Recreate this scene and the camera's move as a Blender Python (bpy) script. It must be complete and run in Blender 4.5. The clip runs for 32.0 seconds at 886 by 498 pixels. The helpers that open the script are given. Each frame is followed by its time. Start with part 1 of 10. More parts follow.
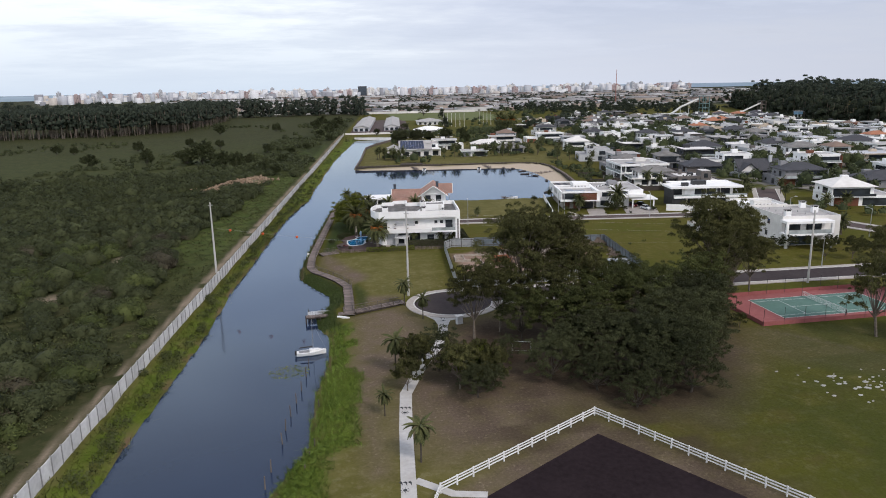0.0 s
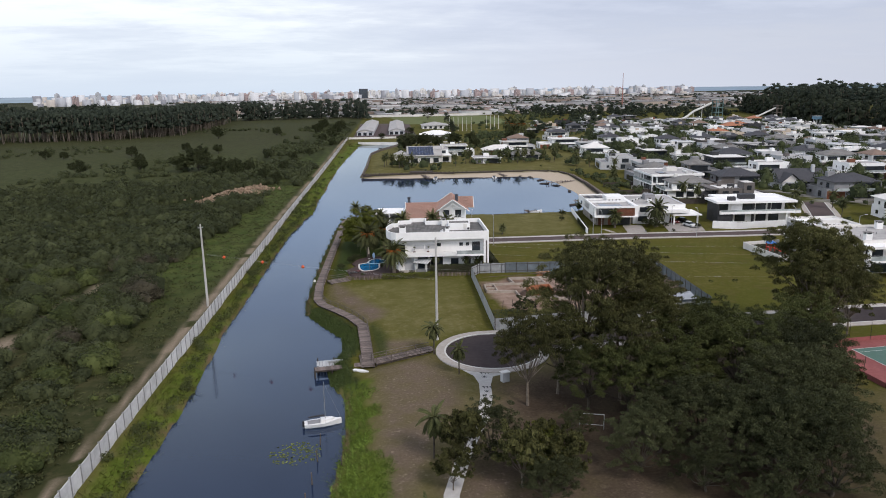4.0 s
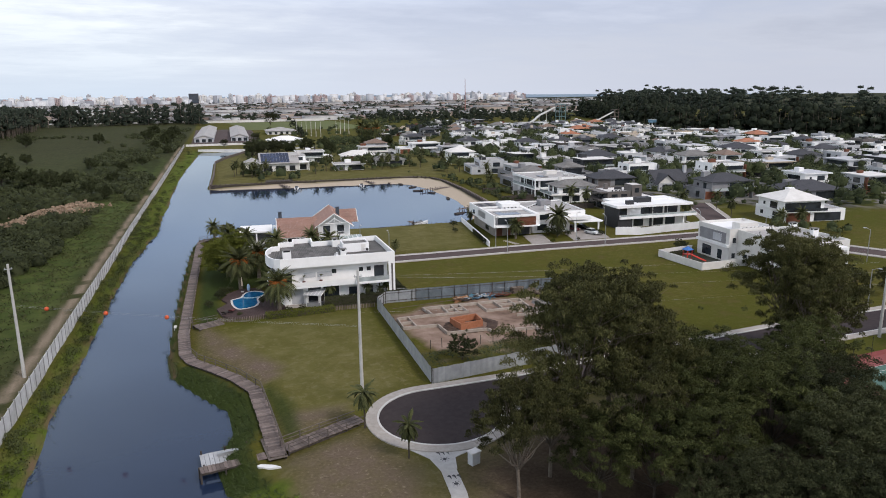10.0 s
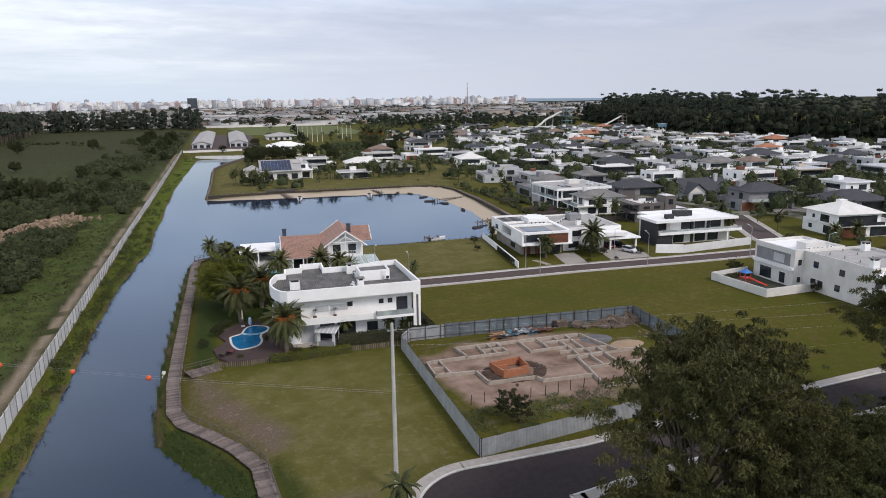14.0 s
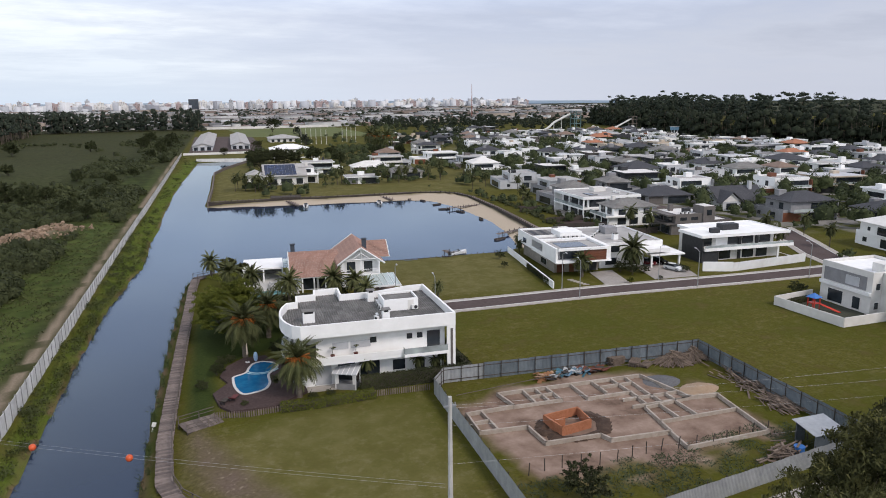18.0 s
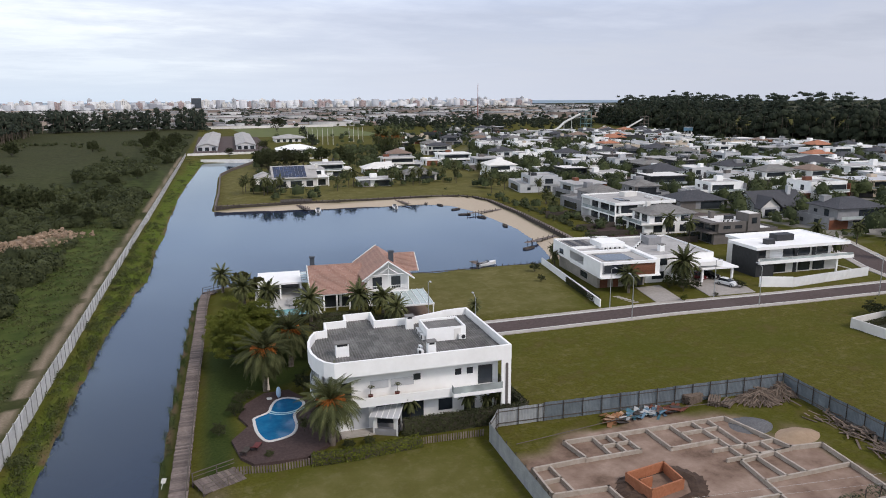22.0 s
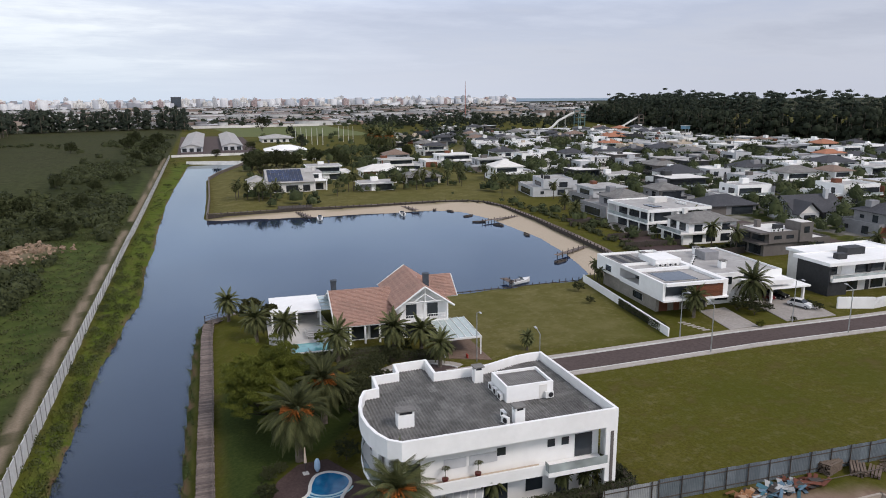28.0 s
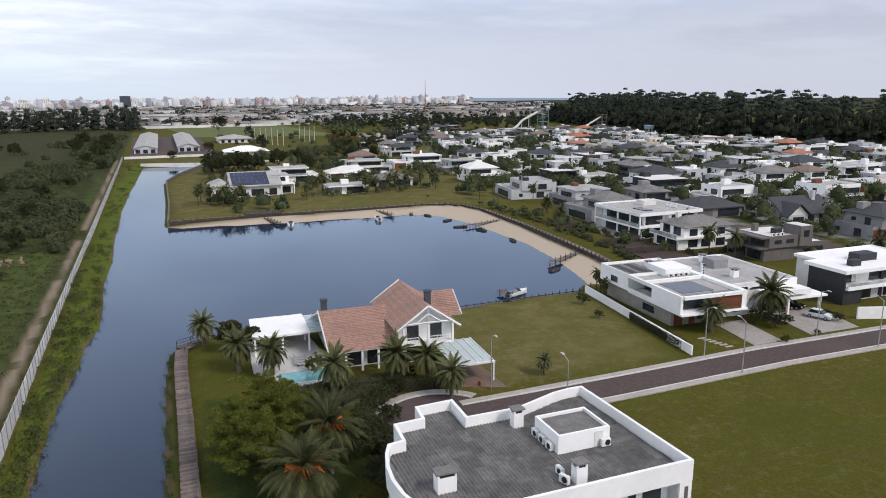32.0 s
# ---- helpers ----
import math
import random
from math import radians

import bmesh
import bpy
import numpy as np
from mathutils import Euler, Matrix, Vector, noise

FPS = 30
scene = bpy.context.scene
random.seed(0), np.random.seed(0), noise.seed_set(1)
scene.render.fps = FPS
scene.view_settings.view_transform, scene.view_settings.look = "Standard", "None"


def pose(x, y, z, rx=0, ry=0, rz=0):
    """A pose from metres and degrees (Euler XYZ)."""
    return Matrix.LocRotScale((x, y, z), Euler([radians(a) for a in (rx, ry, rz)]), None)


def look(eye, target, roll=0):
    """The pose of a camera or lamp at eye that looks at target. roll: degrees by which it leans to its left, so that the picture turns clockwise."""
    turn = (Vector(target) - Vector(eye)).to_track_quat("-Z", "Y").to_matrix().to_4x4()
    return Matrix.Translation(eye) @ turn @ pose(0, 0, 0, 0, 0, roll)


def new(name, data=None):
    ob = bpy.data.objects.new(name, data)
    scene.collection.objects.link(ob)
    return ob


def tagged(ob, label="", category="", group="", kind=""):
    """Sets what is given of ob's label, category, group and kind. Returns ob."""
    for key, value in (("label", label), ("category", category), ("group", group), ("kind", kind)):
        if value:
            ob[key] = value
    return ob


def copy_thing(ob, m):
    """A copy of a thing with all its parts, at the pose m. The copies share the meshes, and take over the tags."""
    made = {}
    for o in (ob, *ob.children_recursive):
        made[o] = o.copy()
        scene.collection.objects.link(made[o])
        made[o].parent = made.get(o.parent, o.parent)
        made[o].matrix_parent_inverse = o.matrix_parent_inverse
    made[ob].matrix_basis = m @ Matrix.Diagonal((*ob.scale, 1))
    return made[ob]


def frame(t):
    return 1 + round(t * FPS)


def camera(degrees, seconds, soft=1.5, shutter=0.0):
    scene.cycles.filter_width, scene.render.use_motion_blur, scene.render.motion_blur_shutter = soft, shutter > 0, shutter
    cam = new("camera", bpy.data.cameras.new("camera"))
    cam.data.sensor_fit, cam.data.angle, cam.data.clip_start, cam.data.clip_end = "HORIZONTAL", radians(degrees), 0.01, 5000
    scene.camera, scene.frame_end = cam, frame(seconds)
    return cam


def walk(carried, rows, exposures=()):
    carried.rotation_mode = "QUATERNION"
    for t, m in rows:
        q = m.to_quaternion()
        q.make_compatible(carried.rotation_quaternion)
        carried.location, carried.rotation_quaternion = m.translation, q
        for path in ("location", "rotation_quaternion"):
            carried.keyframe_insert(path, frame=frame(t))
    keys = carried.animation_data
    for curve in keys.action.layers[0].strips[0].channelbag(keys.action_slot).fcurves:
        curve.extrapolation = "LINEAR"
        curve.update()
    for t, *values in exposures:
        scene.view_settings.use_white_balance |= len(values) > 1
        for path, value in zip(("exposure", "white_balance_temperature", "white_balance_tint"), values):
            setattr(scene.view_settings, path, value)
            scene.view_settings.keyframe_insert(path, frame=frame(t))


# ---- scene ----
cam = camera(64.9, 32.0, soft=0.95)
PATH = [
    (0, (2.671, -10.928, 42.142), (3.033, -9.016, 41.683), -1.1),
    (0.5, (3.486, -7.391, 42.045), (3.804, -5.471, 41.585), -1.4),
    (1, (3.695, -3.862, 42.057), (4.01, -1.942, 41.596), -1.3),
    (1.5, (3.818, -0.542, 42.117), (4.132, 1.378, 41.656), -1.3),
    (2, (3.802, 2.505, 42.25), (4.116, 4.426, 41.789), -1.3),
    (2.5, (3.599, 5.444, 42.249), (3.913, 7.366, 41.791), -1.3),
    (3, (2.826, 8.643, 42.105), (3.144, 10.565, 41.651), -1.1),
    (3.5, (1.997, 11.733, 42.138), (2.337, 13.651, 41.684), -1.0),
    (5.5, (-0.402, 21.321, 40.953), (-0.001, 23.23, 40.512), -0.6),
    (6, (-0.763, 23.574, 40.404), (-0.361, 25.482, 39.962), -0.7),
    (6.5, (-1.52, 25.615, 39.766), (-1.119, 27.525, 39.325), -0.7),
    (7, (-1.762, 28.229, 39.367), (-1.362, 30.138, 38.927), -0.6),
    (7.5, (-1.787, 31.35, 39.254), (-1.39, 33.26, 38.815), -0.7),
    (8, (-1.66, 34.326, 39.121), (-1.191, 36.22, 38.681), -0.4),
    (8.5, (-2.405, 37.217, 39.201), (-1.619, 39.001, 38.758), -0.5),
    (9, (-2.77, 39.637, 39.244), (-1.982, 41.421, 38.801), -0.4),
    (9.5, (-3.041, 42.15, 39.354), (-2.252, 43.934, 38.913), -0.5),
    (10, (-3.114, 44.586, 39.447), (-2.324, 46.369, 39.007), -0.6),
    (10.5, (-3.07, 47.149, 39.403), (-2.278, 48.932, 38.964), -0.6),
    (11, (-2.868, 49.851, 39.337), (-2.074, 51.634, 38.9), -0.7),
    (11.5, (-2.575, 52.476, 39.263), (-1.78, 54.259, 38.828), -0.6),
    (12, (-2.154, 55.105, 39.293), (-1.359, 56.888, 38.86), -0.7),
    (12.5, (-1.762, 57.612, 39.25), (-0.966, 59.396, 38.819), -0.7),
    (13, (-1.27, 60.105, 39.261), (-0.475, 61.889, 38.83), -0.7),
    (13.5, (-0.935, 62.505, 39.333), (-0.139, 64.289, 38.903), -0.6),
    (14, (-0.445, 64.623, 39.3), (0.349, 66.408, 38.871), -0.7),
    (14.5, (0.019, 66.771, 39.375), (0.813, 68.556, 38.947), -0.7),
    (16.5, (1.065, 75.924, 39.306), (1.86, 77.709, 38.88), -0.6),
    (17, (1.274, 78.034, 39.086), (2.067, 79.821, 38.661), -0.7),
    (17.5, (1.405, 80.164, 39.162), (2.199, 81.95, 38.738), -0.6),
    (18, (1.532, 82.36, 39.172), (2.325, 84.147, 38.748), -0.5),
    (18.5, (1.593, 84.26, 39.173), (2.386, 86.046, 38.749), -0.5),
    (19, (1.553, 86.081, 39.125), (2.345, 87.868, 38.701), -0.5),
    (19.5, (1.561, 87.965, 39.217), (2.353, 89.751, 38.793), -0.5),
    (20, (1.554, 89.817, 39.235), (2.345, 91.604, 38.81), -0.5),
    (20.5, (1.469, 91.877, 39.267), (2.26, 93.664, 38.843), -0.4),
    (21, (1.428, 93.825, 39.228), (2.218, 95.613, 38.802), -0.5),
    (21.5, (1.299, 95.632, 39.202), (2.088, 97.42, 38.778), -0.3),
    (22, (1.238, 97.482, 39.077), (2.026, 99.27, 38.652), -0.4),
    (22.5, (1.187, 99.392, 39.02), (1.974, 101.18, 38.596), -0.4),
    (23, (1.075, 101.184, 39.015), (1.862, 102.974, 38.591), -0.4),
    (23.5, (0.915, 103.026, 39.055), (1.701, 104.815, 38.629), -0.4),
    (24, (0.764, 104.733, 39.113), (1.549, 106.522, 38.686), -0.5),
    (24.5, (0.676, 106.5, 39.101), (1.46, 108.289, 38.674), -0.4),
    (25, (0.462, 108.31, 39.122), (1.246, 110.099, 38.695), -0.4),
    (25.5, (0.308, 110.079, 39.088), (1.092, 111.869, 38.661), -0.4),
    (27.5, (-0.286, 117.119, 39.106), (0.545, 118.887, 38.676), -0.4),
    (28, (-0.511, 118.673, 39.153), (0.323, 120.439, 38.723), -0.5),
    (28.5, (-0.75, 120.255, 39.207), (0.091, 122.018, 38.777), -0.4),
    (29, (-0.85, 121.953, 39.124), (0.037, 123.693, 38.694), -0.4),
    (29.5, (-0.941, 123.844, 39.093), (-0.034, 125.573, 38.661), -0.4),
    (30, (-1.091, 125.564, 39.039), (-0.184, 127.294, 38.609), -0.4),
    (30.5, (-1.244, 127.152, 39.055), (-0.338, 128.882, 38.623), -0.4),
    (31, (-1.395, 128.753, 39.03), (-0.488, 130.483, 38.599), -0.4),
    (31.5, (-1.58, 130.531, 38.98), (-0.636, 132.241, 38.548), -0.3),
    (32, (-1.775, 132.085, 38.968), (-0.833, 133.795, 38.536), -0.4),
]
walk(cam, [(t, look(eye, target, roll)) for t, eye, target, roll in PATH],
     [(0.0, 0.0, 6500, 15), (8.0, 0.0, 6500, 15), (14.0, -0.03, 6500, 15), (20.0, 0.02, 6500, 15), (25.0, -0.02, 6500, 15), (29.0, -0.07, 6500, 15), (30.0, -0.06, 6500, 15), (32.0, 0.04, 6500, 15)])

# ---- world, sun, exposure ----
scene.view_settings.exposure = 0.0
world = bpy.data.worlds.new("overcast_sky")
scene.world = world
world.use_nodes = True
wt = world.node_tree
wt.nodes.clear()
wo = wt.nodes.new("ShaderNodeOutputWorld")
sky = wt.nodes.new("ShaderNodeTexSky")
sky.sky_type = 'NISHITA'
sky.sun_disc = False
sky.sun_elevation, sky.sun_rotation = radians(44), radians(155)
sky.air_density, sky.dust_density = 1.0, 2.0
tc = wt.nodes.new("ShaderNodeTexCoord")
sep = wt.nodes.new("ShaderNodeSeparateXYZ")
wt.links.new(tc.outputs["Generated"], sep.inputs[0])


def wmath(op, a, b=None):
    n = wt.nodes.new("ShaderNodeMath")
    n.operation = op
    for i, v in enumerate((a, b)):
        if v is None:
            continue
        if isinstance(v, (int, float)):
            n.inputs[i].default_value = v
        else:
            wt.links.new(v, n.inputs[i])
    return n.outputs[0]


# cloud deck: the direction laid onto a flat sheet far above
up = wmath('ADD', wmath('MAXIMUM', sep.outputs[2], 0.0), 0.10)
comb = wt.nodes.new("ShaderNodeCombineXYZ")
wt.links.new(wmath('DIVIDE', sep.outputs[0], up), comb.inputs[0])
wt.links.new(wmath('DIVIDE', sep.outputs[1], up), comb.inputs[1])


def wnoise(scale, detail, rough, off):
    mp = wt.nodes.new("ShaderNodeMapping")
    mp.inputs["Location"].default_value = off
    mp.inputs["Scale"].default_value = (0.75, 1.0, 1.0)
    wt.links.new(comb.outputs[0], mp.inputs[0])
    n = wt.nodes.new("ShaderNodeTexNoise")
    n.inputs["Scale"].default_value, n.inputs["Detail"].default_value, n.inputs["Roughness"].default_value = scale, detail, rough
    wt.links.new(mp.outputs[0], n.inputs["Vector"])
    return n.outputs["Fac"]


def wramp(fac, stops):
    r = wt.nodes.new("ShaderNodeValToRGB")
    while len(r.color_ramp.elements) < len(stops):
        r.color_ramp.elements.new(0.5)
    for e, (p, c) in zip(r.color_ramp.elements, stops):
        e.position, e.color = p, (*c, 1)
    wt.links.new(fac, r.inputs[0])
    return r.outputs[0]


layers = wmath('ADD', wmath('MULTIPLY', wnoise(0.42, 9, 0.62, (3.1, 0.4, 0)), 0.8), wmath('MULTIPLY', wnoise(1.7, 6, 0.6, (7.0, 2.2, 0)), 0.2))
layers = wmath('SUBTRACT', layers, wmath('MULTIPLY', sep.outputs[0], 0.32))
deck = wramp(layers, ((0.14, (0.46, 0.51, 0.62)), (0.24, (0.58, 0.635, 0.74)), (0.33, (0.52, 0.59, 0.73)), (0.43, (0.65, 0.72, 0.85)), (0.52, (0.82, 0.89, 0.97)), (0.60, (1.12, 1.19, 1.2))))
haze = wt.nodes.new("ShaderNodeMixRGB")
wt.links.new(wramp(sep.outputs[2], ((0.0, (1, 1, 1)), (0.10, (0.25, 0.25, 0.25)), (0.28, (0, 0, 0)))), haze.inputs[0])
wt.links.new(deck, haze.inputs[1])
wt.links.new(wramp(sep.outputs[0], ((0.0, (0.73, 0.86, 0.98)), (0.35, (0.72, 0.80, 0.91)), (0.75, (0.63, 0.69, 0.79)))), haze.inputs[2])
high = wt.nodes.new("ShaderNodeMixRGB")
wt.links.new(wramp(sep.outputs[2], ((0.26, (0, 0, 0)), (0.5, (0.85, 0.85, 0.85)))), high.inputs[0])
wt.links.new(haze.outputs[0], high.inputs[1])
high.inputs[2].default_value = (0.60, 0.66, 0.77, 1)
bg_cloud = wt.nodes.new("ShaderNodeBackground")
lit = wt.nodes.new("ShaderNodeMixRGB")
lit.blend_type = 'MULTIPLY'
lit.inputs[0].default_value = 1.0
wt.links.new(high.outputs[0], lit.inputs[1])
wt.links.new(wramp(sep.outputs[2], ((0.11, (0.5, 0.5, 0.5)), (0.19, (0.64, 0.68, 0.72)), (0.34, (0.64, 0.68, 0.72)), (0.52, (0.48, 0.48, 0.48)))), lit.inputs[2])
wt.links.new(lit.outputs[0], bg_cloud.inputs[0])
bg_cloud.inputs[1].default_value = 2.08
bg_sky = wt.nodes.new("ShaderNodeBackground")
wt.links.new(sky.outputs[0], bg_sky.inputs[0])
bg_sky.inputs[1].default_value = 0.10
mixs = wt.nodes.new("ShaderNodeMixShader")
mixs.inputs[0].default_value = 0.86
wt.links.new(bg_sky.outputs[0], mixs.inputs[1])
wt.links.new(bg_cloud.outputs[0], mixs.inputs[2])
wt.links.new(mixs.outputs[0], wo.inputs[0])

sun = new("sun", bpy.data.lights.new("sun", 'SUN'))
sun.data.energy, sun.data.angle, sun.data.color = 2.3, radians(16), (1.0, 0.94, 0.86)
sun.matrix_world = look((30, -65, 70), (0, 0, 0))


# ---- materials ----
def node(nt, kind, **values):
    n = nt.nodes.new(kind)
    for k, v in values.items():
        n.inputs[k.replace("_", " ")].default_value = v
    return n


def noise_at(nt, pos, scale, detail=4, rough=0.55, stretch=None):
    if stretch:
        mp = node(nt, "ShaderNodeMapping")
        mp.inputs["Scale"].default_value = stretch
        nt.links.new(pos, mp.inputs[0])
        pos = mp.outputs[0]
    n = node(nt, "ShaderNodeTexNoise", Scale=scale, Detail=detail, Roughness=rough)
    nt.links.new(pos, n.inputs["Vector"])
    return n.outputs["Fac"]


def ramp(nt, fac, stops):
    r = nt.nodes.new("ShaderNodeValToRGB")
    while len(r.color_ramp.elements) < len(stops):
        r.color_ramp.elements.new(0.5)
    for e, (p, c) in zip(r.color_ramp.elements, stops):
        e.position, e.color = p, (*(c if hasattr(c, "__len__") else (c, c, c)), 1)
    nt.links.new(fac, r.inputs[0])
    return r.outputs[0]


def mix(nt, fac, a, b, how='MIX'):
    m = nt.nodes.new("ShaderNodeMixRGB")
    m.blend_type = how
    for i, v in enumerate((fac, a, b)):
        if isinstance(v, (int, float)):
            m.inputs[i].default_value = v
        elif hasattr(v, "__len__"):
            m.inputs[i].default_value = (*v, 1)
        else:
            nt.links.new(v, m.inputs[i])
    return m.outputs[0]


def start_mat(name):
    m = bpy.data.materials.new(name)
    m.use_nodes = True
    nt = m.node_tree
    b = nt.nodes["Principled BSDF"]
    g = nt.nodes.new("ShaderNodeNewGeometry")
    return m, nt, b, g.outputs["Position"]


def bump(nt, b, height, strength, dist):
    n = node(nt, "ShaderNodeBump", Strength=strength, Distance=dist)
    nt.links.new(height, n.inputs["Height"])
    nt.links.new(n.outputs[0], b.inputs["Normal"])


def surf(name, dark, light, grain=3.0, wide=0.25, rough=0.8, metal=0.0, relief=0.02, vary=0.0, stain=None, spec=0.4, island=0.0):
    """Two scales of noise between two colours, a stain tone, roughness and fine relief; vary: spread from object to object."""
    m, nt, b, pos = start_mat(name)
    f1, f2 = noise_at(nt, pos, grain, 6, 0.65), noise_at(nt, pos, wide, 4, 0.6)
    col = ramp(nt, f1, ((0.3, dark), (0.7, light)))
    if stain:
        col = mix(nt, ramp(nt, f2, ((0.48, 0.0), (0.72, 0.75))), col, stain)
    else:
        col = mix(nt, ramp(nt, f2, ((0.35, 0.0), (0.7, 0.45))), col, tuple(0.75 * c for c in dark))
    if vary:
        oi = nt.nodes.new("ShaderNodeObjectInfo")
        col = mix(nt, 1.0, col, ramp(nt, oi.outputs["Random"], ((0, 1 - vary), (1, 1.0))), 'MULTIPLY')
    if island:
        gi = nt.nodes.new("ShaderNodeNewGeometry")
        col = mix(nt, 1.0, col, ramp(nt, gi.outputs["Random Per Island"], ((0, 1 - island), (1, 1.0))), 'MULTIPLY')
    nt.links.new(col, b.inputs["Base Color"])
    nt.links.new(ramp(nt, f1, ((0.2, min(1, rough + 0.1)), (0.8, max(0, rough - 0.1)))), b.inputs["Roughness"])
    b.inputs["Metallic"].default_value = metal
    b.inputs["Specular IOR Level"].default_value = spec
    if relief:
        bump(nt, b, f1, 0.5, relief)
    return m


def plain(name, c, rough=0.5, metal=0.0):
    return surf(name, tuple(0.9 * v for v in c), c, 2.0, 0.3, rough, metal, 0.004)


WHITE = surf("white_paint", (0.76, 0.76, 0.755), (0.84, 0.84, 0.835), 0.7, 0.13, 0.75, relief=0.003, stain=(0.68, 0.675, 0.66))
WHITE2 = surf("offwhite_paint", (0.60, 0.585, 0.56), (0.70, 0.685, 0.66), 0.7, 0.13, 0.75, relief=0.003, stain=(0.52, 0.50, 0.47))
BEIGE = surf("beige_paint", (0.46, 0.38, 0.30), (0.55, 0.47, 0.37), 0.7, 0.2, 0.8, relief=0.003)
LGREY = surf("light_grey_paint", (0.42, 0.43, 0.45), (0.52, 0.53, 0.55), 0.7, 0.2, 0.8, relief=0.003)
MGREY = surf("mid_grey_paint", (0.20, 0.20, 0.21), (0.28, 0.28, 0.29), 0.7, 0.2, 0.8, relief=0.003)
TAUPE = surf("taupe_paint", (0.11, 0.098, 0.092), (0.15, 0.135, 0.128), 0.8, 0.2, 0.8, relief=0.003)
CHAR = surf("charcoal_cladding", (0.022, 0.023, 0.026), (0.035, 0.036, 0.04), 1.5, 0.3, 0.6, relief=0.004)


def glass(name, tint, rough=0.06):
    m, nt, b, pos = start_mat(name)
    f = noise_at(nt, pos, 0.35, 2)
    nt.links.new(ramp(nt, f, ((0.35, tuple(0.5 * c for c in tint)), (0.65, tint))), b.inputs["Base Color"])
    b.inputs["Roughness"].default_value = rough
    b.inputs["Specular IOR Level"].default_value = 0.6
    return m


GLASS = glass("dark_window_glass", (0.035, 0.042, 0.05))
GLASS_B = glass("blue_window_glass", (0.06, 0.09, 0.12))
GLASS_L = glass("pale_balustrade_glass", (0.42, 0.47, 0.47), 0.1)
ROOFGREY = surf("grey_fibre_cement_roof", (0.13, 0.125, 0.12), (0.22, 0.215, 0.205), 1.2, 0.25, 0.9, relief=0.01, stain=(0.085, 0.08, 0.075))
ROOFSLAB = surf("weathered_roof_slab", (0.30, 0.29, 0.28), (0.42, 0.41, 0.40), 0.8, 0.2, 0.9, relief=0.01, stain=(0.22, 0.21, 0.20))
ROOFDARK = surf("dark_slate_roof", (0.035, 0.036, 0.042), (0.065, 0.066, 0.075), 2.0, 0.3, 0.75, relief=0.02)
ROOFPINK = surf("pink_clay_roof_tile", (0.33, 0.19, 0.145), (0.45, 0.28, 0.225), 2.2, 0.3, 0.85, relief=0.02, vary=0.08, island=0.28, stain=(0.28, 0.18, 0.145))
ROOFORANGE = surf("orange_clay_roof_tile", (0.30, 0.12, 0.065), (0.42, 0.19, 0.11), 2.0, 0.3, 0.85, relief=0.02)
ROOFBROWN = surf("brown_clay_roof_tile", (0.16, 0.11, 0.085), (0.25, 0.18, 0.14), 2.0, 0.3, 0.85, relief=0.02)
ASPHALT = surf("asphalt", (0.068, 0.050, 0.047), (0.095, 0.072, 0.068), 1.6, 0.10, 0.92, relief=0.01, stain=(0.098, 0.076, 0.072), spec=0.15)
ASPHALT2 = surf("new_dark_asphalt", (0.036, 0.028, 0.029), (0.050, 0.040, 0.040), 1.2, 0.10, 0.92, relief=0.008, stain=(0.058, 0.047, 0.046), spec=0.15)
PAVE = surf("concrete_pavement", (0.30, 0.272, 0.245), (0.41, 0.38, 0.345), 1.5, 0.3, 0.9, relief=0.006, stain=(0.28, 0.26, 0.23))
KERB = surf("white_kerb", (0.50, 0.49, 0.47), (0.62, 0.61, 0.59), 1.5, 0.3, 0.85, relief=0.005)
CONC = surf("precast_concrete", (0.55, 0.545, 0.535), (0.69, 0.685, 0.67), 1.2, 0.35, 0.9, relief=0.008, vary=0.22, stain=(0.36, 0.355, 0.34))
POLEC = surf("pole_concrete", (0.40, 0.39, 0.37), (0.50, 0.49, 0.465), 1.2, 0.35, 0.9, relief=0.006)
TIMBER = surf("grey_deck_timber", (0.115, 0.092, 0.078), (0.20, 0.17, 0.145), 3.0, 0.5, 0.9, relief=0.01, vary=0.45)
PLANKS = surf("weathered_deck_planks", (0.155, 0.118, 0.104), (0.255, 0.207, 0.186), 3.0, 0.4, 0.9, relief=0.01, island=0.5)
LUMBER = surf("stacked_lumber", (0.17, 0.125, 0.095), (0.29, 0.225, 0.18), 3.0, 0.5, 0.9, relief=0.01, island=0.55)
RUBBLE = surf("pale_rubble", (0.22, 0.145, 0.095), (0.42, 0.31, 0.22), 1.5, 0.3, 0.95, relief=0.03, island=0.4)
TIMBERD = surf("dark_timber", (0.045, 0.036, 0.03), (0.085, 0.07, 0.06), 3.0, 0.5, 0.9, relief=0.01, vary=0.3)
WOODRED = surf("reddish_timber_cladding", (0.13, 0.042, 0.02), (0.21, 0.075, 0.035), 4.0, 0.5, 0.6, relief=0.006, vary=0.3)
BRICK = surf("orange_hollow_brick", (0.34, 0.125, 0.06), (0.46, 0.19, 0.10), 3.0, 0.6, 0.9, relief=0.01, vary=0.2)
BLACKSAND = surf("dark_arena_sand", (0.013, 0.009, 0.010), (0.023, 0.016, 0.018), 1.5, 0.12, 0.95, relief=0.02, stain=(0.027, 0.019, 0.021), spec=0.06)
CORRUG = surf("grey_corrugated_sheet", (0.34, 0.36, 0.38), (0.47, 0.49, 0.51), 1.0, 0.3, 0.55, metal=0.3, relief=0.006, vary=0.15)
STEEL = plain("galvanised_steel", (0.42, 0.43, 0.44), 0.5, 0.6)
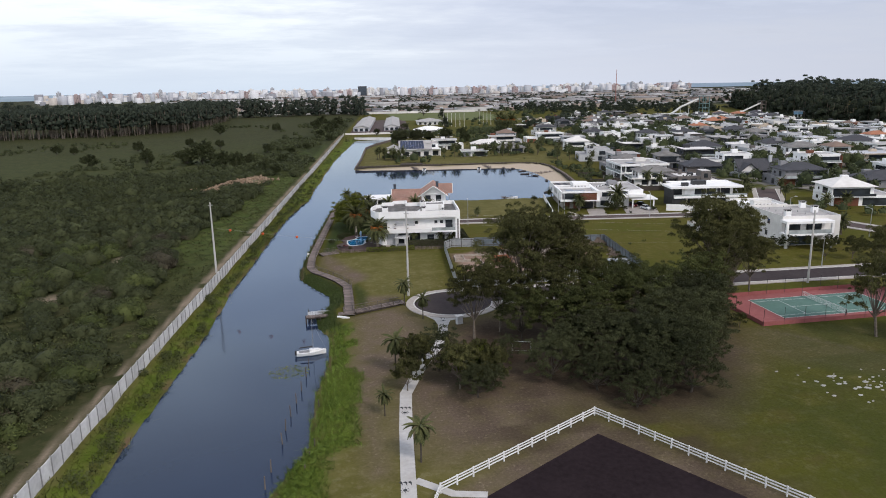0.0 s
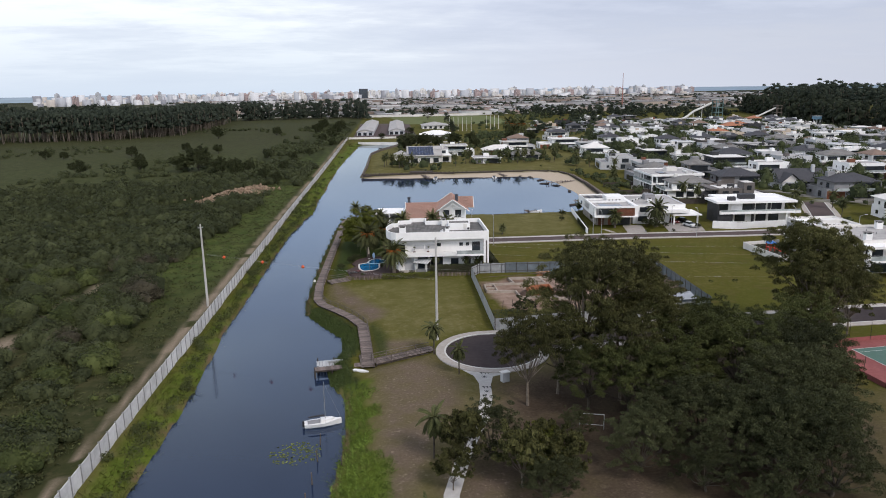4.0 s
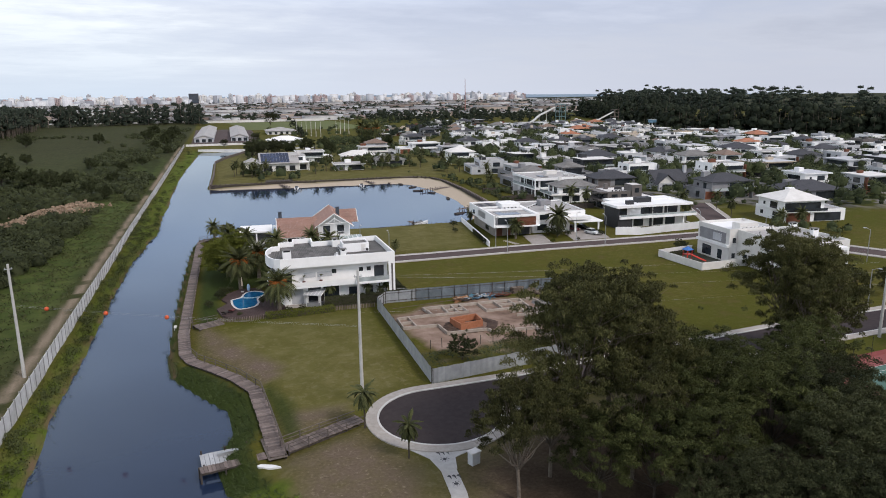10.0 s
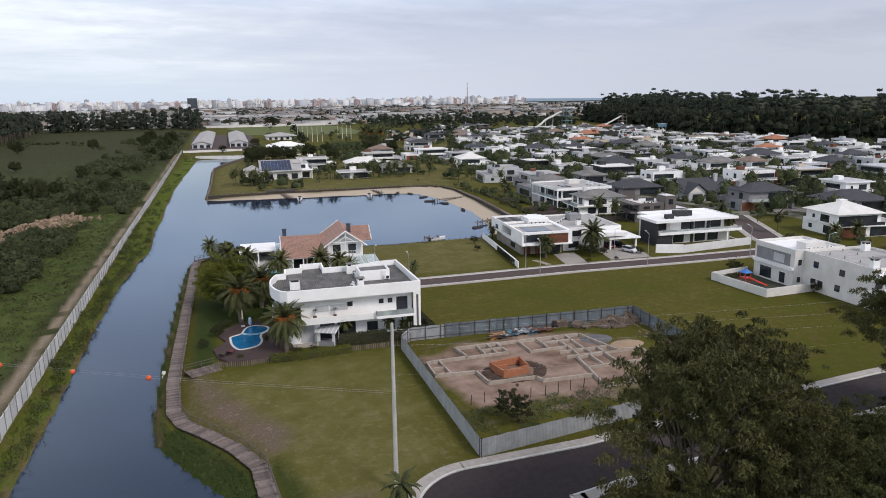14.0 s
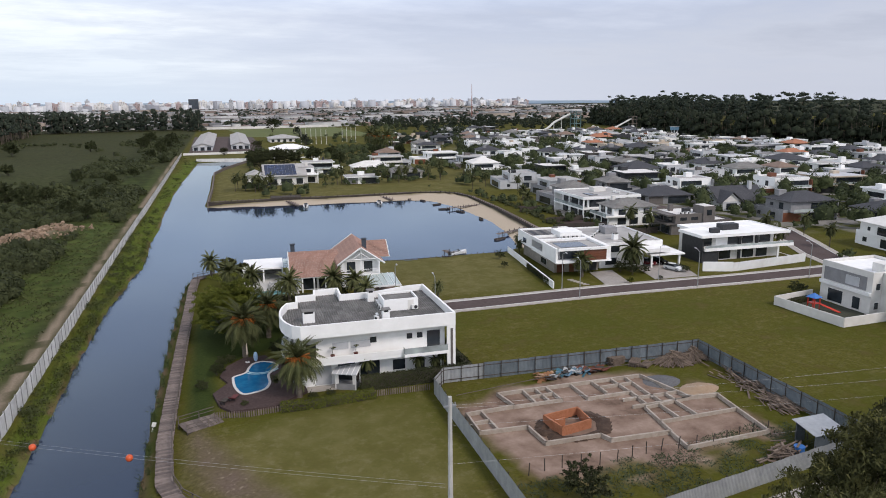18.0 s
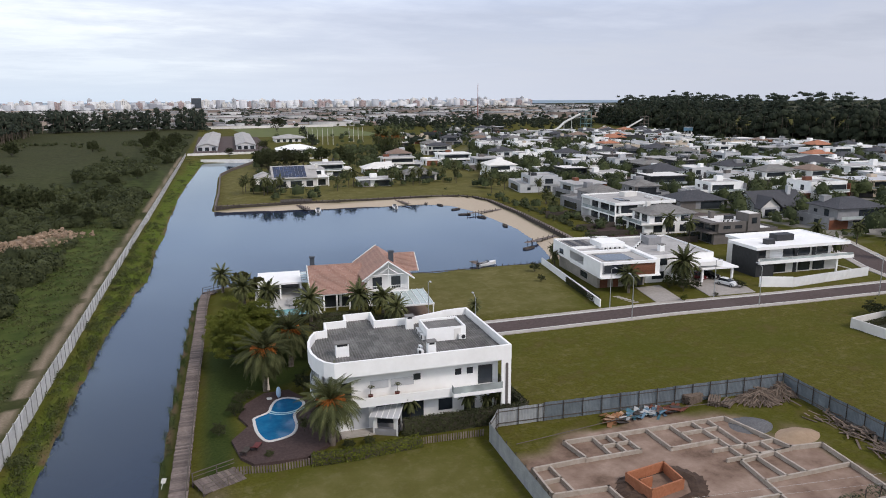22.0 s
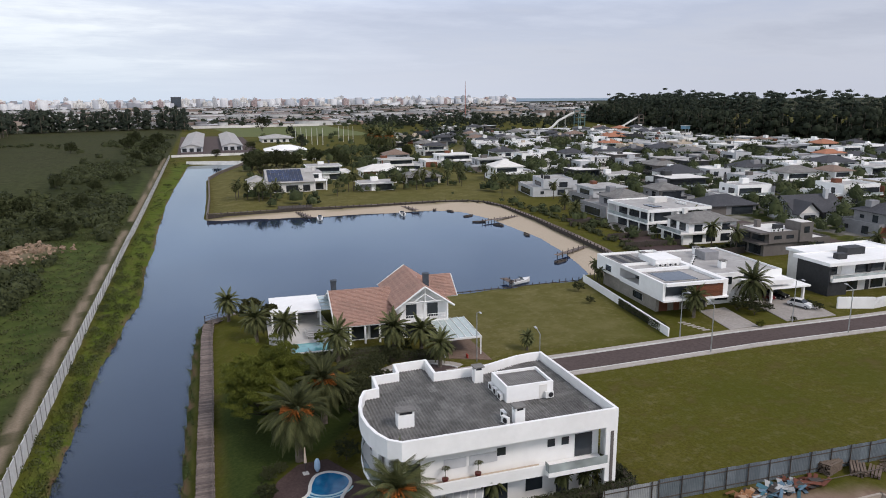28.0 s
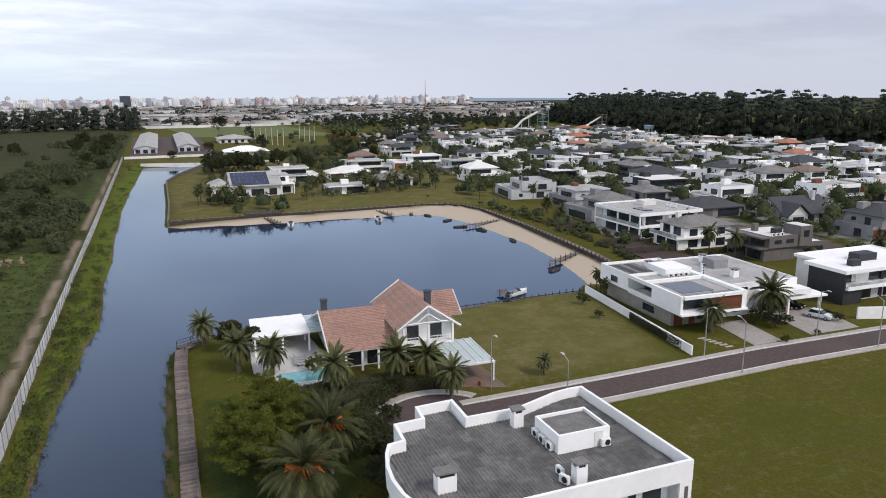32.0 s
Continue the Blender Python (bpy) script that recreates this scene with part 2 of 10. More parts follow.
DARKMETAL = plain("dark_metal", (0.03, 0.03, 0.033), 0.5, 0.3)
PLASTICW = plain("white_plastic", (0.75, 0.75, 0.74), 0.45)
REDP = plain("red_plastic", (0.55, 0.05, 0.03), 0.45)
ORANGEP = plain("orange_buoy_plastic", (0.62, 0.10, 0.03), 0.45)
BLUEP = plain("blue_plastic", (0.05, 0.18, 0.50), 0.45)
COURTG = surf("green_court_paint", (0.075, 0.155, 0.128), (0.105, 0.20, 0.165), 1.2, 0.15, 0.85, relief=0.003)
COURTR = surf("red_court_paint", (0.24, 0.072, 0.07), (0.32, 0.105, 0.10), 1.2, 0.15, 0.85, relief=0.003)
BARK = surf("grey_brown_bark", (0.10, 0.08, 0.062), (0.19, 0.16, 0.13), 3.0, 0.8, 0.95, relief=0.04)
BARKD = surf("dark_bark", (0.045, 0.036, 0.028), (0.085, 0.07, 0.055), 3.0, 0.8, 0.95, relief=0.04)


def leaf(name, dark, light, spread=0.35):
    dark, light = (dark[0], dark[1], 1.35 * dark[2]), (light[0], light[1], 1.35 * light[2])
    m, nt, b, pos = start_mat(name)
    g = nt.nodes.new("ShaderNodeNewGeometry")
    f = noise_at(nt, pos, 0.35, 3)
    col = ramp(nt, g.outputs["Random Per Island"], ((0.0, dark), (0.75, light), (1.0, tuple(min(1, 1.35 * c) for c in light))))
    f3 = noise_at(nt, pos, 0.09, 3)
    col = mix(nt, ramp(nt, f, ((0.4, 0.0), (0.65, 0.55))), col, tuple(0.8 * c for c in dark))
    col = mix(nt, ramp(nt, f3, ((0.42, 0.0), (0.62, 0.5))), col, tuple(1.25 * c for c in light))
    oi = nt.nodes.new("ShaderNodeObjectInfo")
    col = mix(nt, 1.0, col, ramp(nt, oi.outputs["Random"], ((0, 1 - spread), (1, 1.0))), 'MULTIPLY')
    nt.links.new(col, b.inputs["Base Color"])
    b.inputs["Roughness"].default_value = 0.7
    b.inputs["Specular IOR Level"].default_value = 0.08
    return m


LEAF_EUC = leaf("eucalypt_leaves", (0.025, 0.029, 0.009), (0.098, 0.097, 0.026))
LEAF_MID = leaf("olive_green_leaves", (0.022, 0.029, 0.008), (0.080, 0.090, 0.022))
LEAF_DARK = leaf("dark_green_leaves", (0.021, 0.027, 0.010), (0.064, 0.070, 0.023))
LEAF_BRIGHT = leaf("fresh_green_leaves", (0.044, 0.056, 0.008), (0.125, 0.138, 0.018))
LEAF_PALM = leaf("palm_leaflets", (0.028, 0.036, 0.010), (0.104, 0.110, 0.034))
LEAF_MARSH = leaf("scrub_leaves", (0.020, 0.026, 0.009), (0.054, 0.062, 0.020), 0.1)
LEAF_PINE = leaf("pine_needles", (0.018, 0.026, 0.014), (0.040, 0.050, 0.026), 0.2)
GRASS_B = leaf("reed_grass", (0.076, 0.100, 0.015), (0.165, 0.185, 0.034), 0.1)
DATES = plain("orange_date_stalks", (0.42, 0.13, 0.02), 0.7)


# ---- mesh helpers ----
def box(bm, x0, y0, z0, x1, y1, z1):
    v = [bm.verts.new(p) for p in ((x0, y0, z0), (x1, y0, z0), (x1, y1, z0), (x0, y1, z0), (x0, y0, z1), (x1, y0, z1), (x1, y1, z1), (x0, y1, z1))]
    for f in ((3, 2, 1, 0), (4, 5, 6, 7), (0, 1, 5, 4), (1, 2, 6, 5), (2, 3, 7, 6), (3, 0, 4, 7)):
        bm.faces.new([v[i] for i in f])


def prism(bm, poly, z0, z1):
    """A closed prism over a plan polygon, counter-clockwise."""
    if sum(a[0] * b[1] - b[0] * a[1] for a, b in zip(poly, poly[1:] + poly[:1])) < 0:
        poly = poly[::-1]
    lo = [bm.verts.new((x, y, z0)) for x, y in poly]
    hi = [bm.verts.new((x, y, z1)) for x, y in poly]
    bm.faces.new(hi)
    bm.faces.new(lo[::-1])
    n = len(poly)
    for i in range(n):
        bm.faces.new((lo[i], lo[(i + 1) % n], hi[(i + 1) % n], hi[i]))


def tube(bm, a, b, r0, r1=None, n=8):
    r1 = r0 if r1 is None else r1
    a, b = Vector(a), Vector(b)
    q = (b - a).to_track_quat('Z', 'Y')
    rings = []
    for p, r in ((a, r0), (b, r1)):
        rings.append([bm.verts.new(p + q @ Vector((r * math.cos(2 * math.pi * i / n), r * math.sin(2 * math.pi * i / n), 0))) for i in range(n)])
    for i in range(n):
        bm.faces.new((rings[0][i], rings[0][(i + 1) % n], rings[1][(i + 1) % n], rings[1][i]))
    bm.faces.new(rings[1])
    bm.faces.new(rings[0][::-1])


def face(bm, *pts):
    return bm.faces.new([bm.verts.new(p) for p in pts])


def slab(bm, pts, t):
    """A sheet of thickness t (downward) over any flat polygon in space."""
    up_ = [bm.verts.new(p) for p in pts]
    dn = [bm.verts.new((p[0], p[1], p[2] - t)) for p in pts]
    bm.faces.new(up_)
    bm.faces.new(dn[::-1])
    n = len(pts)
    for i in range(n):
        bm.faces.new((dn[i], dn[(i + 1) % n], up_[(i + 1) % n], up_[i]))


def mesh_of(name, bm, material, smooth=False):
    me = bpy.data.meshes.new(name)
    bm.normal_update()
    bm.to_mesh(me)
    bm.free()
    me.materials.append(material)
    if smooth:
        me.polygons.foreach_set("use_smooth", [True] * len(me.polygons))
    return me


def part(name, bm, material, parent, label="", smooth=False):
    ob = new(name, mesh_of(name, bm, material, smooth))
    ob.parent = parent
    if label:
        tagged(ob, label)
    return ob


def piece(name, me, parent, m):
    ob = new(name, me)
    ob.parent = parent
    ob.matrix_basis = m
    return ob


def thing(name, label, category, m, group="", kind=""):
    ob = new(name)
    ob.empty_display_size = 0.3
    ob.matrix_basis = m
    return tagged(ob, label, category, group, kind)


def single(name, bm, material, label, category, m=None, group="", kind="", smooth=False):
    ob = new(name, mesh_of(name, bm, material, smooth))
    if m is not None:
        ob.matrix_basis = m
    return tagged(ob, label, category, group, kind)


# ---- ground, water, roads ----
WATER_Z = -1.6
WATER = [(-31, 0), (-26.5, 40), (-23.4, 64), (-22, 78), (-19.8, 97), (-18.2, 110), (-17.3, 123), (-16.3, 134), (-16.2, 141), (-15.2, 149), (-13.4, 163), (-11.9, 178), (-10.3, 192), (-9.6, 200),
         (-8.0, 212), (-6.9, 222), (-5.4, 233), (-2.6, 246), (-1.4, 255), (1.4, 266), (3.0, 282), (4.4, 300), (7.6, 322), (9.6, 343), (11.4, 360), (13.4, 374), (16.6, 405), (20.0, 428), (24.5, 460), (32, 507), (40, 560), (42, 574), (72, 563), (66, 548), (50, 512), (41, 484),
         (32, 410), (25.8, 366), (26.5, 361.5), (60, 352.5), (90, 347.5), (104, 345), (111, 337), (112.5, 320), (110.8, 300), (109.8, 287), (105, 268), (100.6, 255.5), (97, 246.5), (90, 241), (61, 243), (48, 247),
         (20, 250), (13, 249.5), (10.5, 245), (8.2, 232), (3.6, 198), (0.8, 175), (-1.0, 156), (-0.8, 149), (2.6, 140), (5.4, 134), (5.0, 127), (2.2, 121.5), (2.6, 114),
         (4.6, 108), (3.6, 95), (1.6, 85), (0.6, 70), (-3.6, 60), (-6.5, 40), (-9, 0)]
WALL_A, WALL_B = (-34.0, 14.0), (35.0, 621.0)


def wall_x(y):
    return WALL_A[0] + (WALL_B[0] - WALL_A[0]) * (y - WALL_A[1]) / (WALL_B[1] - WALL_A[1])


def inside(px, py, poly):
    res = np.zeros(px.shape, bool)
    for (x0, y0), (x1, y1) in zip(poly, poly[1:] + poly[:1]):
        c = (y0 > py) != (y1 > py)
        with np.errstate(divide='ignore', invalid='ignore'):
            res ^= c & (px < (x1 - x0) * (py - y0) / ((y1 - y0) or 1e-9) + x0)
    return res


def edge_distance(px, py, poly):
    best = np.full(px.shape, 1e9)
    for (x0, y0), (x1, y1) in zip(poly, poly[1:] + poly[:1]):
        dx, dy = x1 - x0, y1 - y0
        t = np.clip(((px - x0) * dx + (py - y0) * dy) / (dx * dx + dy * dy + 1e-9), 0, 1)
        best = np.minimum(best, np.hypot(px - x0 - t * dx, py - y0 - t * dy))
    return best


def away(px, py, poly):
    """Distance to a region: positive outside, negative inside."""
    d = edge_distance(px, py, poly)
    return np.where(inside(px, py, poly), -d, d)


def axis(lo, hi, step, end_lo, end_hi, grow=1.16):
    mid = list(np.arange(lo, hi, step))
    out, s, v = [], step, hi
    while v < end_hi:
        out.append(v)
        s *= grow
        v += s
    out.append(end_hi)
    low, s, v = [], step, lo
    while v > end_lo:
        s *= grow
        v -= s
        low.append(max(v, end_lo))
    return np.array(low[::-1] + mid + out)


def soft(v, a, b):
    return np.clip((v - a) / (b - a), 0, 1)


ESTATE = [(176, 236), (205, 205), (240, 195), (310, 205), (430, 270), (485, 370), (462, 470), (440, 550), (500, 690), (400, 720), (300, 690), (250, 600), (205, 520), (180, 440), (176, 330)]
BEACH = [(26, 360), (60, 351), (90, 346), (104, 343.5), (110, 336.5), (111.5, 320), (109.5, 300), (108.5, 287), (104, 268), (99.5, 256), (96, 246), (95, 243), (101, 238), (107, 246), (111.5, 260), (115.5, 278), (121, 305), (125.2, 334), (124.5, 346), (120, 352.5), (107, 356.6), (84, 358.6), (60, 362.5), (27, 365)]
xs = axis(-34, 128, 0.9, -4900, 4900)
ys = axis(42, 262, 0.9, -400, 4900, 1.035)
gx, gy = np.meshgrid(xs, ys)
dw = away(gx, gy, WATER)
rough_ = np.array([[noise.noise((float(a) * 0.21, float(b) * 0.21, 3.0)) for a in xs[::1]] for b in ys[::4]])
rough_ = np.repeat(rough_, 4, axis=0)[:len(ys)]
width = np.where(gx < wall_x(gy) + 18, 4.6, 3.6) + rough_ * 2.0
width = np.where((gy > 340) | (gx > 95), 14.0, width)
lift = 1.6 * soft(dw, -0.2, width) ** 0.8
gz = np.where(dw > 0, WATER_Z - 0.05 + lift + 0.05 * soft(dw, 0, 3), WATER_Z - 0.05 - 1.2 * soft(-dw, 0, 4))
gap_ = wall_x(gy) - gx
marsh = soft(gap_, 0.3, 2.0) * (gy < 1100)
hum = np.array([[noise.noise((float(a) * 0.035, float(b) * 0.035, 9.0)) for a in xs] for b in ys[::6]])
hum = np.repeat(hum, 6, axis=0)[:len(ys)]
gz = gz + marsh * soft(wall_x(gy) - gx, 3, 12) * (0.5 * hum + 0.1 * rough_)
verdant = soft(wall_x(gy) - gx, 3.5, 7) * soft(30 + 14 * hum - (wall_x(gy) - gx), 0, 10) * soft(gy, 130, 190) * soft(560 - gy, 0, 120)
dry = 0.3 + 0.7 * soft(3.0 - away(gx, gy, [(46, 208), (76, 203), (88, 236), (62, 240), (46, 243)]), 0, 6)
dry = np.maximum(dry, 0.3 + 0.6 * soft(2.0 - away(gx, gy, [(6, 162), (10, 142), (12, 122), (30, 128), (34, 163), (20, 166)]), 0, 5))
dry = np.maximum(dry, 0.3 + np.where(gx > 40, 0.1, 0.5) * soft(120 - gy, 0, 12))
dry = np.maximum(dry, 0.85 * soft(gy, 330, 360) * soft(640 - gy, 0, 60) * soft(wall_x(gy) + 20 - gx, 1, 0))
# thick: darker ground colour beneath the dense scrub
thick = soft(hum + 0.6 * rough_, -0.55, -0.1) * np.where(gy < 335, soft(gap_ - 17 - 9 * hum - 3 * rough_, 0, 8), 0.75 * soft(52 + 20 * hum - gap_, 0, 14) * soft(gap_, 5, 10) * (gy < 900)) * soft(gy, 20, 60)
yard = soft(8 - away(gx, gy, ESTATE), 0, 16)
town_ = soft(gy - 1085, 0, 30) * soft(3700 - gy, 0, 100)
verdant = np.maximum(verdant, 0.2 * soft(gy, 230, 300) * soft(620 - gy, 0, 200))
lush = np.where(gx < wall_x(gy) + 13, soft(gx - wall_x(gy), 0.2, 1.5), 0) * soft(9 + rough_ * 3 - np.abs(dw), 0, 3)
east = (gx > -8) & (gy < 112)
lush = np.where(east, soft(np.where(gy < 90, 6.3, 4.6) + 2.5 * rough_ - dw, 0, 1.5), lush)
WOODS = [(15, 60), (24, 58), (36, 69), (52, 62), (72, 80), (74, 112), (58, 117), (26, 108), (20, 98), (11, 84), (10, 66)]
dirt = soft(3.0 - away(gx, gy, WOODS), 0, 9) * 0.95
dirt = np.maximum(dirt, soft(1.5 - away(gx, gy, [(7, 58), (9.5, 58), (11, 80), (20, 98), (22, 108), (19, 119), (9, 117), (8, 100), (6, 90), (6, 72)]), 0, 4) * 0.9)
dirt = np.maximum(dirt, soft(0.5 - away(gx, gy, [(14.5, 54), (36.6, 66.5), (51, 45), (60, 20), (20, 20)]), 0, 2) * 0.9)
dirt = np.maximum(dirt, soft(1.2 - away(gx, gy, [(4.0, 157), (4.5, 152), (9, 144), (13, 142), (10, 148), (7.5, 154), (6.5, 166), (4.5, 166)]), 0, 3) * 0.9)
dirt = np.maximum(dirt, soft(1.0 - away(gx, gy, [(4.6, 165), (7.2, 163), (10.5, 152), (14.5, 143), (13.0, 139), (10.6, 138.4), (7.6, 146), (4.6, 154)]), 0, 2.5))
dirt = np.maximum(dirt, soft(1.0 - away(gx, gy, [(10.5, 128), (19, 126.5), (18.5, 122.5), (10.8, 120.5)]), 0, 3) * 0.85)
# leaf litter under the trees, with canopy shade put into its dark colour
litter_shade = soft(2.0 - away(gx, gy, [(26, 106), (23, 93), (25, 82), (34, 74), (42, 63), (58, 64), (72, 88), (80, 104), (70, 110), (40, 112)]), 0, 7)
# wider patch that darkens the open park ground to a shaded brown
litter_shade = np.maximum(litter_shade, 0.75 * soft(rough_ + 0.65, 0, 0.9) * soft(2.0 - away(gx, gy, [(18, 104), (15, 80), (18, 60), (34, 40), (50, 30), (56, 62), (50, 90)]), 0, 10))
# dense dark grass of the pool garden, tree and palm shade included in its colour
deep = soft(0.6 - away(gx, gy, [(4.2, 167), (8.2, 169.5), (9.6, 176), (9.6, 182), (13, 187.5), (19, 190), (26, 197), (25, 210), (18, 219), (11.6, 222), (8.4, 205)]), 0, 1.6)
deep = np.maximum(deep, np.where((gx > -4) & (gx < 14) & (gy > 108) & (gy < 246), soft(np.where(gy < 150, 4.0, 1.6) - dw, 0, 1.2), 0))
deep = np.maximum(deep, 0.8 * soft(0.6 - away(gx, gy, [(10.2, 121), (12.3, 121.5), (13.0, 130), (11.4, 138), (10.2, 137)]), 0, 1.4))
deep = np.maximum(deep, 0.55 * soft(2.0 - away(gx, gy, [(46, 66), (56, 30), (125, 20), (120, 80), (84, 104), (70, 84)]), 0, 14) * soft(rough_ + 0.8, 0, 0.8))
track = soft(np.where(gy < 130, 0.9, 1.3) - np.abs(gx - wall_x(gy) + 3.0), 0, 0.9) * soft(0.45 + rough_, 0.0, 0.35) * (gy < 620)
tr2 = soft(1.7 + 0.6 * rough_ - edge_distance(gx, gy, [(-54, 134), (-50.2, 148), (-48.7, 158.5), (-46, 177), (-48.7, 158.5), (-50.2, 148)]), 0, 1.2)
heap = soft(2.0 - away(gx, gy, [(-40, 292), (-26, 310), (-16, 324), (-20, 336), (-32, 324)]), 0, 5)
gz = gz + 2.0 * heap * (0.6 + 0.5 * np.abs(rough_))
track = np.maximum(track, np.maximum(tr2, heap * 0.9)) * marsh
tr3 = soft(1.1 - edge_distance(gx, gy, [(78, 91), (92, 70), (104, 45), (92, 70)]), 0, 1.0) * 0.8
dirt = np.maximum(dirt, tr3)
dirt = np.maximum(dirt, 0.45 * soft(2.0 - away(gx, gy, [(66, 84), (75, 93), (82, 89), (99, 62), (108, 44), (100, 44), (86, 66), (72, 78)]), 0, 4))
dirt = np.maximum(dirt, 0.22 * soft(2.0 - away(gx, gy, [(75, 91), (100, 89), (114, 88), (112, 74), (96, 72), (84, 82)]), 0, 6))
sandm = soft(0.3 - away(gx, gy, BEACH), 0, 1.5)
gz = np.where((sandm > 0.01) & (dw > 0), WATER_Z + 1.1 * soft(dw, 0, 12), gz)
SOIL = [(36.0, 146), (37.4, 158), (46, 160.5), (58.5, 160), (66.5, 155.5), (70, 147), (67.5, 137), (58, 136.5), (50, 137.5), (40, 139)]
sitem = soft(1.8 + 4.5 * rough_ + 2.5 * hum - away(gx, gy, SOIL), 0, 2.2)
shore = soft(0.9 - np.abs(dw), 0, 0.8) * soft(rough_ + 0.35, 0.1, 0.5) * ((gx < wall_x(gy) + 18) | (gy < 112))
walk_line = [(8.6, 117.2), (9.0, 128), (9.2, 136.6), (7.4, 142), (4.8, 147), (2.4, 151), (1.5, 155), (2.0, 165), (3.2, 175), (6.1, 198), (8.6, 217), (10.8, 235), (12.2, 243.5)]
ramp_line = [(9.6, 118.6), (14, 120.0), (19.4, 121.6)]
near = (gx > -6) & (gx < 24) & (gy > 110) & (gy < 252)
d1, d2 = edge_distance(gx, gy, walk_line + walk_line[::-1]), edge_distance(gx, gy, ramp_line + ramp_line[::-1])
gz = np.where(near, np.minimum(gz, -0.6 + 0.34 * np.maximum(0, d1 - 1.5)), gz)
gz = np.where(near, np.minimum(gz, -0.75 + 0.045 * np.maximum(0, gx - 9) + 0.34 * np.maximum(0, d2 - 1.6)), gz)
ny, nx = gx.shape
idx = np.arange(nx * ny).reshape(ny, nx)
quads = np.stack([idx[:-1, :-1], idx[:-1, 1:], idx[1:, 1:], idx[1:, :-1]], -1).reshape(-1, 4)
gme = bpy.data.meshes.new("ground")
gme.vertices.add(nx * ny)
gme.vertices.foreach_set("co", np.stack([gx, gy, gz], -1).ravel().astype(np.float32))
gme.loops.add(quads.size)
gme.loops.foreach_set("vertex_index", quads.ravel().astype(np.int32))
gme.polygons.add(len(quads))
gme.polygons.foreach_set("loop_start", (np.arange(len(quads)) * 4).astype(np.int32))
gme.polygons.foreach_set("loop_total", np.full(len(quads), 4, np.int32))
gme.update(calc_edges=True)
gme.polygons.foreach_set("use_smooth", [True] * len(quads))
for key, val in (("marsh", marsh), ("lush", lush), ("dirt", dirt), ("track", track), ("sand", sandm), ("shore", shore), ("site", sitem), ("litter_shade", litter_shade), ("deep", deep), ("verdant", verdant), ("dry", dry), ("thick", thick), ("yard", yard), ("town", town_)):
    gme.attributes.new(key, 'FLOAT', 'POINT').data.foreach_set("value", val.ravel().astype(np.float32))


def ground_z(x, y):
    j = min(max(int(np.searchsorted(xs, x)) - 1, 0), nx - 2)
    i = min(max(int(np.searchsorted(ys, y)) - 1, 0), ny - 2)
    u, v = (x - xs[j]) / (xs[j + 1] - xs[j]), (y - ys[i]) / (ys[i + 1] - ys[i])
    return float((gz[i, j] * (1 - u) + gz[i, j + 1] * u) * (1 - v) + (gz[i + 1, j] * (1 - u) + gz[i + 1, j + 1] * u) * v)


m, nt, b, pos = start_mat("grass_and_soil")


def attr(key):
    a = nt.nodes.new("ShaderNodeAttribute")
    a.attribute_name = key
    return a.outputs["Fac"]


fine, mid, broad = noise_at(nt, pos, 2.6, 7, 0.7), noise_at(nt, pos, 0.22, 6, 0.65), noise_at(nt, pos, 0.035, 5, 0.6)
lawn = ramp(nt, fine, ((0.32, (0.046, 0.045, 0.008)), (0.50, (0.071, 0.068, 0.011)), (0.68, (0.096, 0.088, 0.017))))
lawn = mix(nt, mix(nt, 1.0, attr("dry"), ramp(nt, mid, ((0.44, 0.0), (0.70, 0.7))), 'MULTIPLY'), lawn, (0.150, 0.128, 0.052))
spots_ = noise_at(nt, pos, 0.75, 5, 0.7)
lawn = mix(nt, mix(nt, 1.0, attr("dry"), ramp(nt, spots_, ((0.51, 0.0), (0.66, 0.85))), 'MULTIPLY'), lawn, (0.195, 0.170, 0.10))
lawn = mix(nt, ramp(nt, broad, ((0.44, 0.0), (0.60, 0.55))), lawn, (0.054, 0.062, 0.008))
lawn = mix(nt, ramp(nt, mid, ((0.32, 0.7), (0.48, 0.0))), lawn, (0.086, 0.068, 0.025))
scrub = ramp(nt, mid, ((0.3, (0.018, 0.024, 0.010)), (0.5, (0.034, 0.039, 0.016)), (0.72, (0.058, 0.056, 0.026))))
scrub = mix(nt, ramp(nt, broad, ((0.45, 0.0), (0.62, 0.8))), scrub, (0.038, 0.044, 0.017))
scrub = mix(nt, ramp(nt, noise_at(nt, pos, 0.5, 6, 0.7), ((0.48, 0.0), (0.66, 0.7))), scrub, (0.070, 0.064, 0.032))
reed = ramp(nt, mid, ((0.3, (0.046, 0.068, 0.011)), (0.5, (0.082, 0.112, 0.016)), (0.7, (0.092, 0.086, 0.030))))
soil = ramp(nt, fine, ((0.25, (0.082, 0.060, 0.046)), (0.75, (0.158, 0.120, 0.092))))
soil = mix(nt, ramp(nt, noise_at(nt, pos, 1.3, 7, 0.72), ((0.56, 0.0), (0.70, 0.75))), soil, (0.29, 0.235, 0.18))
sandc = ramp(nt, fine, ((0.25, (0.34, 0.28, 0.21)), (0.75, (0.47, 0.40, 0.32))))
trackc = ramp(nt, fine, ((0.25, (0.15, 0.12, 0.085)), (0.75, (0.28, 0.225, 0.17))))
scrub = mix(nt, attr("verdant"), scrub, ramp(nt, mid, ((0.35, (0.036, 0.054, 0.014)), (0.65, (0.074, 0.092, 0.026)))))
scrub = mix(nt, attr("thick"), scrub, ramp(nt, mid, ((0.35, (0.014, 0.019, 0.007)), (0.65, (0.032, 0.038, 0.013)))))
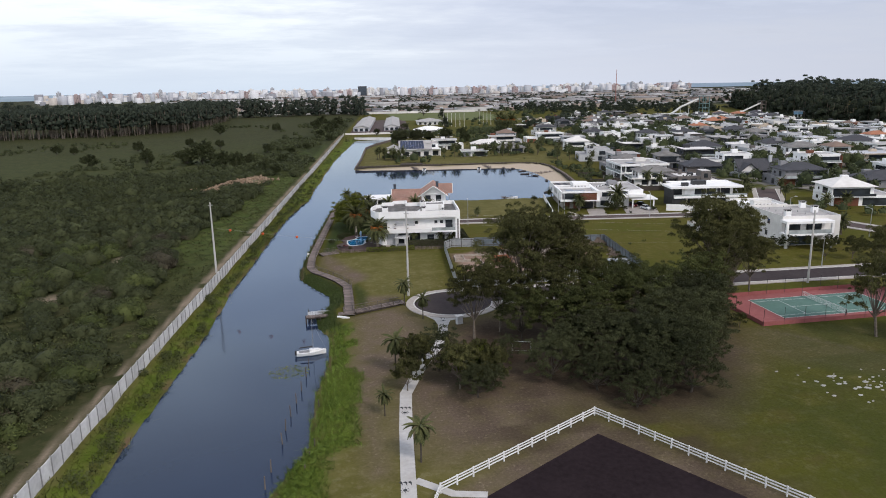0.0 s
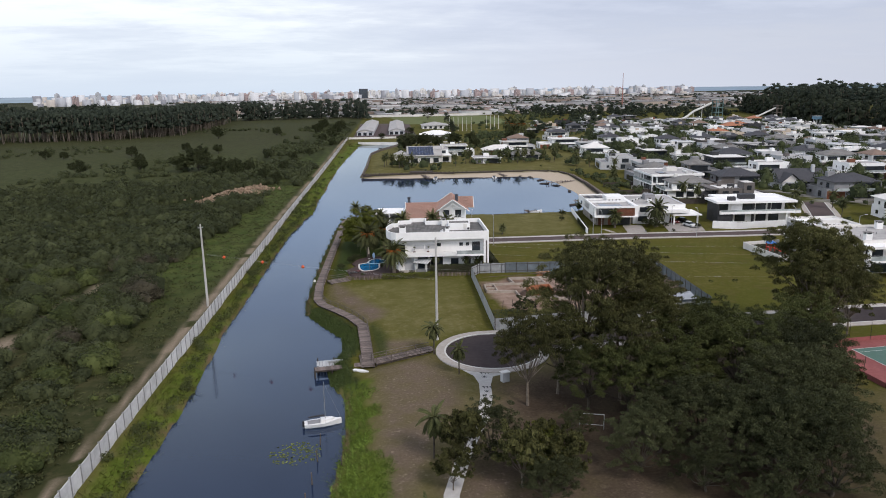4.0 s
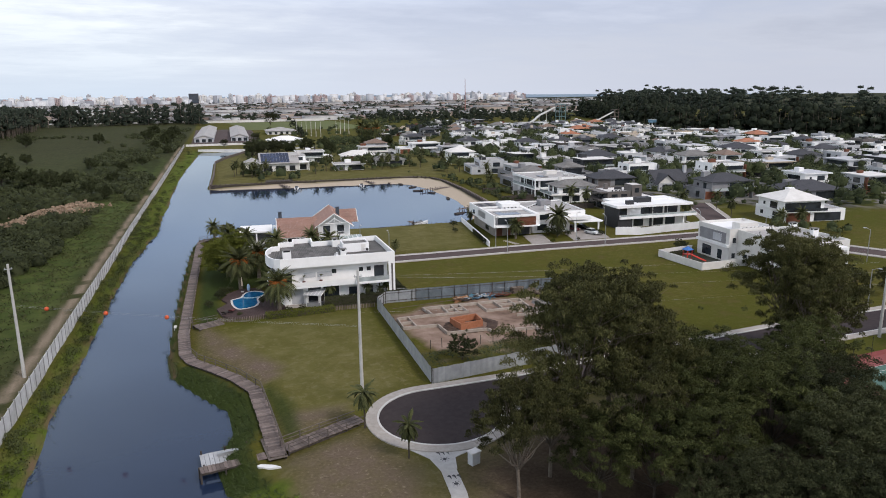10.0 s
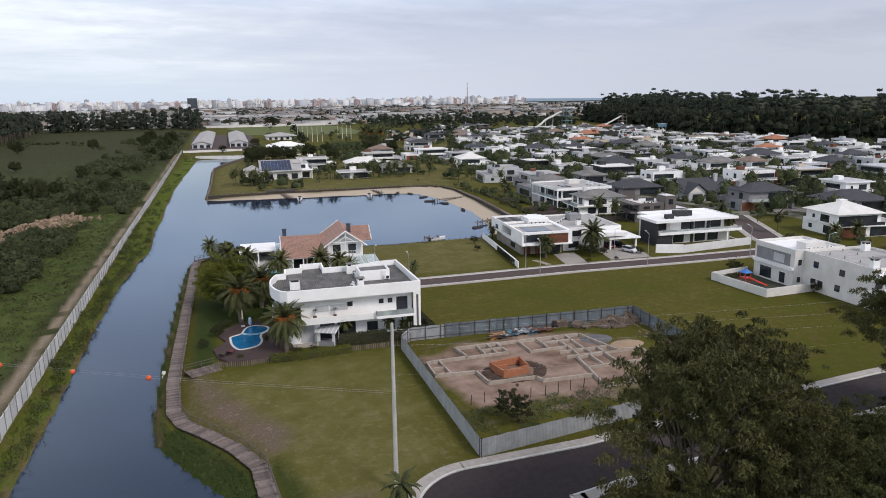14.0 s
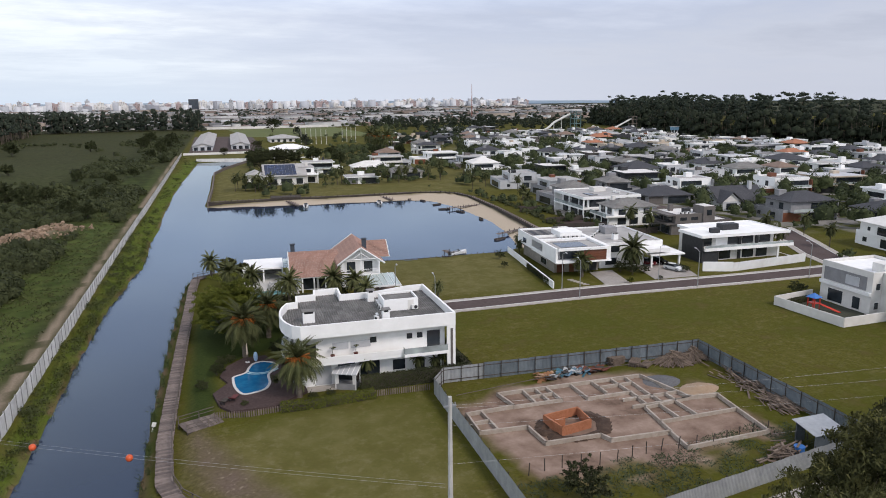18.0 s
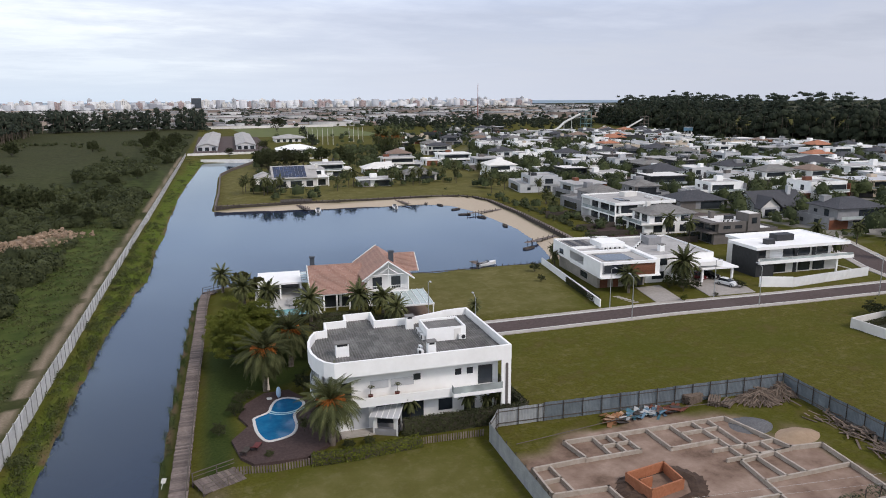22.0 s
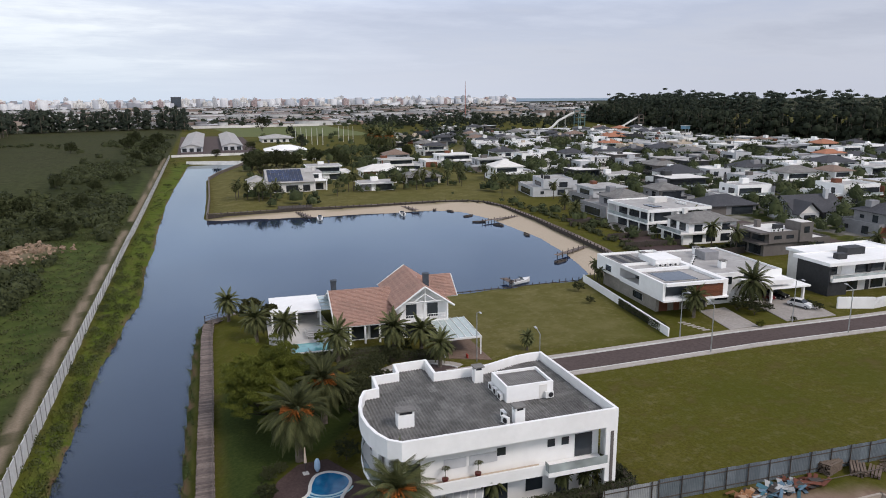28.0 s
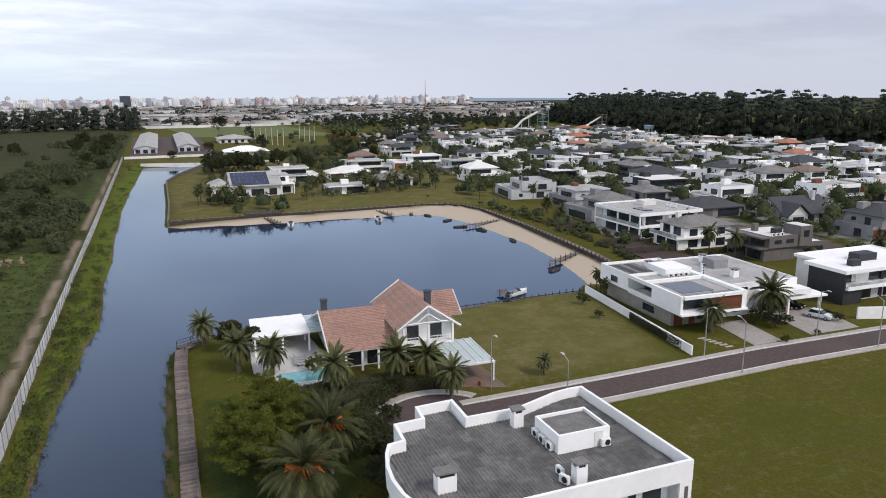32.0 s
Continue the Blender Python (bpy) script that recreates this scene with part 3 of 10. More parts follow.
yardc = ramp(nt, noise_at(nt, pos, 0.11, 3, 0.5), ((0.40, (0.026, 0.034, 0.012)), (0.47, (0.066, 0.072, 0.016)), (0.54, (0.15, 0.145, 0.14)), (0.62, (0.23, 0.22, 0.205))))
townc = ramp(nt, noise_at(nt, pos, 0.05, 4, 0.6), ((0.42, (0.018, 0.024, 0.011)), (0.54, (0.042, 0.046, 0.022)), (0.66, (0.10, 0.09, 0.078))))
pale_ = nt.nodes.new("ShaderNodeMath")
pale_.operation = 'MULTIPLY_ADD'
pale_.use_clamp = True
nt.links.new(attr("dry"), pale_.inputs[0])
pale_.inputs[1].default_value, pale_.inputs[2].default_value = 1.0, -0.35
lawn = mix(nt, pale_.outputs[0], lawn, ramp(nt, mid, ((0.35, (0.100, 0.094, 0.030)), (0.65, (0.146, 0.129, 0.056)))))
lawn = mix(nt, attr("yard"), lawn, yardc)
lawn = mix(nt, attr("town"), lawn, townc)
col = mix(nt, attr("marsh"), lawn, scrub)
col = mix(nt, mix(nt, 1.0, attr("dirt"), ramp(nt, mid, ((0.33, 0.5), (0.58, 1.0))), 'MULTIPLY'), col, soil)
# litter brown, darkened further for the shade beneath the crowns
col = mix(nt, mix(nt, 1.0, attr("litter_shade"), ramp(nt, mid, ((0.3, 0.55), (0.55, 1.0))), 'MULTIPLY'), col, ramp(nt, fine, ((0.3, (0.034, 0.025, 0.018)), (0.7, (0.066, 0.049, 0.034)))))
# deep: dark green turf; in the pool garden it also carries painted tree shade
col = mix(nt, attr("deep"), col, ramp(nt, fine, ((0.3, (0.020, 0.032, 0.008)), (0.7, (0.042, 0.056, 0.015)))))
col = mix(nt, attr("lush"), col, reed)
col = mix(nt, attr("track"), col, trackc)
sitec = ramp(nt, mid, ((0.32, (0.095, 0.060, 0.046)), (0.45, (0.19, 0.128, 0.100)), (0.58, (0.26, 0.186, 0.150)), (0.72, (0.35, 0.265, 0.215))))
col = mix(nt, attr("site"), col, mix(nt, 0.15, sitec, trackc))
col = mix(nt, attr("shore"), col, (0.135, 0.085, 0.058))
col = mix(nt, attr("sand"), col, sandc)
nt.links.new(col, b.inputs["Base Color"])
b.inputs["Roughness"].default_value = 0.95
b.inputs["Specular IOR Level"].default_value = 0.04
bump(nt, b, mix(nt, 0.5, fine, mid), 0.6, 0.10)
gme.materials.append(m)
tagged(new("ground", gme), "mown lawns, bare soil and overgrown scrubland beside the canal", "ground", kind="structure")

m, nt, b, pos = start_mat("canal_water")
nt.nodes.remove(b)
rip = mix(nt, 0.5, noise_at(nt, pos, 2.2, 3, 0.6, (1.0, 0.45, 1.0)), noise_at(nt, pos, 0.12, 3, 0.5))
wave = node(nt, "ShaderNodeBump", Strength=0.14, Distance=0.10)
nt.links.new(rip, wave.inputs["Height"])
deep_blue = node(nt, "ShaderNodeBsdfDiffuse")
nt.links.new(ramp(nt, noise_at(nt, pos, 0.03, 3), ((0.35, (0.012, 0.021, 0.046)), (0.65, (0.017, 0.029, 0.060)))), deep_blue.inputs["Color"])
mirror = node(nt, "ShaderNodeBsdfGlossy", Color=(0.84, 0.93, 0.98, 1), Roughness=0.05)
fresnel = node(nt, "ShaderNodeFresnel", IOR=1.42)
water_mix = nt.nodes.new("ShaderNodeMixShader")
for n_ in (deep_blue, mirror, fresnel):
    nt.links.new(wave.outputs[0], n_.inputs["Normal"])
nt.links.new(fresnel.outputs[0], water_mix.inputs[0])
nt.links.new(deep_blue.outputs[0], water_mix.inputs[1])
nt.links.new(mirror.outputs[0], water_mix.inputs[2])
nt.links.new(water_mix.outputs[0], nt.nodes["Material Output"].inputs["Surface"])
bm = bmesh.new()
face(bm, (-60, -50, WATER_Z), (200, -50, WATER_Z), (200, 600, WATER_Z), (-60, 600, WATER_Z))
single("water", bm, m, "dark blue calm canal and lake water with fine ripples", "water", kind="structure")
m, nt, b, pos = start_mat("far_sea")
nt.links.new(ramp(nt, noise_at(nt, pos, 0.004, 4), ((0.3, (0.10, 0.16, 0.21)), (0.7, (0.16, 0.23, 0.28)))), b.inputs["Base Color"])
b.inputs["Roughness"].default_value = 0.5
bm = bmesh.new()
face(bm, (-4900, 3650, 2), (4900, 3650, 2), (4900, 4890, 22), (-4900, 4890, 22))
single("sea", bm, m, "pale blue-grey sea along the horizon behind the town", "sea", kind="structure")


def ribbon(bm, line, half, z0, z1):
    """A strip of even width along a line of points."""
    left, right = [], []
    for i, p in enumerate(line):
        a, c = Vector(line[max(i - 1, 0)]), Vector(line[min(i + 1, len(line) - 1)])
        d = (c - a).normalized()
        n = Vector((-d.y, d.x))
        left.append(Vector(p) + n * half)
        right.append(Vector(p) - n * half)
    for i in range(len(line) - 1):
        quad = [(v.x, v.y) for v in (right[i], right[i + 1], left[i + 1], left[i])]
        prism(bm, quad, z0, z1)


def strip(name, line, half, z1, material, label, z0=-0.3):
    bm = bmesh.new()
    ribbon(bm, line, half, z0, z1)
    return single(name, bm, material, label, name.split("_")[0], kind="structure")


def side_line(line, off):
    out = []
    for i, p in enumerate(line):
        a, c = Vector(line[max(i - 1, 0)]), Vector(line[min(i + 1, len(line) - 1)])
        d = (c - a).normalized()
        out.append((p[0] - d.y * off, p[1] + d.x * off))
    return out


def street(line, half, side=1.3, sides=(1, 1), top=None):
    strip("road", line, half, 0.04, top or ASPHALT, "smooth dark grey asphalt residential road")
    for s, on in zip((1, -1), sides):
        if on:
            strip("kerb", side_line(line, s * (half + 0.11)), 0.11, 0.17, KERB, "pale concrete kerb along the asphalt road")
            strip("pavement", side_line(line, s * (half + 0.22 + side / 2)), side / 2, 0.14, PAVE, "pale grey concrete pavement beside the road")


street([(40, 200.9), (62, 198.3), (90, 195.3), (118, 190.9), (139, 188.3), (151, 187)], 2.65, 1.1)
street([(44.0, 120.95), (60, 121.0), (92, 120.6), (126, 118.6), (190, 112)], 3.7, 1.4, top=ASPHALT2)
street([(178, 232), (166, 213), (157.5, 200), (152.5, 189), (153, 175), (158, 160), (174, 119)], 3.4, 1.5, (1, 1))


# ---- perimeter wall ----
bay = 2.55
n_bays = int(math.hypot(WALL_B[0] - WALL_A[0], WALL_B[1] - WALL_A[1]) / bay)
ang = math.atan2(WALL_B[1] - WALL_A[1], WALL_B[0] - WALL_A[0])
perimeter = thing("wall_perimeter", "long precast concrete panel wall with posts along the canal", "wall", pose(WALL_A[0], WALL_A[1], 0, 0, 0, math.degrees(ang)), kind="structure")
bm = bmesh.new()
box(bm, 0.07, -0.04, -0.4, bay - 0.07, 0.04, 2.2)
panel_me = mesh_of("panel", bm, CONC)
bm = bmesh.new()
box(bm, -0.08, -0.11, -0.4, 0.08, 0.11, 2.35)
post_me = mesh_of("post", bm, surf("darker_concrete_post", (0.20, 0.20, 0.195), (0.29, 0.285, 0.28), 1.5, 0.4, 0.9))
far_p, far_q = bmesh.new(), bmesh.new()
for i in range(n_bays):
    if i < 130:
        piece("panel", panel_me, perimeter, pose(i * bay, 0, 0))
        piece("post", post_me, perimeter, pose(i * bay, 0, 0))
    else:
        box(far_p, i * bay + 0.07, -0.04, -0.4, (i + 1) * bay - 0.07, 0.04, 2.2)
        box(far_q, i * bay - 0.08, -0.11, -0.4, i * bay + 0.08, 0.11, 2.35)
tagged(part("far_panels", far_p, CONC, perimeter), kind="stuff")
tagged(part("far_posts", far_q, post_me.materials[0], perimeter), kind="stuff")


def lamp_pole(x, y, h, label):
    p = thing("street_lamp_pole", label, "pole", pose(x, y, ground_z(x, y)), group="tall concrete poles")
    bm = bmesh.new()
    tube(bm, (0, 0, -0.5), (0, 0, h), 0.26, 0.15, 12)
    part("shaft", bm, POLEC, p, smooth=False)
    bm = bmesh.new()
    box(bm, -0.5, -0.05, h - 0.8, 0.5, 0.05, h - 0.68)
    part("crossarm", bm, STEEL, p)
    for dx in (-0.42, 0.42):
        bm = bmesh.new()
        tube(bm, (dx, 0, h - 0.68), (dx, 0, h - 0.5), 0.05, 0.04)
        part("insulator", bm, STEEL, p)
    return p


lamp_pole(21.1, 125.45, 17.9, "tall tapered pale concrete pole beside the turning circle")
lamp_pole(-20.3, 154.8, 16.8, "tall tapered pale concrete pole beside the perimeter wall")
lamp_pole(104.5, 113.6, 15.5, "tall concrete pole beside the asphalt road")

# ---- windows and houses ----
WIN = {}


def window(parent, x, y, z, w, h, yaw, pane=None, frame=None, mull=1, name="window", far=False):
    """A window standing proud of a wall: (x, y, z) is the middle of its sill, yaw turns its face from -y."""
    pane, frame = pane or GLASS, frame or PLASTICW
    key = (round(w, 1), round(h, 1), pane.name, frame.name, mull)
    if key not in WIN:
        w_, h_ = key[0], key[1]
        bm = bmesh.new()
        n = mull + 1
        xs_ = [-w_ / 2 + i * w_ / n for i in range(n + 1)]
        lo, hi = [bm.verts.new((v, -0.08, 0)) for v in xs_], [bm.verts.new((v, -0.08, h_)) for v in xs_]
        bl, bh = [bm.verts.new((v, 0.05, 0)) for v in xs_], [bm.verts.new((v, 0.05, h_)) for v in xs_]
        front = []
        for i in range(n):
            front.append(bm.faces.new((lo[i], lo[i + 1], hi[i + 1], hi[i])))
            bm.faces.new((bl[i + 1], bl[i], bh[i], bh[i + 1]))
            bm.faces.new((hi[i], hi[i + 1], bh[i + 1], bh[i]))
            bm.faces.new((bl[i], bl[i + 1], lo[i + 1], lo[i]))
        bm.faces.new((bl[0], lo[0], hi[0], bh[0]))
        bm.faces.new((lo[n], bl[n], bh[n], hi[n]))
        bmesh.ops.inset_individual(bm, faces=front, thickness=0.07, depth=-0.06)
        for fc in front:
            fc.material_index = 1
        f = mesh_of("window", bm, frame)
        f.materials.append(pane)
        bm = bmesh.new()
        box(bm, -w_ / 2 + 0.05, -0.035, 0.05, w_ / 2 - 0.05, -0.025, h_ - 0.05)
        WIN[key] = (f, mesh_of("pane", bm, pane))
    f, p = WIN[key]
    if far:
        return piece(name, f, parent, pose(x, y, z, 0, 0, yaw))
    ob = piece(name, f, parent, pose(x, y, z, 0, 0, yaw))
    piece("pane", p, ob, Matrix())
    return ob


globals_window = window


def hip(bm, x0, y0, x1, y1, z, rise, over=0.5, t=0.16):
    x0, y0, x1, y1 = x0 - over, y0 - over, x1 + over, y1 + over
    w, d = x1 - x0, y1 - y0
    r = min(w, d) / 2
    if w >= d:
        a, c = (x0 + r, (y0 + y1) / 2, z + rise), (x1 - r, (y0 + y1) / 2, z + rise)
    else:
        a, c = ((x0 + x1) / 2, y0 + r, z + rise), ((x0 + x1) / 2, y1 - r, z + rise)
    p = [(x0, y0, z), (x1, y0, z), (x1, y1, z), (x0, y1, z)]
    if w >= d:
        tops = ((p[0], p[1], c, a), (p[1], p[2], c), (p[2], p[3], a, c), (p[3], p[0], a))
    else:
        tops = ((p[0], p[1], a), (p[1], p[2], c, a), (p[2], p[3], c), (p[3], p[0], a, c))
    for f in tops:
        slab(bm, f, t)


def ring(bm, outer, inner, z0, z1):
    """One closed wall between two plan outlines of as many corners."""
    n = len(outer)
    loops = [[bm.verts.new((x, y, z)) for x, y in line] for line, z in ((outer, z0), (outer, z1), (inner, z1), (inner, z0))]
    for a, c in zip(loops, loops[1:] + loops[:1]):
        for i in range(n):
            bm.faces.new((a[i], a[(i + 1) % n], c[(i + 1) % n], c[i]))
    bmesh.ops.recalc_face_normals(bm, faces=bm.faces)


def parapet(bm, x0, y0, x1, y1, z0, z1, t=0.22):
    ring(bm, [(x0, y0), (x1, y0), (x1, y1), (x0, y1)], [(x0 + t, y0 + t), (x1 - t, y0 + t), (x1 - t, y1 - t), (x0 + t, y1 - t)], z0, z1)


def modern_house(x, y, yaw, w, d, seed, wall, roof=None, style="flat", storeys=2, trim=None, label=""):
    """A house of stacked blocks with deep eaves, dark glazing and a terrace; its front is its -y side."""
    rnd = random.Random(seed)
    trim = trim or wall
    far = math.hypot(x, y - 120) > 190
    bars = rnd.choice((DARKMETAL, DARKMETAL, PLASTICW))
    accent = rnd.choice((CHAR, TAUPE, WOODRED, MGREY, CHAR))

    def window(*a, **k):
        return globals_window(h, *a, far=far, frame=bars, **k)

    def block(name, mat_, *q):
        bm = bmesh.new()
        box(bm, *q)
        return part(name, bm, mat_, h)

    h = thing("house", label, "house", pose(x, y, 0, 0, 0, yaw), group="houses of the estate")
    z1, z2 = 3.1, 6.3
    block("ground_floor_wall", wall, -w / 2, -d / 2, -0.3, w / 2, d / 2, z1)
    boxes = [(-w / 2, -d / 2, w / 2, d / 2, z1)]
    if storeys == 2:
        side = rnd.choice((-1, 1))
        cut_ = rnd.uniform(0.12, 0.34) * w
        ux0, ux1 = (-w / 2 - 0.4, w / 2 - cut_) if side < 0 else (-w / 2 + cut_, w / 2 + 0.4)
        uy0, uy1 = -d / 2 + rnd.uniform(-1.2, 1.0), d / 2 - rnd.uniform(0, 0.3) * d
        uw = ux1 - ux0
        block("upper_floor_wall", trim, ux0, uy0, z1, ux1, uy1, z2)
        boxes.append((ux0, uy0, ux1, uy1, z2))
        f = rnd.uniform(0.5, 0.9)
        cx = ux0 + uw * (f / 2 + 0.04 if rnd.random() < 0.5 else 0.96 - f / 2)
        # wide dark pane on the wall face stands in for a loggia's shaded recess
        window(cx, uy0, z1 + 0.25, round(uw * f), 2.4, 0, mull=max(2, int(uw * f / 2)))
        window(ux0 + uw / 2, uy1, z1 + 0.7, round(uw * rnd.uniform(0.4, 0.7)), 1.7, 180, mull=3)
        for q, x_ in ((-90, ux0), (90, ux1)):
            window(x_, uy0 + (uy1 - uy0) * rnd.uniform(0.3, 0.4), z1 + 0.5, rnd.choice((1.8, 2.6, 3.4)), 2.0, q)
            window(x_, uy0 + (uy1 - uy0) * 0.75, z1 + 1.1, rnd.choice((0.9, 1.4)), 1.0, q, mull=0)
        block("balcony_slab", trim, ux0 - 0.1, uy0 - 1.7, z1 - 0.1, ux1 + 0.1, uy0, z1 + 0.18)
        block("balustrade", rnd.choice((GLASS_L, GLASS, trim)), ux0, uy0 - 1.66, z1 + 0.18, ux1, uy0 - 1.58, z1 + 1.05)
        if rnd.random() < 0.7:
            block("side_fin", trim if rnd.random() < 0.5 else accent, ux0 - 0.15 if side < 0 else ux1 - 0.15, uy0 - 1.7, 0, ux0 + 0.15 if side < 0 else ux1 + 0.15, uy0, z2)
    block("accent_wall", accent, -w / 2 + 0.2, -d / 2 - 0.07, 0, -w / 2 + 0.2 + w * rnd.uniform(0.25, 0.4), -d / 2, z1 - 0.25)
    window(w * 0.2, -d / 2, 0.15, round(w * 0.45), 2.5, 0, mull=4)
    window(0, d / 2, 0.3, round(w * 0.6), 2.3, 180, mull=4)
    for q, x_ in ((-90, -w / 2), (90, w / 2)):
        window(x_, -d * 0.18, 0.4, rnd.choice((2.2, 3.0)), 2.2, q, mull=2)
        window(x_, d * 0.28, 1.0, 1.4, 1.2, q)
    for i, (x0, y0, x1, y1, zt) in enumerate(boxes):
        if style == "hip" and i == len(boxes) - 1:
            bm = bmesh.new()
            hip(bm, x0, y0, x1, y1, zt + 0.12, min(x1 - x0, y1 - y0) * 0.22, 0.9)
            part("roof", bm, roof or ROOFBROWN, h)
            block("eaves_board", WHITE2, x0 - 0.85, y0 - 0.85, zt, x1 + 0.85, y1 + 0.85, zt + 0.14)
        elif rnd.random() < 0.55 and i == len(boxes) - 1:
            block("roof_slab", trim, x0 - 0.7, y0 - 1.6, zt, x1 + 0.7, y1 + 0.6, zt + 0.42)
            block("roof", rnd.choice((ROOFSLAB, LGREY, WHITE2)), x0 - 0.4, y0 - 1.3, zt + 0.42, x1 + 0.4, y1 + 0.3, zt + 0.45)
        else:
            block("roof", rnd.choice((ROOFSLAB, ROOFSLAB, ROOFGREY, WHITE2)), x0 + 0.2, y0 + 0.2, zt, x1 - 0.2, y1 - 0.2, zt + 0.18)
            bm = bmesh.new()
            parapet(bm, x0, y0, x1, y1, zt, zt + rnd.uniform(0.5, 0.9))
            part("parapet", bm, trim if i else wall, h)
    x0, y0, x1, y1, zt = boxes[-1]
    cx, cy = rnd.uniform(x0 + 2, x1 - 2), rnd.uniform(0, y1 - 2)
    s = rnd.uniform(1.0, 1.9)
    block("water_tank_housing" if style == "flat" else "chimney", rnd.choice((wall, trim, accent)) if style == "flat" else wall, cx - s * 0.9, cy - s * 0.7, zt, cx + s * 0.9, cy + s * 0.7, zt + (rnd.uniform(1.5, 2.3) if style == "flat" else 2.9))
    if style == "flat" and rnd.random() < 0.6:
        cx2 = rnd.uniform(x0 + 1, x1 - 1)
        block("chimney", rnd.choice((trim, CHAR)), cx2 - 0.45, y1 - 1.6, zt + 0.1, cx2 + 0.45, y1 - 0.9, zt + 2.1)
    return h


# ---- turning circle, park path, corral, tennis court ----
def disc(cx, cy, r, n=48, a0=0.0, a1=360.0):
    return [(cx + r * math.cos(radians(a0 + (a1 - a0) * i / n)), cy + r * math.sin(radians(a0 + (a1 - a0) * i / n))) for i in range(n + (a1 - a0 < 360))]


def arc_strip(bm, cx, cy, r0, r1, a0, a1, z0, z1, n=40):
    for i in range(n):
        u, v = radians(a0 + (a1 - a0) * i / n), radians(a0 + (a1 - a0) * (i + 1) / n)
        prism(bm, [(cx + r0 * math.cos(u), cy + r0 * math.sin(u)), (cx + r1 * math.cos(u), cy + r1 * math.sin(u)),
                   (cx + r1 * math.cos(v), cy + r1 * math.sin(v)), (cx + r0 * math.cos(v), cy + r0 * math.sin(v))], z0, z1)


CUL = (28.9, 118.3)
bm = bmesh.new()
prism(bm, disc(*CUL, 7.6), -0.3, 0.045)
single("road_turning_circle", bm, ASPHALT2, "round asphalt turning circle at the road's end", "road", kind="structure")
bm = bmesh.new()
arc_strip(bm, *CUL, 7.6, 7.85, 88, 350, -0.3, 0.18)
ribbon(bm, [(29.1, 126.02), (44.0, 124.76)], 0.125, -0.3, 0.18)
ribbon(bm, [(36.4, 116.8), (44.0, 117.14)], 0.125, -0.3, 0.18)
single("kerb", bm, KERB, "white painted kerb round the turning circle", "kerb", kind="structure")
bm = bmesh.new()
arc_strip(bm, *CUL, 7.85, 9.25, 88, 350, -0.3, 0.15)
ribbon(bm, [(29.1, 126.85), (44.0, 125.58)], 0.70, -0.3, 0.15)
ribbon(bm, [(37.4, 116.05), (44.0, 116.33)], 0.69, -0.3, 0.15)
single("pavement", bm, PAVE, "pale concrete pavement round the turning circle", "pavement", kind="structure")
bm = bmesh.new()
prism(bm, [(34.0, 116.95), (44.0, 117.25), (44.0, 124.65), (29.0, 125.9), (33.0, 121.0)], -0.3, 0.041)
single("road", bm, ASPHALT2, "asphalt mouth where the road widens into the turning circle", "road", kind="structure")
CUL2 = (36.0, 201.6)
bm = bmesh.new()
prism(bm, disc(*CUL2, 7.2), -0.3, 0.045)
single("road_turning_circle", bm, ASPHALT, "asphalt turning circle in front of the pink-roofed house", "road", kind="structure")
bm = bmesh.new()
arc_strip(bm, *CUL2, 7.2, 7.42, 28, 332, -0.3, 0.18)
single("kerb", bm, KERB, "white kerb round the turning circle", "kerb", kind="structure")
bm = bmesh.new()
arc_strip(bm, *CUL2, 7.42, 8.7, 28, 332, -0.3, 0.15)
single("pavement", bm, PAVE, "pale concrete pavement round the turning circle", "pavement", kind="structure")

PATH_PALE = surf("pale_concrete_path", (0.38, 0.37, 0.36), (0.49, 0.48, 0.465), 1.5, 0.3, 0.9, relief=0.006, stain=(0.36, 0.34, 0.31))
path_line = [(9.6, 38), (10.6, 52), (12.6, 69), (14.0, 79), (17.6, 88), (21.8, 96), (23.6, 101.5), (24.6, 106.4)]
bm = bmesh.new()
ribbon(bm, path_line, 0.85, -0.3, 0.06)
prism(bm, [(23.7, 106.3), (25.5, 106.0), (26.3, 108.2), (29.0, 109.0), (24.5, 110.2), (22.3, 111.9), (23.6, 109.0)], -0.3, 0.064)
park_path = single("pavement_park_path", bm, PATH_PALE, "narrow pale concrete park path with dark stencilled marks", "path", kind="structure")
bm = bmesh.new()
ribbon(bm, [(12.0, 57.0), (15.5, 53.6), (19.0, 52.6)], 0.55, -0.3, 0.05)
single("pavement_corral_path", bm, PATH_PALE, "pale sand path curving into the riding arena", "path", kind="structure")


def stencil(x, y, yaw):
    """Dark painted mark: a row of three leaves and a rayed sun."""
    bm = bmesh.new()
    for k in (-0.5, 0.0, 0.5):
        prism(bm, [(k - 0.22, 0.8), (k + 0.05, 0.55), (k + 0.2, 0.1), (k + 0.22, 0.75), (k + 0.05, 1.0)], 0.06, 0.072)
    prism(bm, disc(0, -0.75, 0.24, 12), 0.06, 0.072)
    for a in range(0, 360, 45):
        c, s = math.cos(radians(a)), math.sin(radians(a))
        prism(bm, [(0.34 * c - 0.03 * s, -0.75 + 0.34 * s + 0.03 * c), (0.34 * c + 0.03 * s, -0.75 + 0.34 * s - 0.03 * c),
                   (0.52 * c + 0.03 * s, -0.75 + 0.52 * s - 0.03 * c), (0.52 * c - 0.03 * s, -0.75 + 0.52 * s + 0.03 * c)], 0.06, 0.072)
    ob = part("stencil_mark", bm, CHAR, park_path)
    ob.matrix_basis = pose(x, y, 0.006, 0, 0, yaw)


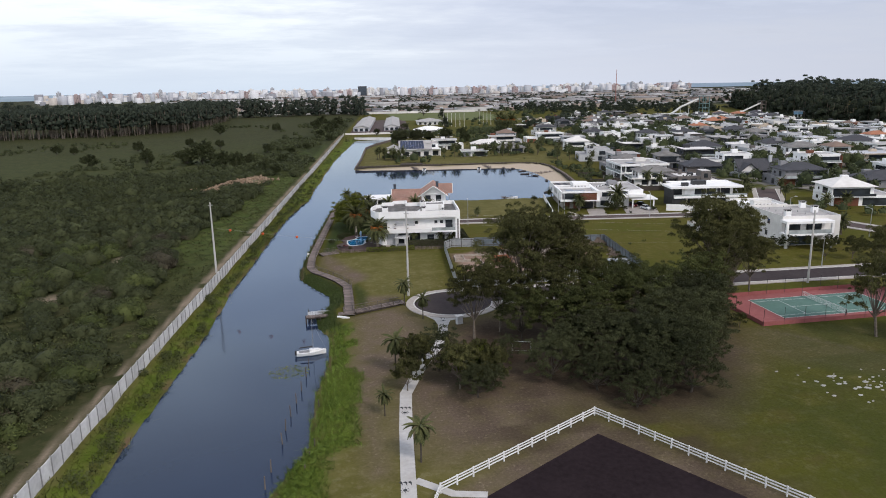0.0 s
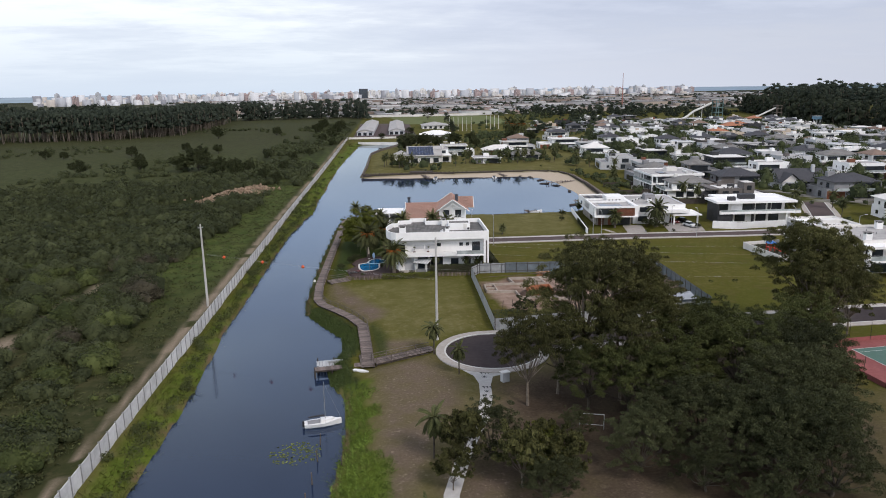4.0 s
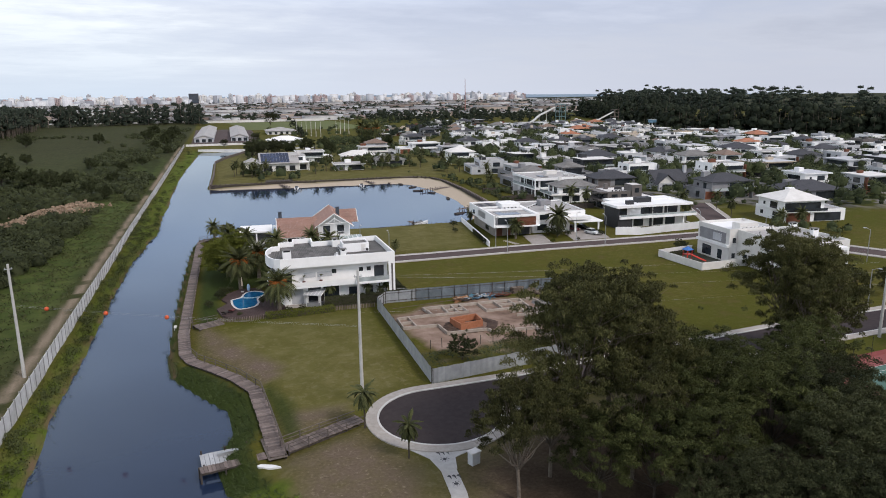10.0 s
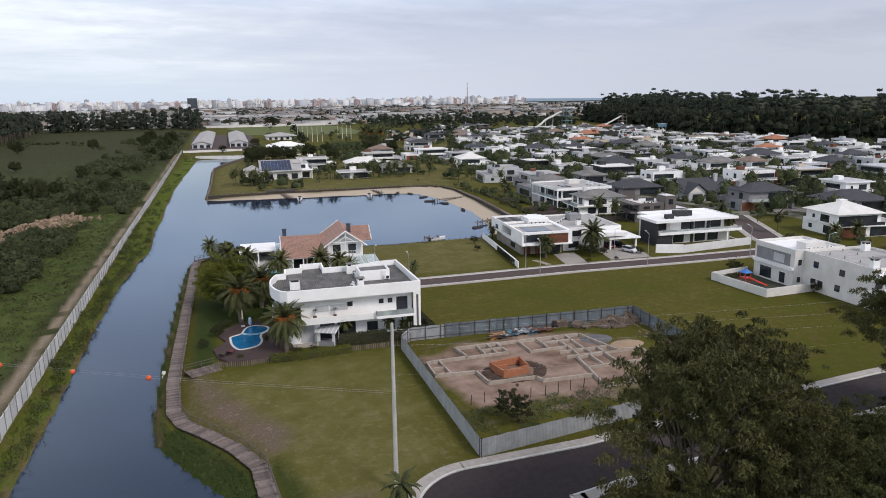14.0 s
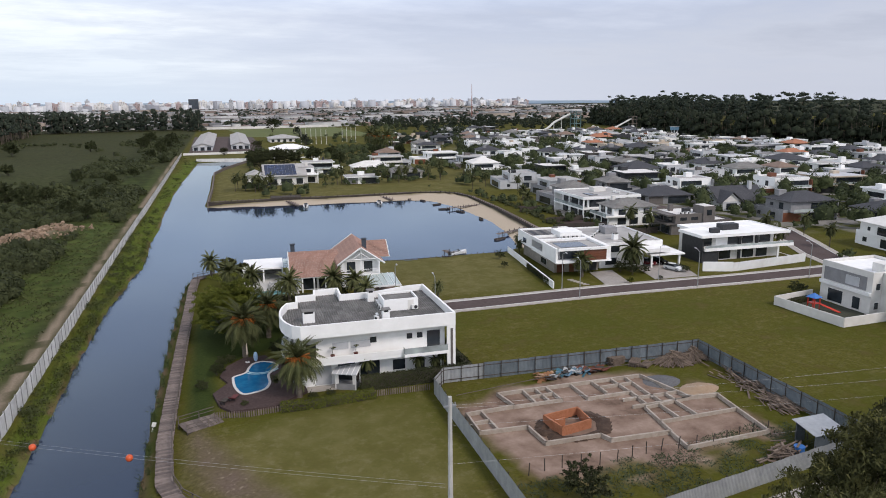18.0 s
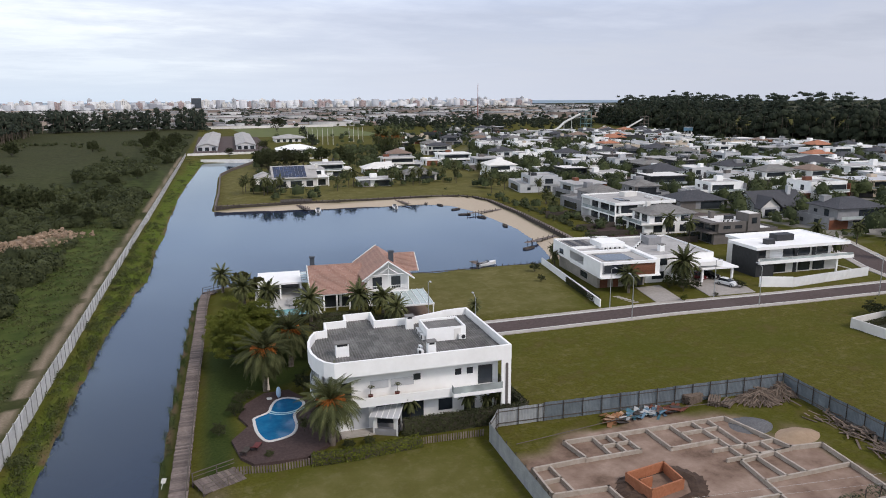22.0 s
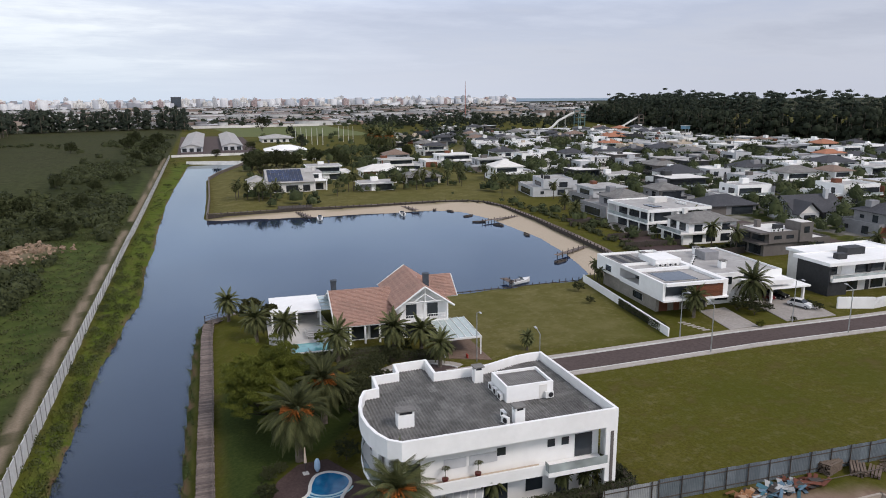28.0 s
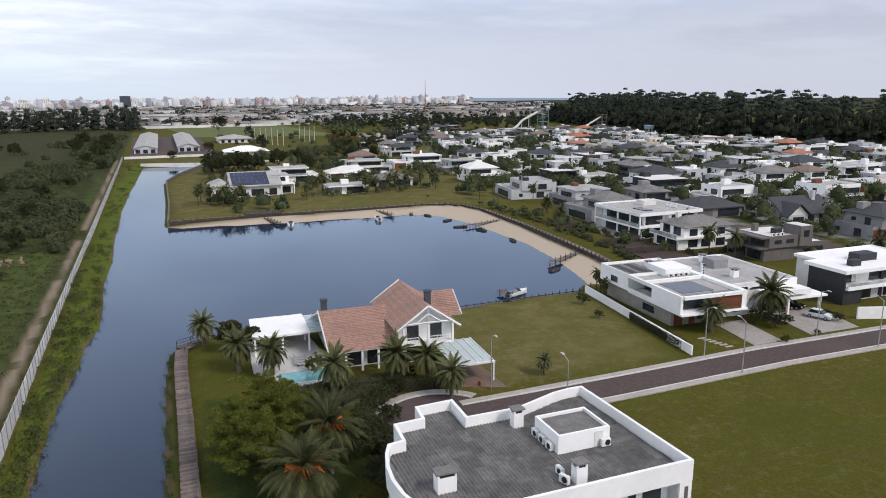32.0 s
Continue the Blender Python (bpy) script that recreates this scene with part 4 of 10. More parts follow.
for x, y, yaw in ((10.7, 56, -8), (13.2, 74, -10), (21.0, 94.5, -28), (24.3, 104, -14), (25.2, 109.0, -12)):
    stencil(x, y, yaw)

arena = [(35.5, 62.3), (18.9, 52.3), (9, 30), (52, 30), (44.9, 46.4)]
bm = bmesh.new()
prism(bm, arena, -0.3, 0.05)
single("ground_arena", bm, BLACKSAND, "dark raked sand of a fenced riding arena", "arena", kind="structure")
corral = thing("picket_fence", "white painted timber rail fence round the dark riding arena", "fence", pose(0, 0, 0))
bm = bmesh.new()
box(bm, -0.07, -0.07, -0.3, 0.07, 0.07, 1.25)
cp = mesh_of("post", bm, PLASTICW)
for a, c in (((14.2, 54.0), (37.0, 67.0)), ((37.0, 67.0), (60, 26)), ((14.2, 54.0), (5, 33))):
    L = math.hypot(c[0] - a[0], c[1] - a[1])
    yaw = math.degrees(math.atan2(c[1] - a[1], c[0] - a[0]))
    n = int(L / 2.2)
    rails = []
    for z in (0.35, 0.72, 1.05):
        bm = bmesh.new()
        box(bm, 0, -0.03, z, L / n, 0.03, z + 0.14)
        rails.append(mesh_of("rail", bm, PLASTICW))
    for i in range(n):
        m4 = pose(a[0], a[1], 0, 0, 0, yaw) @ pose(i * L / n, 0, 0)
        piece("post", cp, corral, m4)
        for r in rails:
            piece("rail", r, corral, m4)

court = thing("tennis_court", "green tennis court with red surround and white lines", "tennis court", pose(97, 100.0, 0, 0, 0, -1), kind="structure")
bm = bmesh.new()
box(bm, -18.0, -8.4, -0.3, 18.0, 8.4, 0.05)
part("surround", bm, COURTR, court, "worn red painted surround")
bm = bmesh.new()
box(bm, -11.9, -5.5, 0.05, 11.9, 5.5, 0.056)
part("playing_surface", bm, COURTG, court, "green painted playing surface")
for x0, y0, x1, y1 in ((-11.9, -5.5, 11.9, -5.42), (-11.9, 5.42, 11.9, 5.5), (-11.9, -5.42, -11.8, 5.42), (11.8, -5.42, 11.9, 5.42), (-11.8, -4.15, 11.8, -4.07),
                       (-11.8, 4.07, 11.8, 4.15), (-6.4, -4.07, -6.32, 4.07), (6.32, -4.07, 6.4, 4.07), (-6.32, -0.04, 6.32, 0.04)):
    bm = bmesh.new()
    box(bm, x0, y0, 0.056, x1, y1, 0.060)
    part("line", bm, PLASTICW, court)
bm = bmesh.new()
for i in range(22):
    box(bm, -0.01, -6.2 + i * 0.564, 0.06, 0.01, -6.18 + i * 0.564, 1.0)
for k in range(9):
    box(bm, -0.008, -6.2, 0.12 + k * 0.1, 0.008, 5.66, 0.135 + k * 0.1)
box(bm, -0.02, -6.2, 1.0, 0.02, 5.66, 1.08)
part("net", bm, PLASTICW, court, "white-banded net")
for y in (-6.3, 5.8):
    bm = bmesh.new()
    tube(bm, (0, y, 0), (0, y, 1.15), 0.05)
    part("net_post", bm, DARKMETAL, court)
bm = bmesh.new()
for x in np.arange(-18, 18.1, 4.0):
    for y in (-8.4, 8.4):
        tube(bm, (x, y, 0), (x, y, 3.2), 0.035, n=5)
for y in np.arange(-8.4, 8.5, 4.2):
    for x in (-18, 18):
        tube(bm, (x, y, 0), (x, y, 3.2), 0.035, n=5)
part("fence_posts", bm, DARKMETAL, court)
for i, (x0, y0, x1, y1) in enumerate(((-18, -8.42, 18, -8.40), (-18, 8.40, 18, 8.42), (-18.02, -8.4, -18.0, 8.4), (18.0, -8.4, 18.02, 8.4))):
    bm = bmesh.new()
    box(bm, x0, y0, 0.0, x1, y1, 0.75)
    part("windscreen", bm, COURTR, court, "red cloth windscreen")

# ---- boardwalk, dock, boat, pilings ----


def along(line, step):
    out, left = [], 0.0
    for a, c in zip(line, line[1:]):
        a, c = Vector(a), Vector(c)
        L = (c - a).length
        d = (c - a) / L
        t = left
        while t < L:
            out.append((a + d * t, math.degrees(math.atan2(d.y, d.x))))
            t += step
        left = t - L
    return out


def plank_walk(name, line, half, z, label, rail=1, ramp_z=None):
    top = thing(name, label, "boardwalk", pose(line[0][0], line[0][1], z))
    o = Vector((line[0][0], line[0][1]))
    bm = bmesh.new()
    stops = along(line, 0.42)
    rnd = random.Random(5)
    for i, (p, a) in enumerate(stops):
        c, s = math.cos(radians(a)), math.sin(radians(a))
        h0, h1 = -half + rnd.uniform(-0.05, 0.05), half + rnd.uniform(-0.05, 0.05)
        dz = rnd.uniform(-0.012, 0.012) + (ramp_z or 0) * i / len(stops)
        q = p - o
        prism(bm, [(q.x + u * c - v * s, q.y + u * s + v * c) for u, v in ((0, h0), (0.39, h0), (0.39, h1), (0, h1))], dz - 0.06, dz)
    tagged(part("planks", bm, PLANKS, top, "weathered grey planks"), kind="stuff")
    bm = bmesh.new()
    ribbon(bm, [tuple(Vector(p) - o) for p in line], 0.12, -0.3, -0.07)
    ribbon(bm, [tuple(Vector(p) - o) for p in side_line(line, half - 0.15)], 0.07, -0.3, -0.07)
    ribbon(bm, [tuple(Vector(p) - o) for p in side_line(line, 0.15 - half)], 0.07, -0.3, -0.07)
    part("bearers", bm, TIMBERD, top)
    bm = bmesh.new()
    tube(bm, (0, 0, -2.6), (0, 0, 0.02), 0.11, n=6)
    pile = mesh_of("post", bm, TIMBERD)
    bm = bmesh.new()
    box(bm, -0.05, -0.05, -0.1, 0.05, 0.05, 1.0)
    rp = mesh_of("rail_post", bm, TIMBER)
    for p, a in along(line, 2.6):
        for s in (-1, 1):
            m4 = pose(p.x - o.x, p.y - o.y, 0, 0, 0, a) @ pose(0, s * (half - 0.1), 0)
            piece("post", pile, top, m4)
            if rail in (2, s):
                piece("rail_post", rp, top, m4)
    for s in (-1, 1):
        if rail in (2, s):
            bm = bmesh.new()
            ln = [tuple(Vector(p) - o) for p in side_line(line, s * (half - 0.1))]
            ribbon(bm, ln, 0.05, 0.94, 1.0)
            ribbon(bm, ln, 0.025, 0.5, 0.56)
            part("handrail", bm, TIMBER, top)
    return top


plank_walk("boardwalk", walk_line, 0.95, -0.18, "weathered grey timber boardwalk on piles along the canal bank", rail=-1)
plank_walk("boardwalk", ramp_line, 1.1, -0.2, "short timber ramp from the dock to the turning circle", rail=2, ramp_z=0.3)
plank_walk("boardwalk", [(12.2, 244.3), (18.2, 247.2)], 1.1, -0.18, "timber viewing platform with railings at the lake's corner", rail=2)
dock = thing("dock", "pale aluminium and plank mooring dock reaching into the canal", "dock", pose(3.4, 120.6, -0.85))
bm = bmesh.new()
for k in range(11):
    box(bm, -2.8 + k * 0.5, -1.7, -0.1, -2.34 + k * 0.5, 1.9, 0)
part("planks", bm, surf("pale_dock_boards", (0.40, 0.41, 0.42), (0.52, 0.53, 0.54), 2, 0.4, 0.8, island=0.25), dock)
for x in (-2.6, 0.0, 2.5):
    for y in (-1.6, 1.8):
        bm = bmesh.new()
        tube(bm, (x, y, -2.4), (x, y, 0.5), 0.1, n=7)
        part("post", bm, TIMBERD, dock)
bm = bmesh.new()
box(bm, -0.9, 0.5, 0.0, 1.4, 0.85, 0.4)
part("bench", bm, STEEL, dock)
plank_walk("boardwalk", [(0.3, 117.9), (7.4, 118.3)], 0.75, -0.35, "narrow plank walkway from the landing out to the dock", rail=0)
landing = thing("landing", "small plank landing joining boardwalk and dock", "landing", pose(8.4, 118.4, -0.26))
bm = bmesh.new()
box(bm, -0.95, 0, -0.06, 1.2, 0.38, 0)
me = mesh_of("plank", bm, TIMBER)
for k in range(13):
    piece("plank", me, landing, pose(0, -1.6 + k * 0.42, 0))
bm = bmesh.new()
sx = [(-1.5, 0.0), (-1.2, 0.38), (0.4, 0.42), (1.5, 0.0)]
prism(bm, [(x, y) for x, y in sx] + [(0.4, -0.42), (-1.2, -0.38)], 0, 0.3)
single("dinghy", bm, PLASTICW, "small upturned white dinghy lying on the grass bank", "dinghy", pose(7.2, 114.9, ground_z(7.2, 114.9) + 0.05, 0, 0, -30) @ Matrix.Diagonal((0.9, 0.8, 0.8, 1)))


def sailboat(x, y, yaw):
    b_ = thing("sailboat", "small white sailboat with bare mast moored on the canal", "sailboat", pose(x, y, WATER_Z, 0, 0, yaw) @ Matrix.Diagonal((0.87, 0.87, 0.87, 1)))
    bm = bmesh.new()
    ring = []
    prof = ((-2.7, 0.75, 0.0), (-1.5, 1.0, 0.0), (0.2, 1.05, 0.02), (1.6, 0.7, 0.08), (2.6, 0.22, 0.16), (2.95, 0.02, 0.2))
    for px_, w_, lift_ in prof:
        ring.append([bm.verts.new((px_, s * w_ * f, z)) for s, f, z in ((1, 1, 0.75 + lift_), (1, 0.8, 0.2), (1, 0.3, -0.25), (-1, 0.3, -0.25), (-1, 0.8, 0.2), (-1, 1, 0.75 + lift_))])
    for r0, r1 in zip(ring, ring[1:]):
        for i in range(5):
            bm.faces.new((r0[i], r0[i + 1], r1[i + 1], r1[i]))
        bm.faces.new((r0[5], r0[0], r1[0], r1[5]))
    bm.faces.new(ring[0])
    bmesh.ops.recalc_face_normals(bm, faces=bm.faces)
    part("hull", bm, PLASTICW, b_)
    bm = bmesh.new()
    prism(bm, [(-0.2, -0.6), (1.5, -0.4), (1.9, 0), (1.5, 0.4), (-0.2, 0.6)], 0.78, 1.15)
    part("cabin", bm, PLASTICW, b_)
    bm = bmesh.new()
    box(bm, -2.2, -0.6, 0.77, -0.3, 0.6, 0.80)
    part("cockpit_floor", bm, MGREY, b_)
    bm = bmesh.new()
    tube(bm, (0.5, 0, 1.1), (0.5, 0, 7.2), 0.05, 0.035)
    part("mast", bm, STEEL, b_)
    bm = bmesh.new()
    tube(bm, (0.5, 0, 1.6), (-2.2, 0, 1.55), 0.06)
    tube(bm, (0.3, 0, 1.7), (-2.0, 0, 1.66), 0.11, 0.07)
    part("boom", bm, DARKMETAL, b_, "boom with furled dark sail cover")
    bm = bmesh.new()
    box(bm, -3.0, -0.15, 0.2, -2.68, 0.15, 1.1)
    part("outboard_motor", bm, DARKMETAL, b_)
    for x1, y1 in ((2.9, 0), (0.4, 1.0), (0.4, -1.0)):
        bm = bmesh.new()
        tube(bm, (0.5, 0, 7.0), (x1, y1, 0.85), 0.012, n=4)
        part("stay", bm, STEEL, b_)


sailboat(1.0, 101.3, 4)
bm = bmesh.new()
tube(bm, (0, 0, -1.0), (0, 0, 1.6), 0.09, 0.07, 7)
pile_me = mesh_of("mooring_pile", bm, TIMBER)
rnd = random.Random(3)
for x, y in ((-4.4, 61.5), (-3.9, 65), (-2.8, 71.5), (-2.5, 75.0), (-1.9, 79.0), (-1.2, 83.0), (-0.5, 87), (0.2, 92), (0.6, 96), (0.0, 63), (0.7, 66), (1.2, 69), (2.0, 80), (3.0, 90)):
    p = new("mooring_pile", pile_me)
    p.matrix_basis = pose(x, y, WATER_Z, rnd.uniform(-4, 4), rnd.uniform(-4, 4), 0)
    tagged(p, "thin weathered wooden pile standing in the canal", "pile", "mooring piles in the canal")


# overhead line between the two tall poles, with marker balls
line_ = thing("power_line", "thin overhead cables with orange marker balls across the canal", "power line", pose(0, 0, 0))
PA, PB = Vector((-20.3, 154.8, 10.8)), Vector((21.1, 125.45, 10.7))


def sagging(f, lift=0.0):
    p = PA.lerp(PB, f)
    return p + Vector((0, 0, lift - 4 * SAG * f * (1 - f)))


def cable(bm, pts, r):
    """One unbroken thin tube along a row of points."""
    rings = [[bm.verts.new(p + Vector(o) * r) for o in ((0, 0, 1), (0.7, 0.7, 0), (0, 0, -1), (-0.7, -0.7, 0))] for p in pts]
    for a, c in zip(rings, rings[1:]):
        for i in range(4):
            bm.faces.new((a[i], a[(i + 1) % 4], c[(i + 1) % 4], c[i]))


SAG = 0.3
BALLS = (0.115, 0.297, 0.478)
for dx, lift in ((-0.42, 0.0), (0.42, 0.0)):
    bm = bmesh.new()
    pts = [sagging(i / 16, lift) + Vector((dx, 0, 0)) for i in range(17)]
    cable(bm, pts, 0.008)
    part("cable", bm, STEEL, line_)
span_b = thing("power_line", "thin pale overhead cables between the poles beside the road", "power line", pose(0, 0, 0))
for za, zb in ((17.2, 14.8), (17.0, 12.6), (15.6, 11.0), (12.5, 9.0)):
    bm = bmesh.new()
    pts = [Vector((21.1, 125.45, za)).lerp(Vector((104.5, 113.6, zb)), i / 20) - Vector((0, 0, 4 * 0.7 * (i / 20) * (1 - i / 20))) for i in range(21)]
    cable(bm, pts, 0.005)
    part("cable", bm, STEEL, span_b)
for f in BALLS:
    bm = bmesh.new()
    bmesh.ops.create_uvsphere(bm, u_segments=14, v_segments=8, radius=0.3)
    p = sagging(f) + Vector((-0.42, 0, 0))
    for v in bm.verts:
        v.co = v.co + p
    part("marker_ball", bm, ORANGEP, line_, "orange marker ball", smooth=True)
bm = bmesh.new()
tube(bm, (0, 0, -0.6), (0, 0, 0.9), 0.05)
box(bm, -0.35, -0.03, 0.9, 0.35, 0.03, 1.5)
single("sign", bm, PLASTICW, "small white sign on a stake at the canal's edge", "sign", pose(0.6, 170.9, WATER_Z, 0, 25, 30) @ Matrix.Diagonal((0.8, 0.8, 0.9, 1)))

# ---- park furniture ----
goal = thing("football_goal", "small white football goal with dark net under the trees", "goal", pose(34.2, 89.8, ground_z(34.2, 89.8), 0, 0, -22))
for x in (-1.5, 1.5):
    bm = bmesh.new()
    tube(bm, (x, 0, -0.1), (x, 0, 2.0), 0.05, n=8)
    part("post", bm, STEEL, goal)
    bm = bmesh.new()
    tube(bm, (x, 0, 2.0), (x, 1.0, 0.05), 0.035, n=6)
    part("stay", bm, PLASTICW, goal)
for y, z in ((0, 2.0), (1.0, 0.05)):
    bm = bmesh.new()
    tube(bm, (-1.5, y, z), (1.5, y, z), 0.05, n=8)
    part("crossbar", bm, STEEL, goal)
bm = bmesh.new()
for k in range(13):
    x = -1.5 + k * 0.25
    tube(bm, (x, 0, 2.0), (x, 1.0, 0.05), 0.008, n=3)
for k in range(1, 9):
    f = k / 9
    tube(bm, (-1.5, f, 2.0 - 1.95 * f), (1.5, f, 2.0 - 1.95 * f), 0.008, n=3)
tagged(part("net", bm, DARKMETAL, goal), kind="stuff")
kiosk = thing("utility_box", "pale grey utility box with cap beside the path junction", "utility box", pose(27.6, 106.2, 0.05, 0, 0, 15))
bm = bmesh.new()
box(bm, -0.55, -0.4, -0.1, 0.55, 0.4, 1.35)
part("body", bm, LGREY, kiosk)
bm = bmesh.new()
box(bm, -0.65, -0.5, 1.35, 0.65, 0.5, 1.47)
part("cap", bm, WHITE2, kiosk)

# ---- building site ----
SITE = [(31.8, 127.6), (36.0, 163.4), (38.6, 166.2), (79.0, 159.8), (75.2, 130.0)]


def sheet_fence(a, c, h, mat_, label, inner=-1):
    L = math.hypot(c[0] - a[0], c[1] - a[1])
    f = thing("sheet_fence", label, "fence", pose(a[0], a[1], 0, 0, 0, math.degrees(math.atan2(c[1] - a[1], c[0] - a[0]))), "fences of the building site")
    n = max(1, round(L / 1.0))
    w_ = L / n
    bm = bmesh.new()
    k = 5
    for j in range(k):
        x0, x1 = j * w_ / k, (j + 0.5) * w_ / k
        face(bm, (x0, 0.02, 0), (x1, -0.02, 0), (x1, -0.02, h), (x0, 0.02, h))
        face(bm, (x1, -0.02, 0), ((j + 1) * w_ / k, 0.02, 0), ((j + 1) * w_ / k, 0.02, h), (x1, -0.02, h))
    me = mesh_of("sheet", bm, mat_)
    rnd = random.Random(int(L * 7))
    for i in range(n):
        piece("sheet", me, f, pose(i * w_, 0, -0.1 + rnd.uniform(-0.03, 0.05)))
    bm = bmesh.new()
    for z in (0.4, h - 0.5):
        box(bm, 0, min(0.03 * inner, 0.09 * inner), z, L, max(0.03 * inner, 0.09 * inner), z + 0.09)
    part("rail", bm, TIMBER, f)
    bm = bmesh.new()
    box(bm, -0.045, min(0.09 * inner, 0.17 * inner), -0.4, 0.045, max(0.09 * inner, 0.17 * inner), h + 0.04)
    me = mesh_of("post", bm, TIMBERD)
    for i in range(int(L / 2.6) + 1):
        piece("post", me, f, pose(min(i * 2.6, L), 0, 0))


BLUEGREY = surf("blue_grey_sheet", (0.15, 0.182, 0.208), (0.23, 0.27, 0.30), 1.0, 0.3, 0.6, metal=0.2, relief=0.006, vary=0.25)
sheet_fence(SITE[0], SITE[1], 2.4, CORRUG, "pale grey corrugated sheet fence along the building site")
sheet_fence(SITE[1], SITE[2], 2.4, CORRUG, "pale grey corrugated sheet fence at the site's corner")
sheet_fence(SITE[2], (44.5, 165.3), 2.4, CORRUG, "pale grey corrugated sheet fence beside the white house")
sheet_fence((44.5, 165.3), SITE[3], 2.5, BLUEGREY, "blue-grey metal sheet fence behind the building site")
sheet_fence(SITE[3], SITE[4], 2.5, BLUEGREY, "dark blue-grey metal sheet fence along the building site")
sheet_fence(SITE[0], (73.5, 128.9), 2.3, CORRUG, "pale grey corrugated sheet fence along the pavement", 1)

FOUND = surf("foundation_concrete", (0.30, 0.255, 0.21), (0.44, 0.39, 0.34), 1.5, 0.3, 0.9, relief=0.01)
found = thing("foundation", "unfinished concrete foundation beams of a new house on bare sand", "foundation", pose(52, 147.5, 0.03))


def beam(x0, y0, x1, y1, h=0.5, t=0.12, mat_=None, name="foundation_beam"):
    L = math.hypot(x1 - x0, y1 - y0)
    bm = bmesh.new()
    box(bm, -t, -t, -0.1, L + t, t, h)
    ob = part(name, bm, mat_ or FOUND, found)
    ob.matrix_basis = pose(x0 - 52, y0 - 147.5, 0, 0, 0, math.degrees(math.atan2(y1 - y0, x1 - x0)))


outer = [(37.0, 155.4), (43.6, 154.9), (43.4, 159.1), (64.8, 156.2), (65.9, 147.5), (69.8, 146.6), (67.4, 136.2), (56.0, 137.2), (56.8, 141.0), (49.3, 142.3), (48.9, 143.8), (42.0, 144.8), (42.2, 149.2), (36.3, 150.3)]
for a, c in zip(outer, outer[1:] + outer[:1]):
    beam(*a, *c)
for seg in ((39.0, 155.2, 38.6, 150.0), (37.0, 152.8, 38.8, 152.7), (47.0, 158.6, 46.6, 154.6), (43.5, 154.8, 50.2, 154.0), (48.8, 158.4, 48.5, 154.4), (50.4, 158.2, 50.2, 154.0), (46.8, 156.5, 50.3, 156.2),
            (54.0, 157.7, 53.6, 152.9), (57.2, 157.2, 56.9, 153.4), (60.2, 156.8, 59.8, 150.4), (53.6, 152.9, 60.0, 152.2), (57.0, 155.2, 62.2, 154.6), (62.4, 156.5, 61.6, 149.8),
            (57.6, 150.6, 65.8, 149.6), (57.4, 148.4, 65.8, 147.4), (59.6, 150.4, 59.4, 148.2), (61.8, 150.1, 61.6, 147.9), (63.8, 149.9, 63.6, 147.6),
            (58.6, 147.6, 57.0, 141.0), (58.6, 147.6, 65.9, 147.5), (60.8, 147.5, 60.4, 143.3), (57.6, 143.6, 68.8, 142.4), (63.4, 147.4, 63.0, 143.1)):
    beam(*seg, h=0.42)
for (x0, y0, x1, y1) in ((44.7, 149.6, 49.7, 149.8), (49.7, 149.8, 49.2, 146.3), (45.0, 146.0, 49.2, 146.3), (44.7, 149.6, 45.0, 146.0)):
    beam(x0, y0, x1, y1, 1.15, 0.09, BRICK, "brick_tank_wall")
beam(45.3, 148.0, 46.6, 148.0, 1.1, 0.08, BRICK, "brick_tank_wall")
bm = bmesh.new()
for i in range(26):
    a = i * 2 * math.pi / 26
    rr = 4.0 + 0.9 * noise.noise((math.cos(a) * 2, math.sin(a) * 2, 1.0))
    r2 = rr + 1.0
    b_ = (i + 1) * 2 * math.pi / 26
    q2 = 4.0 + 0.9 * noise.noise((math.cos(b_) * 2, math.sin(b_) * 2, 1.0))
    face(bm, (rr * math.cos(a), 0.72 * rr * math.sin(a), 0.24), (q2 * math.cos(b_), 0.72 * q2 * math.sin(b_), 0.24), ((q2 + 1.3) * math.cos(b_), 0.72 * (q2 + 1.3) * math.sin(b_), -0.02), (r2 * math.cos(a), 0.72 * r2 * math.sin(a), -0.02))
    face(bm, (rr * math.cos(a), 0.72 * rr * math.sin(a), 0.24), ((rr - 0.9) * math.cos(a), 0.72 * (rr - 0.9) * math.sin(a), 0.02), ((q2 - 0.9) * math.cos(b_), 0.72 * (q2 - 0.9) * math.sin(b_), 0.02), (q2 * math.cos(b_), 0.72 * q2 * math.sin(b_), 0.24))
single("excavation_rim", bm, surf("dark_dug_soil", (0.038, 0.022, 0.015), (0.085, 0.052, 0.034), 1.5, 0.4, 0.95, relief=0.05), "dark dug-out earth round the orange brick tank", "soil", pose(47.6, 147.4, 0.03), kind="stuff")


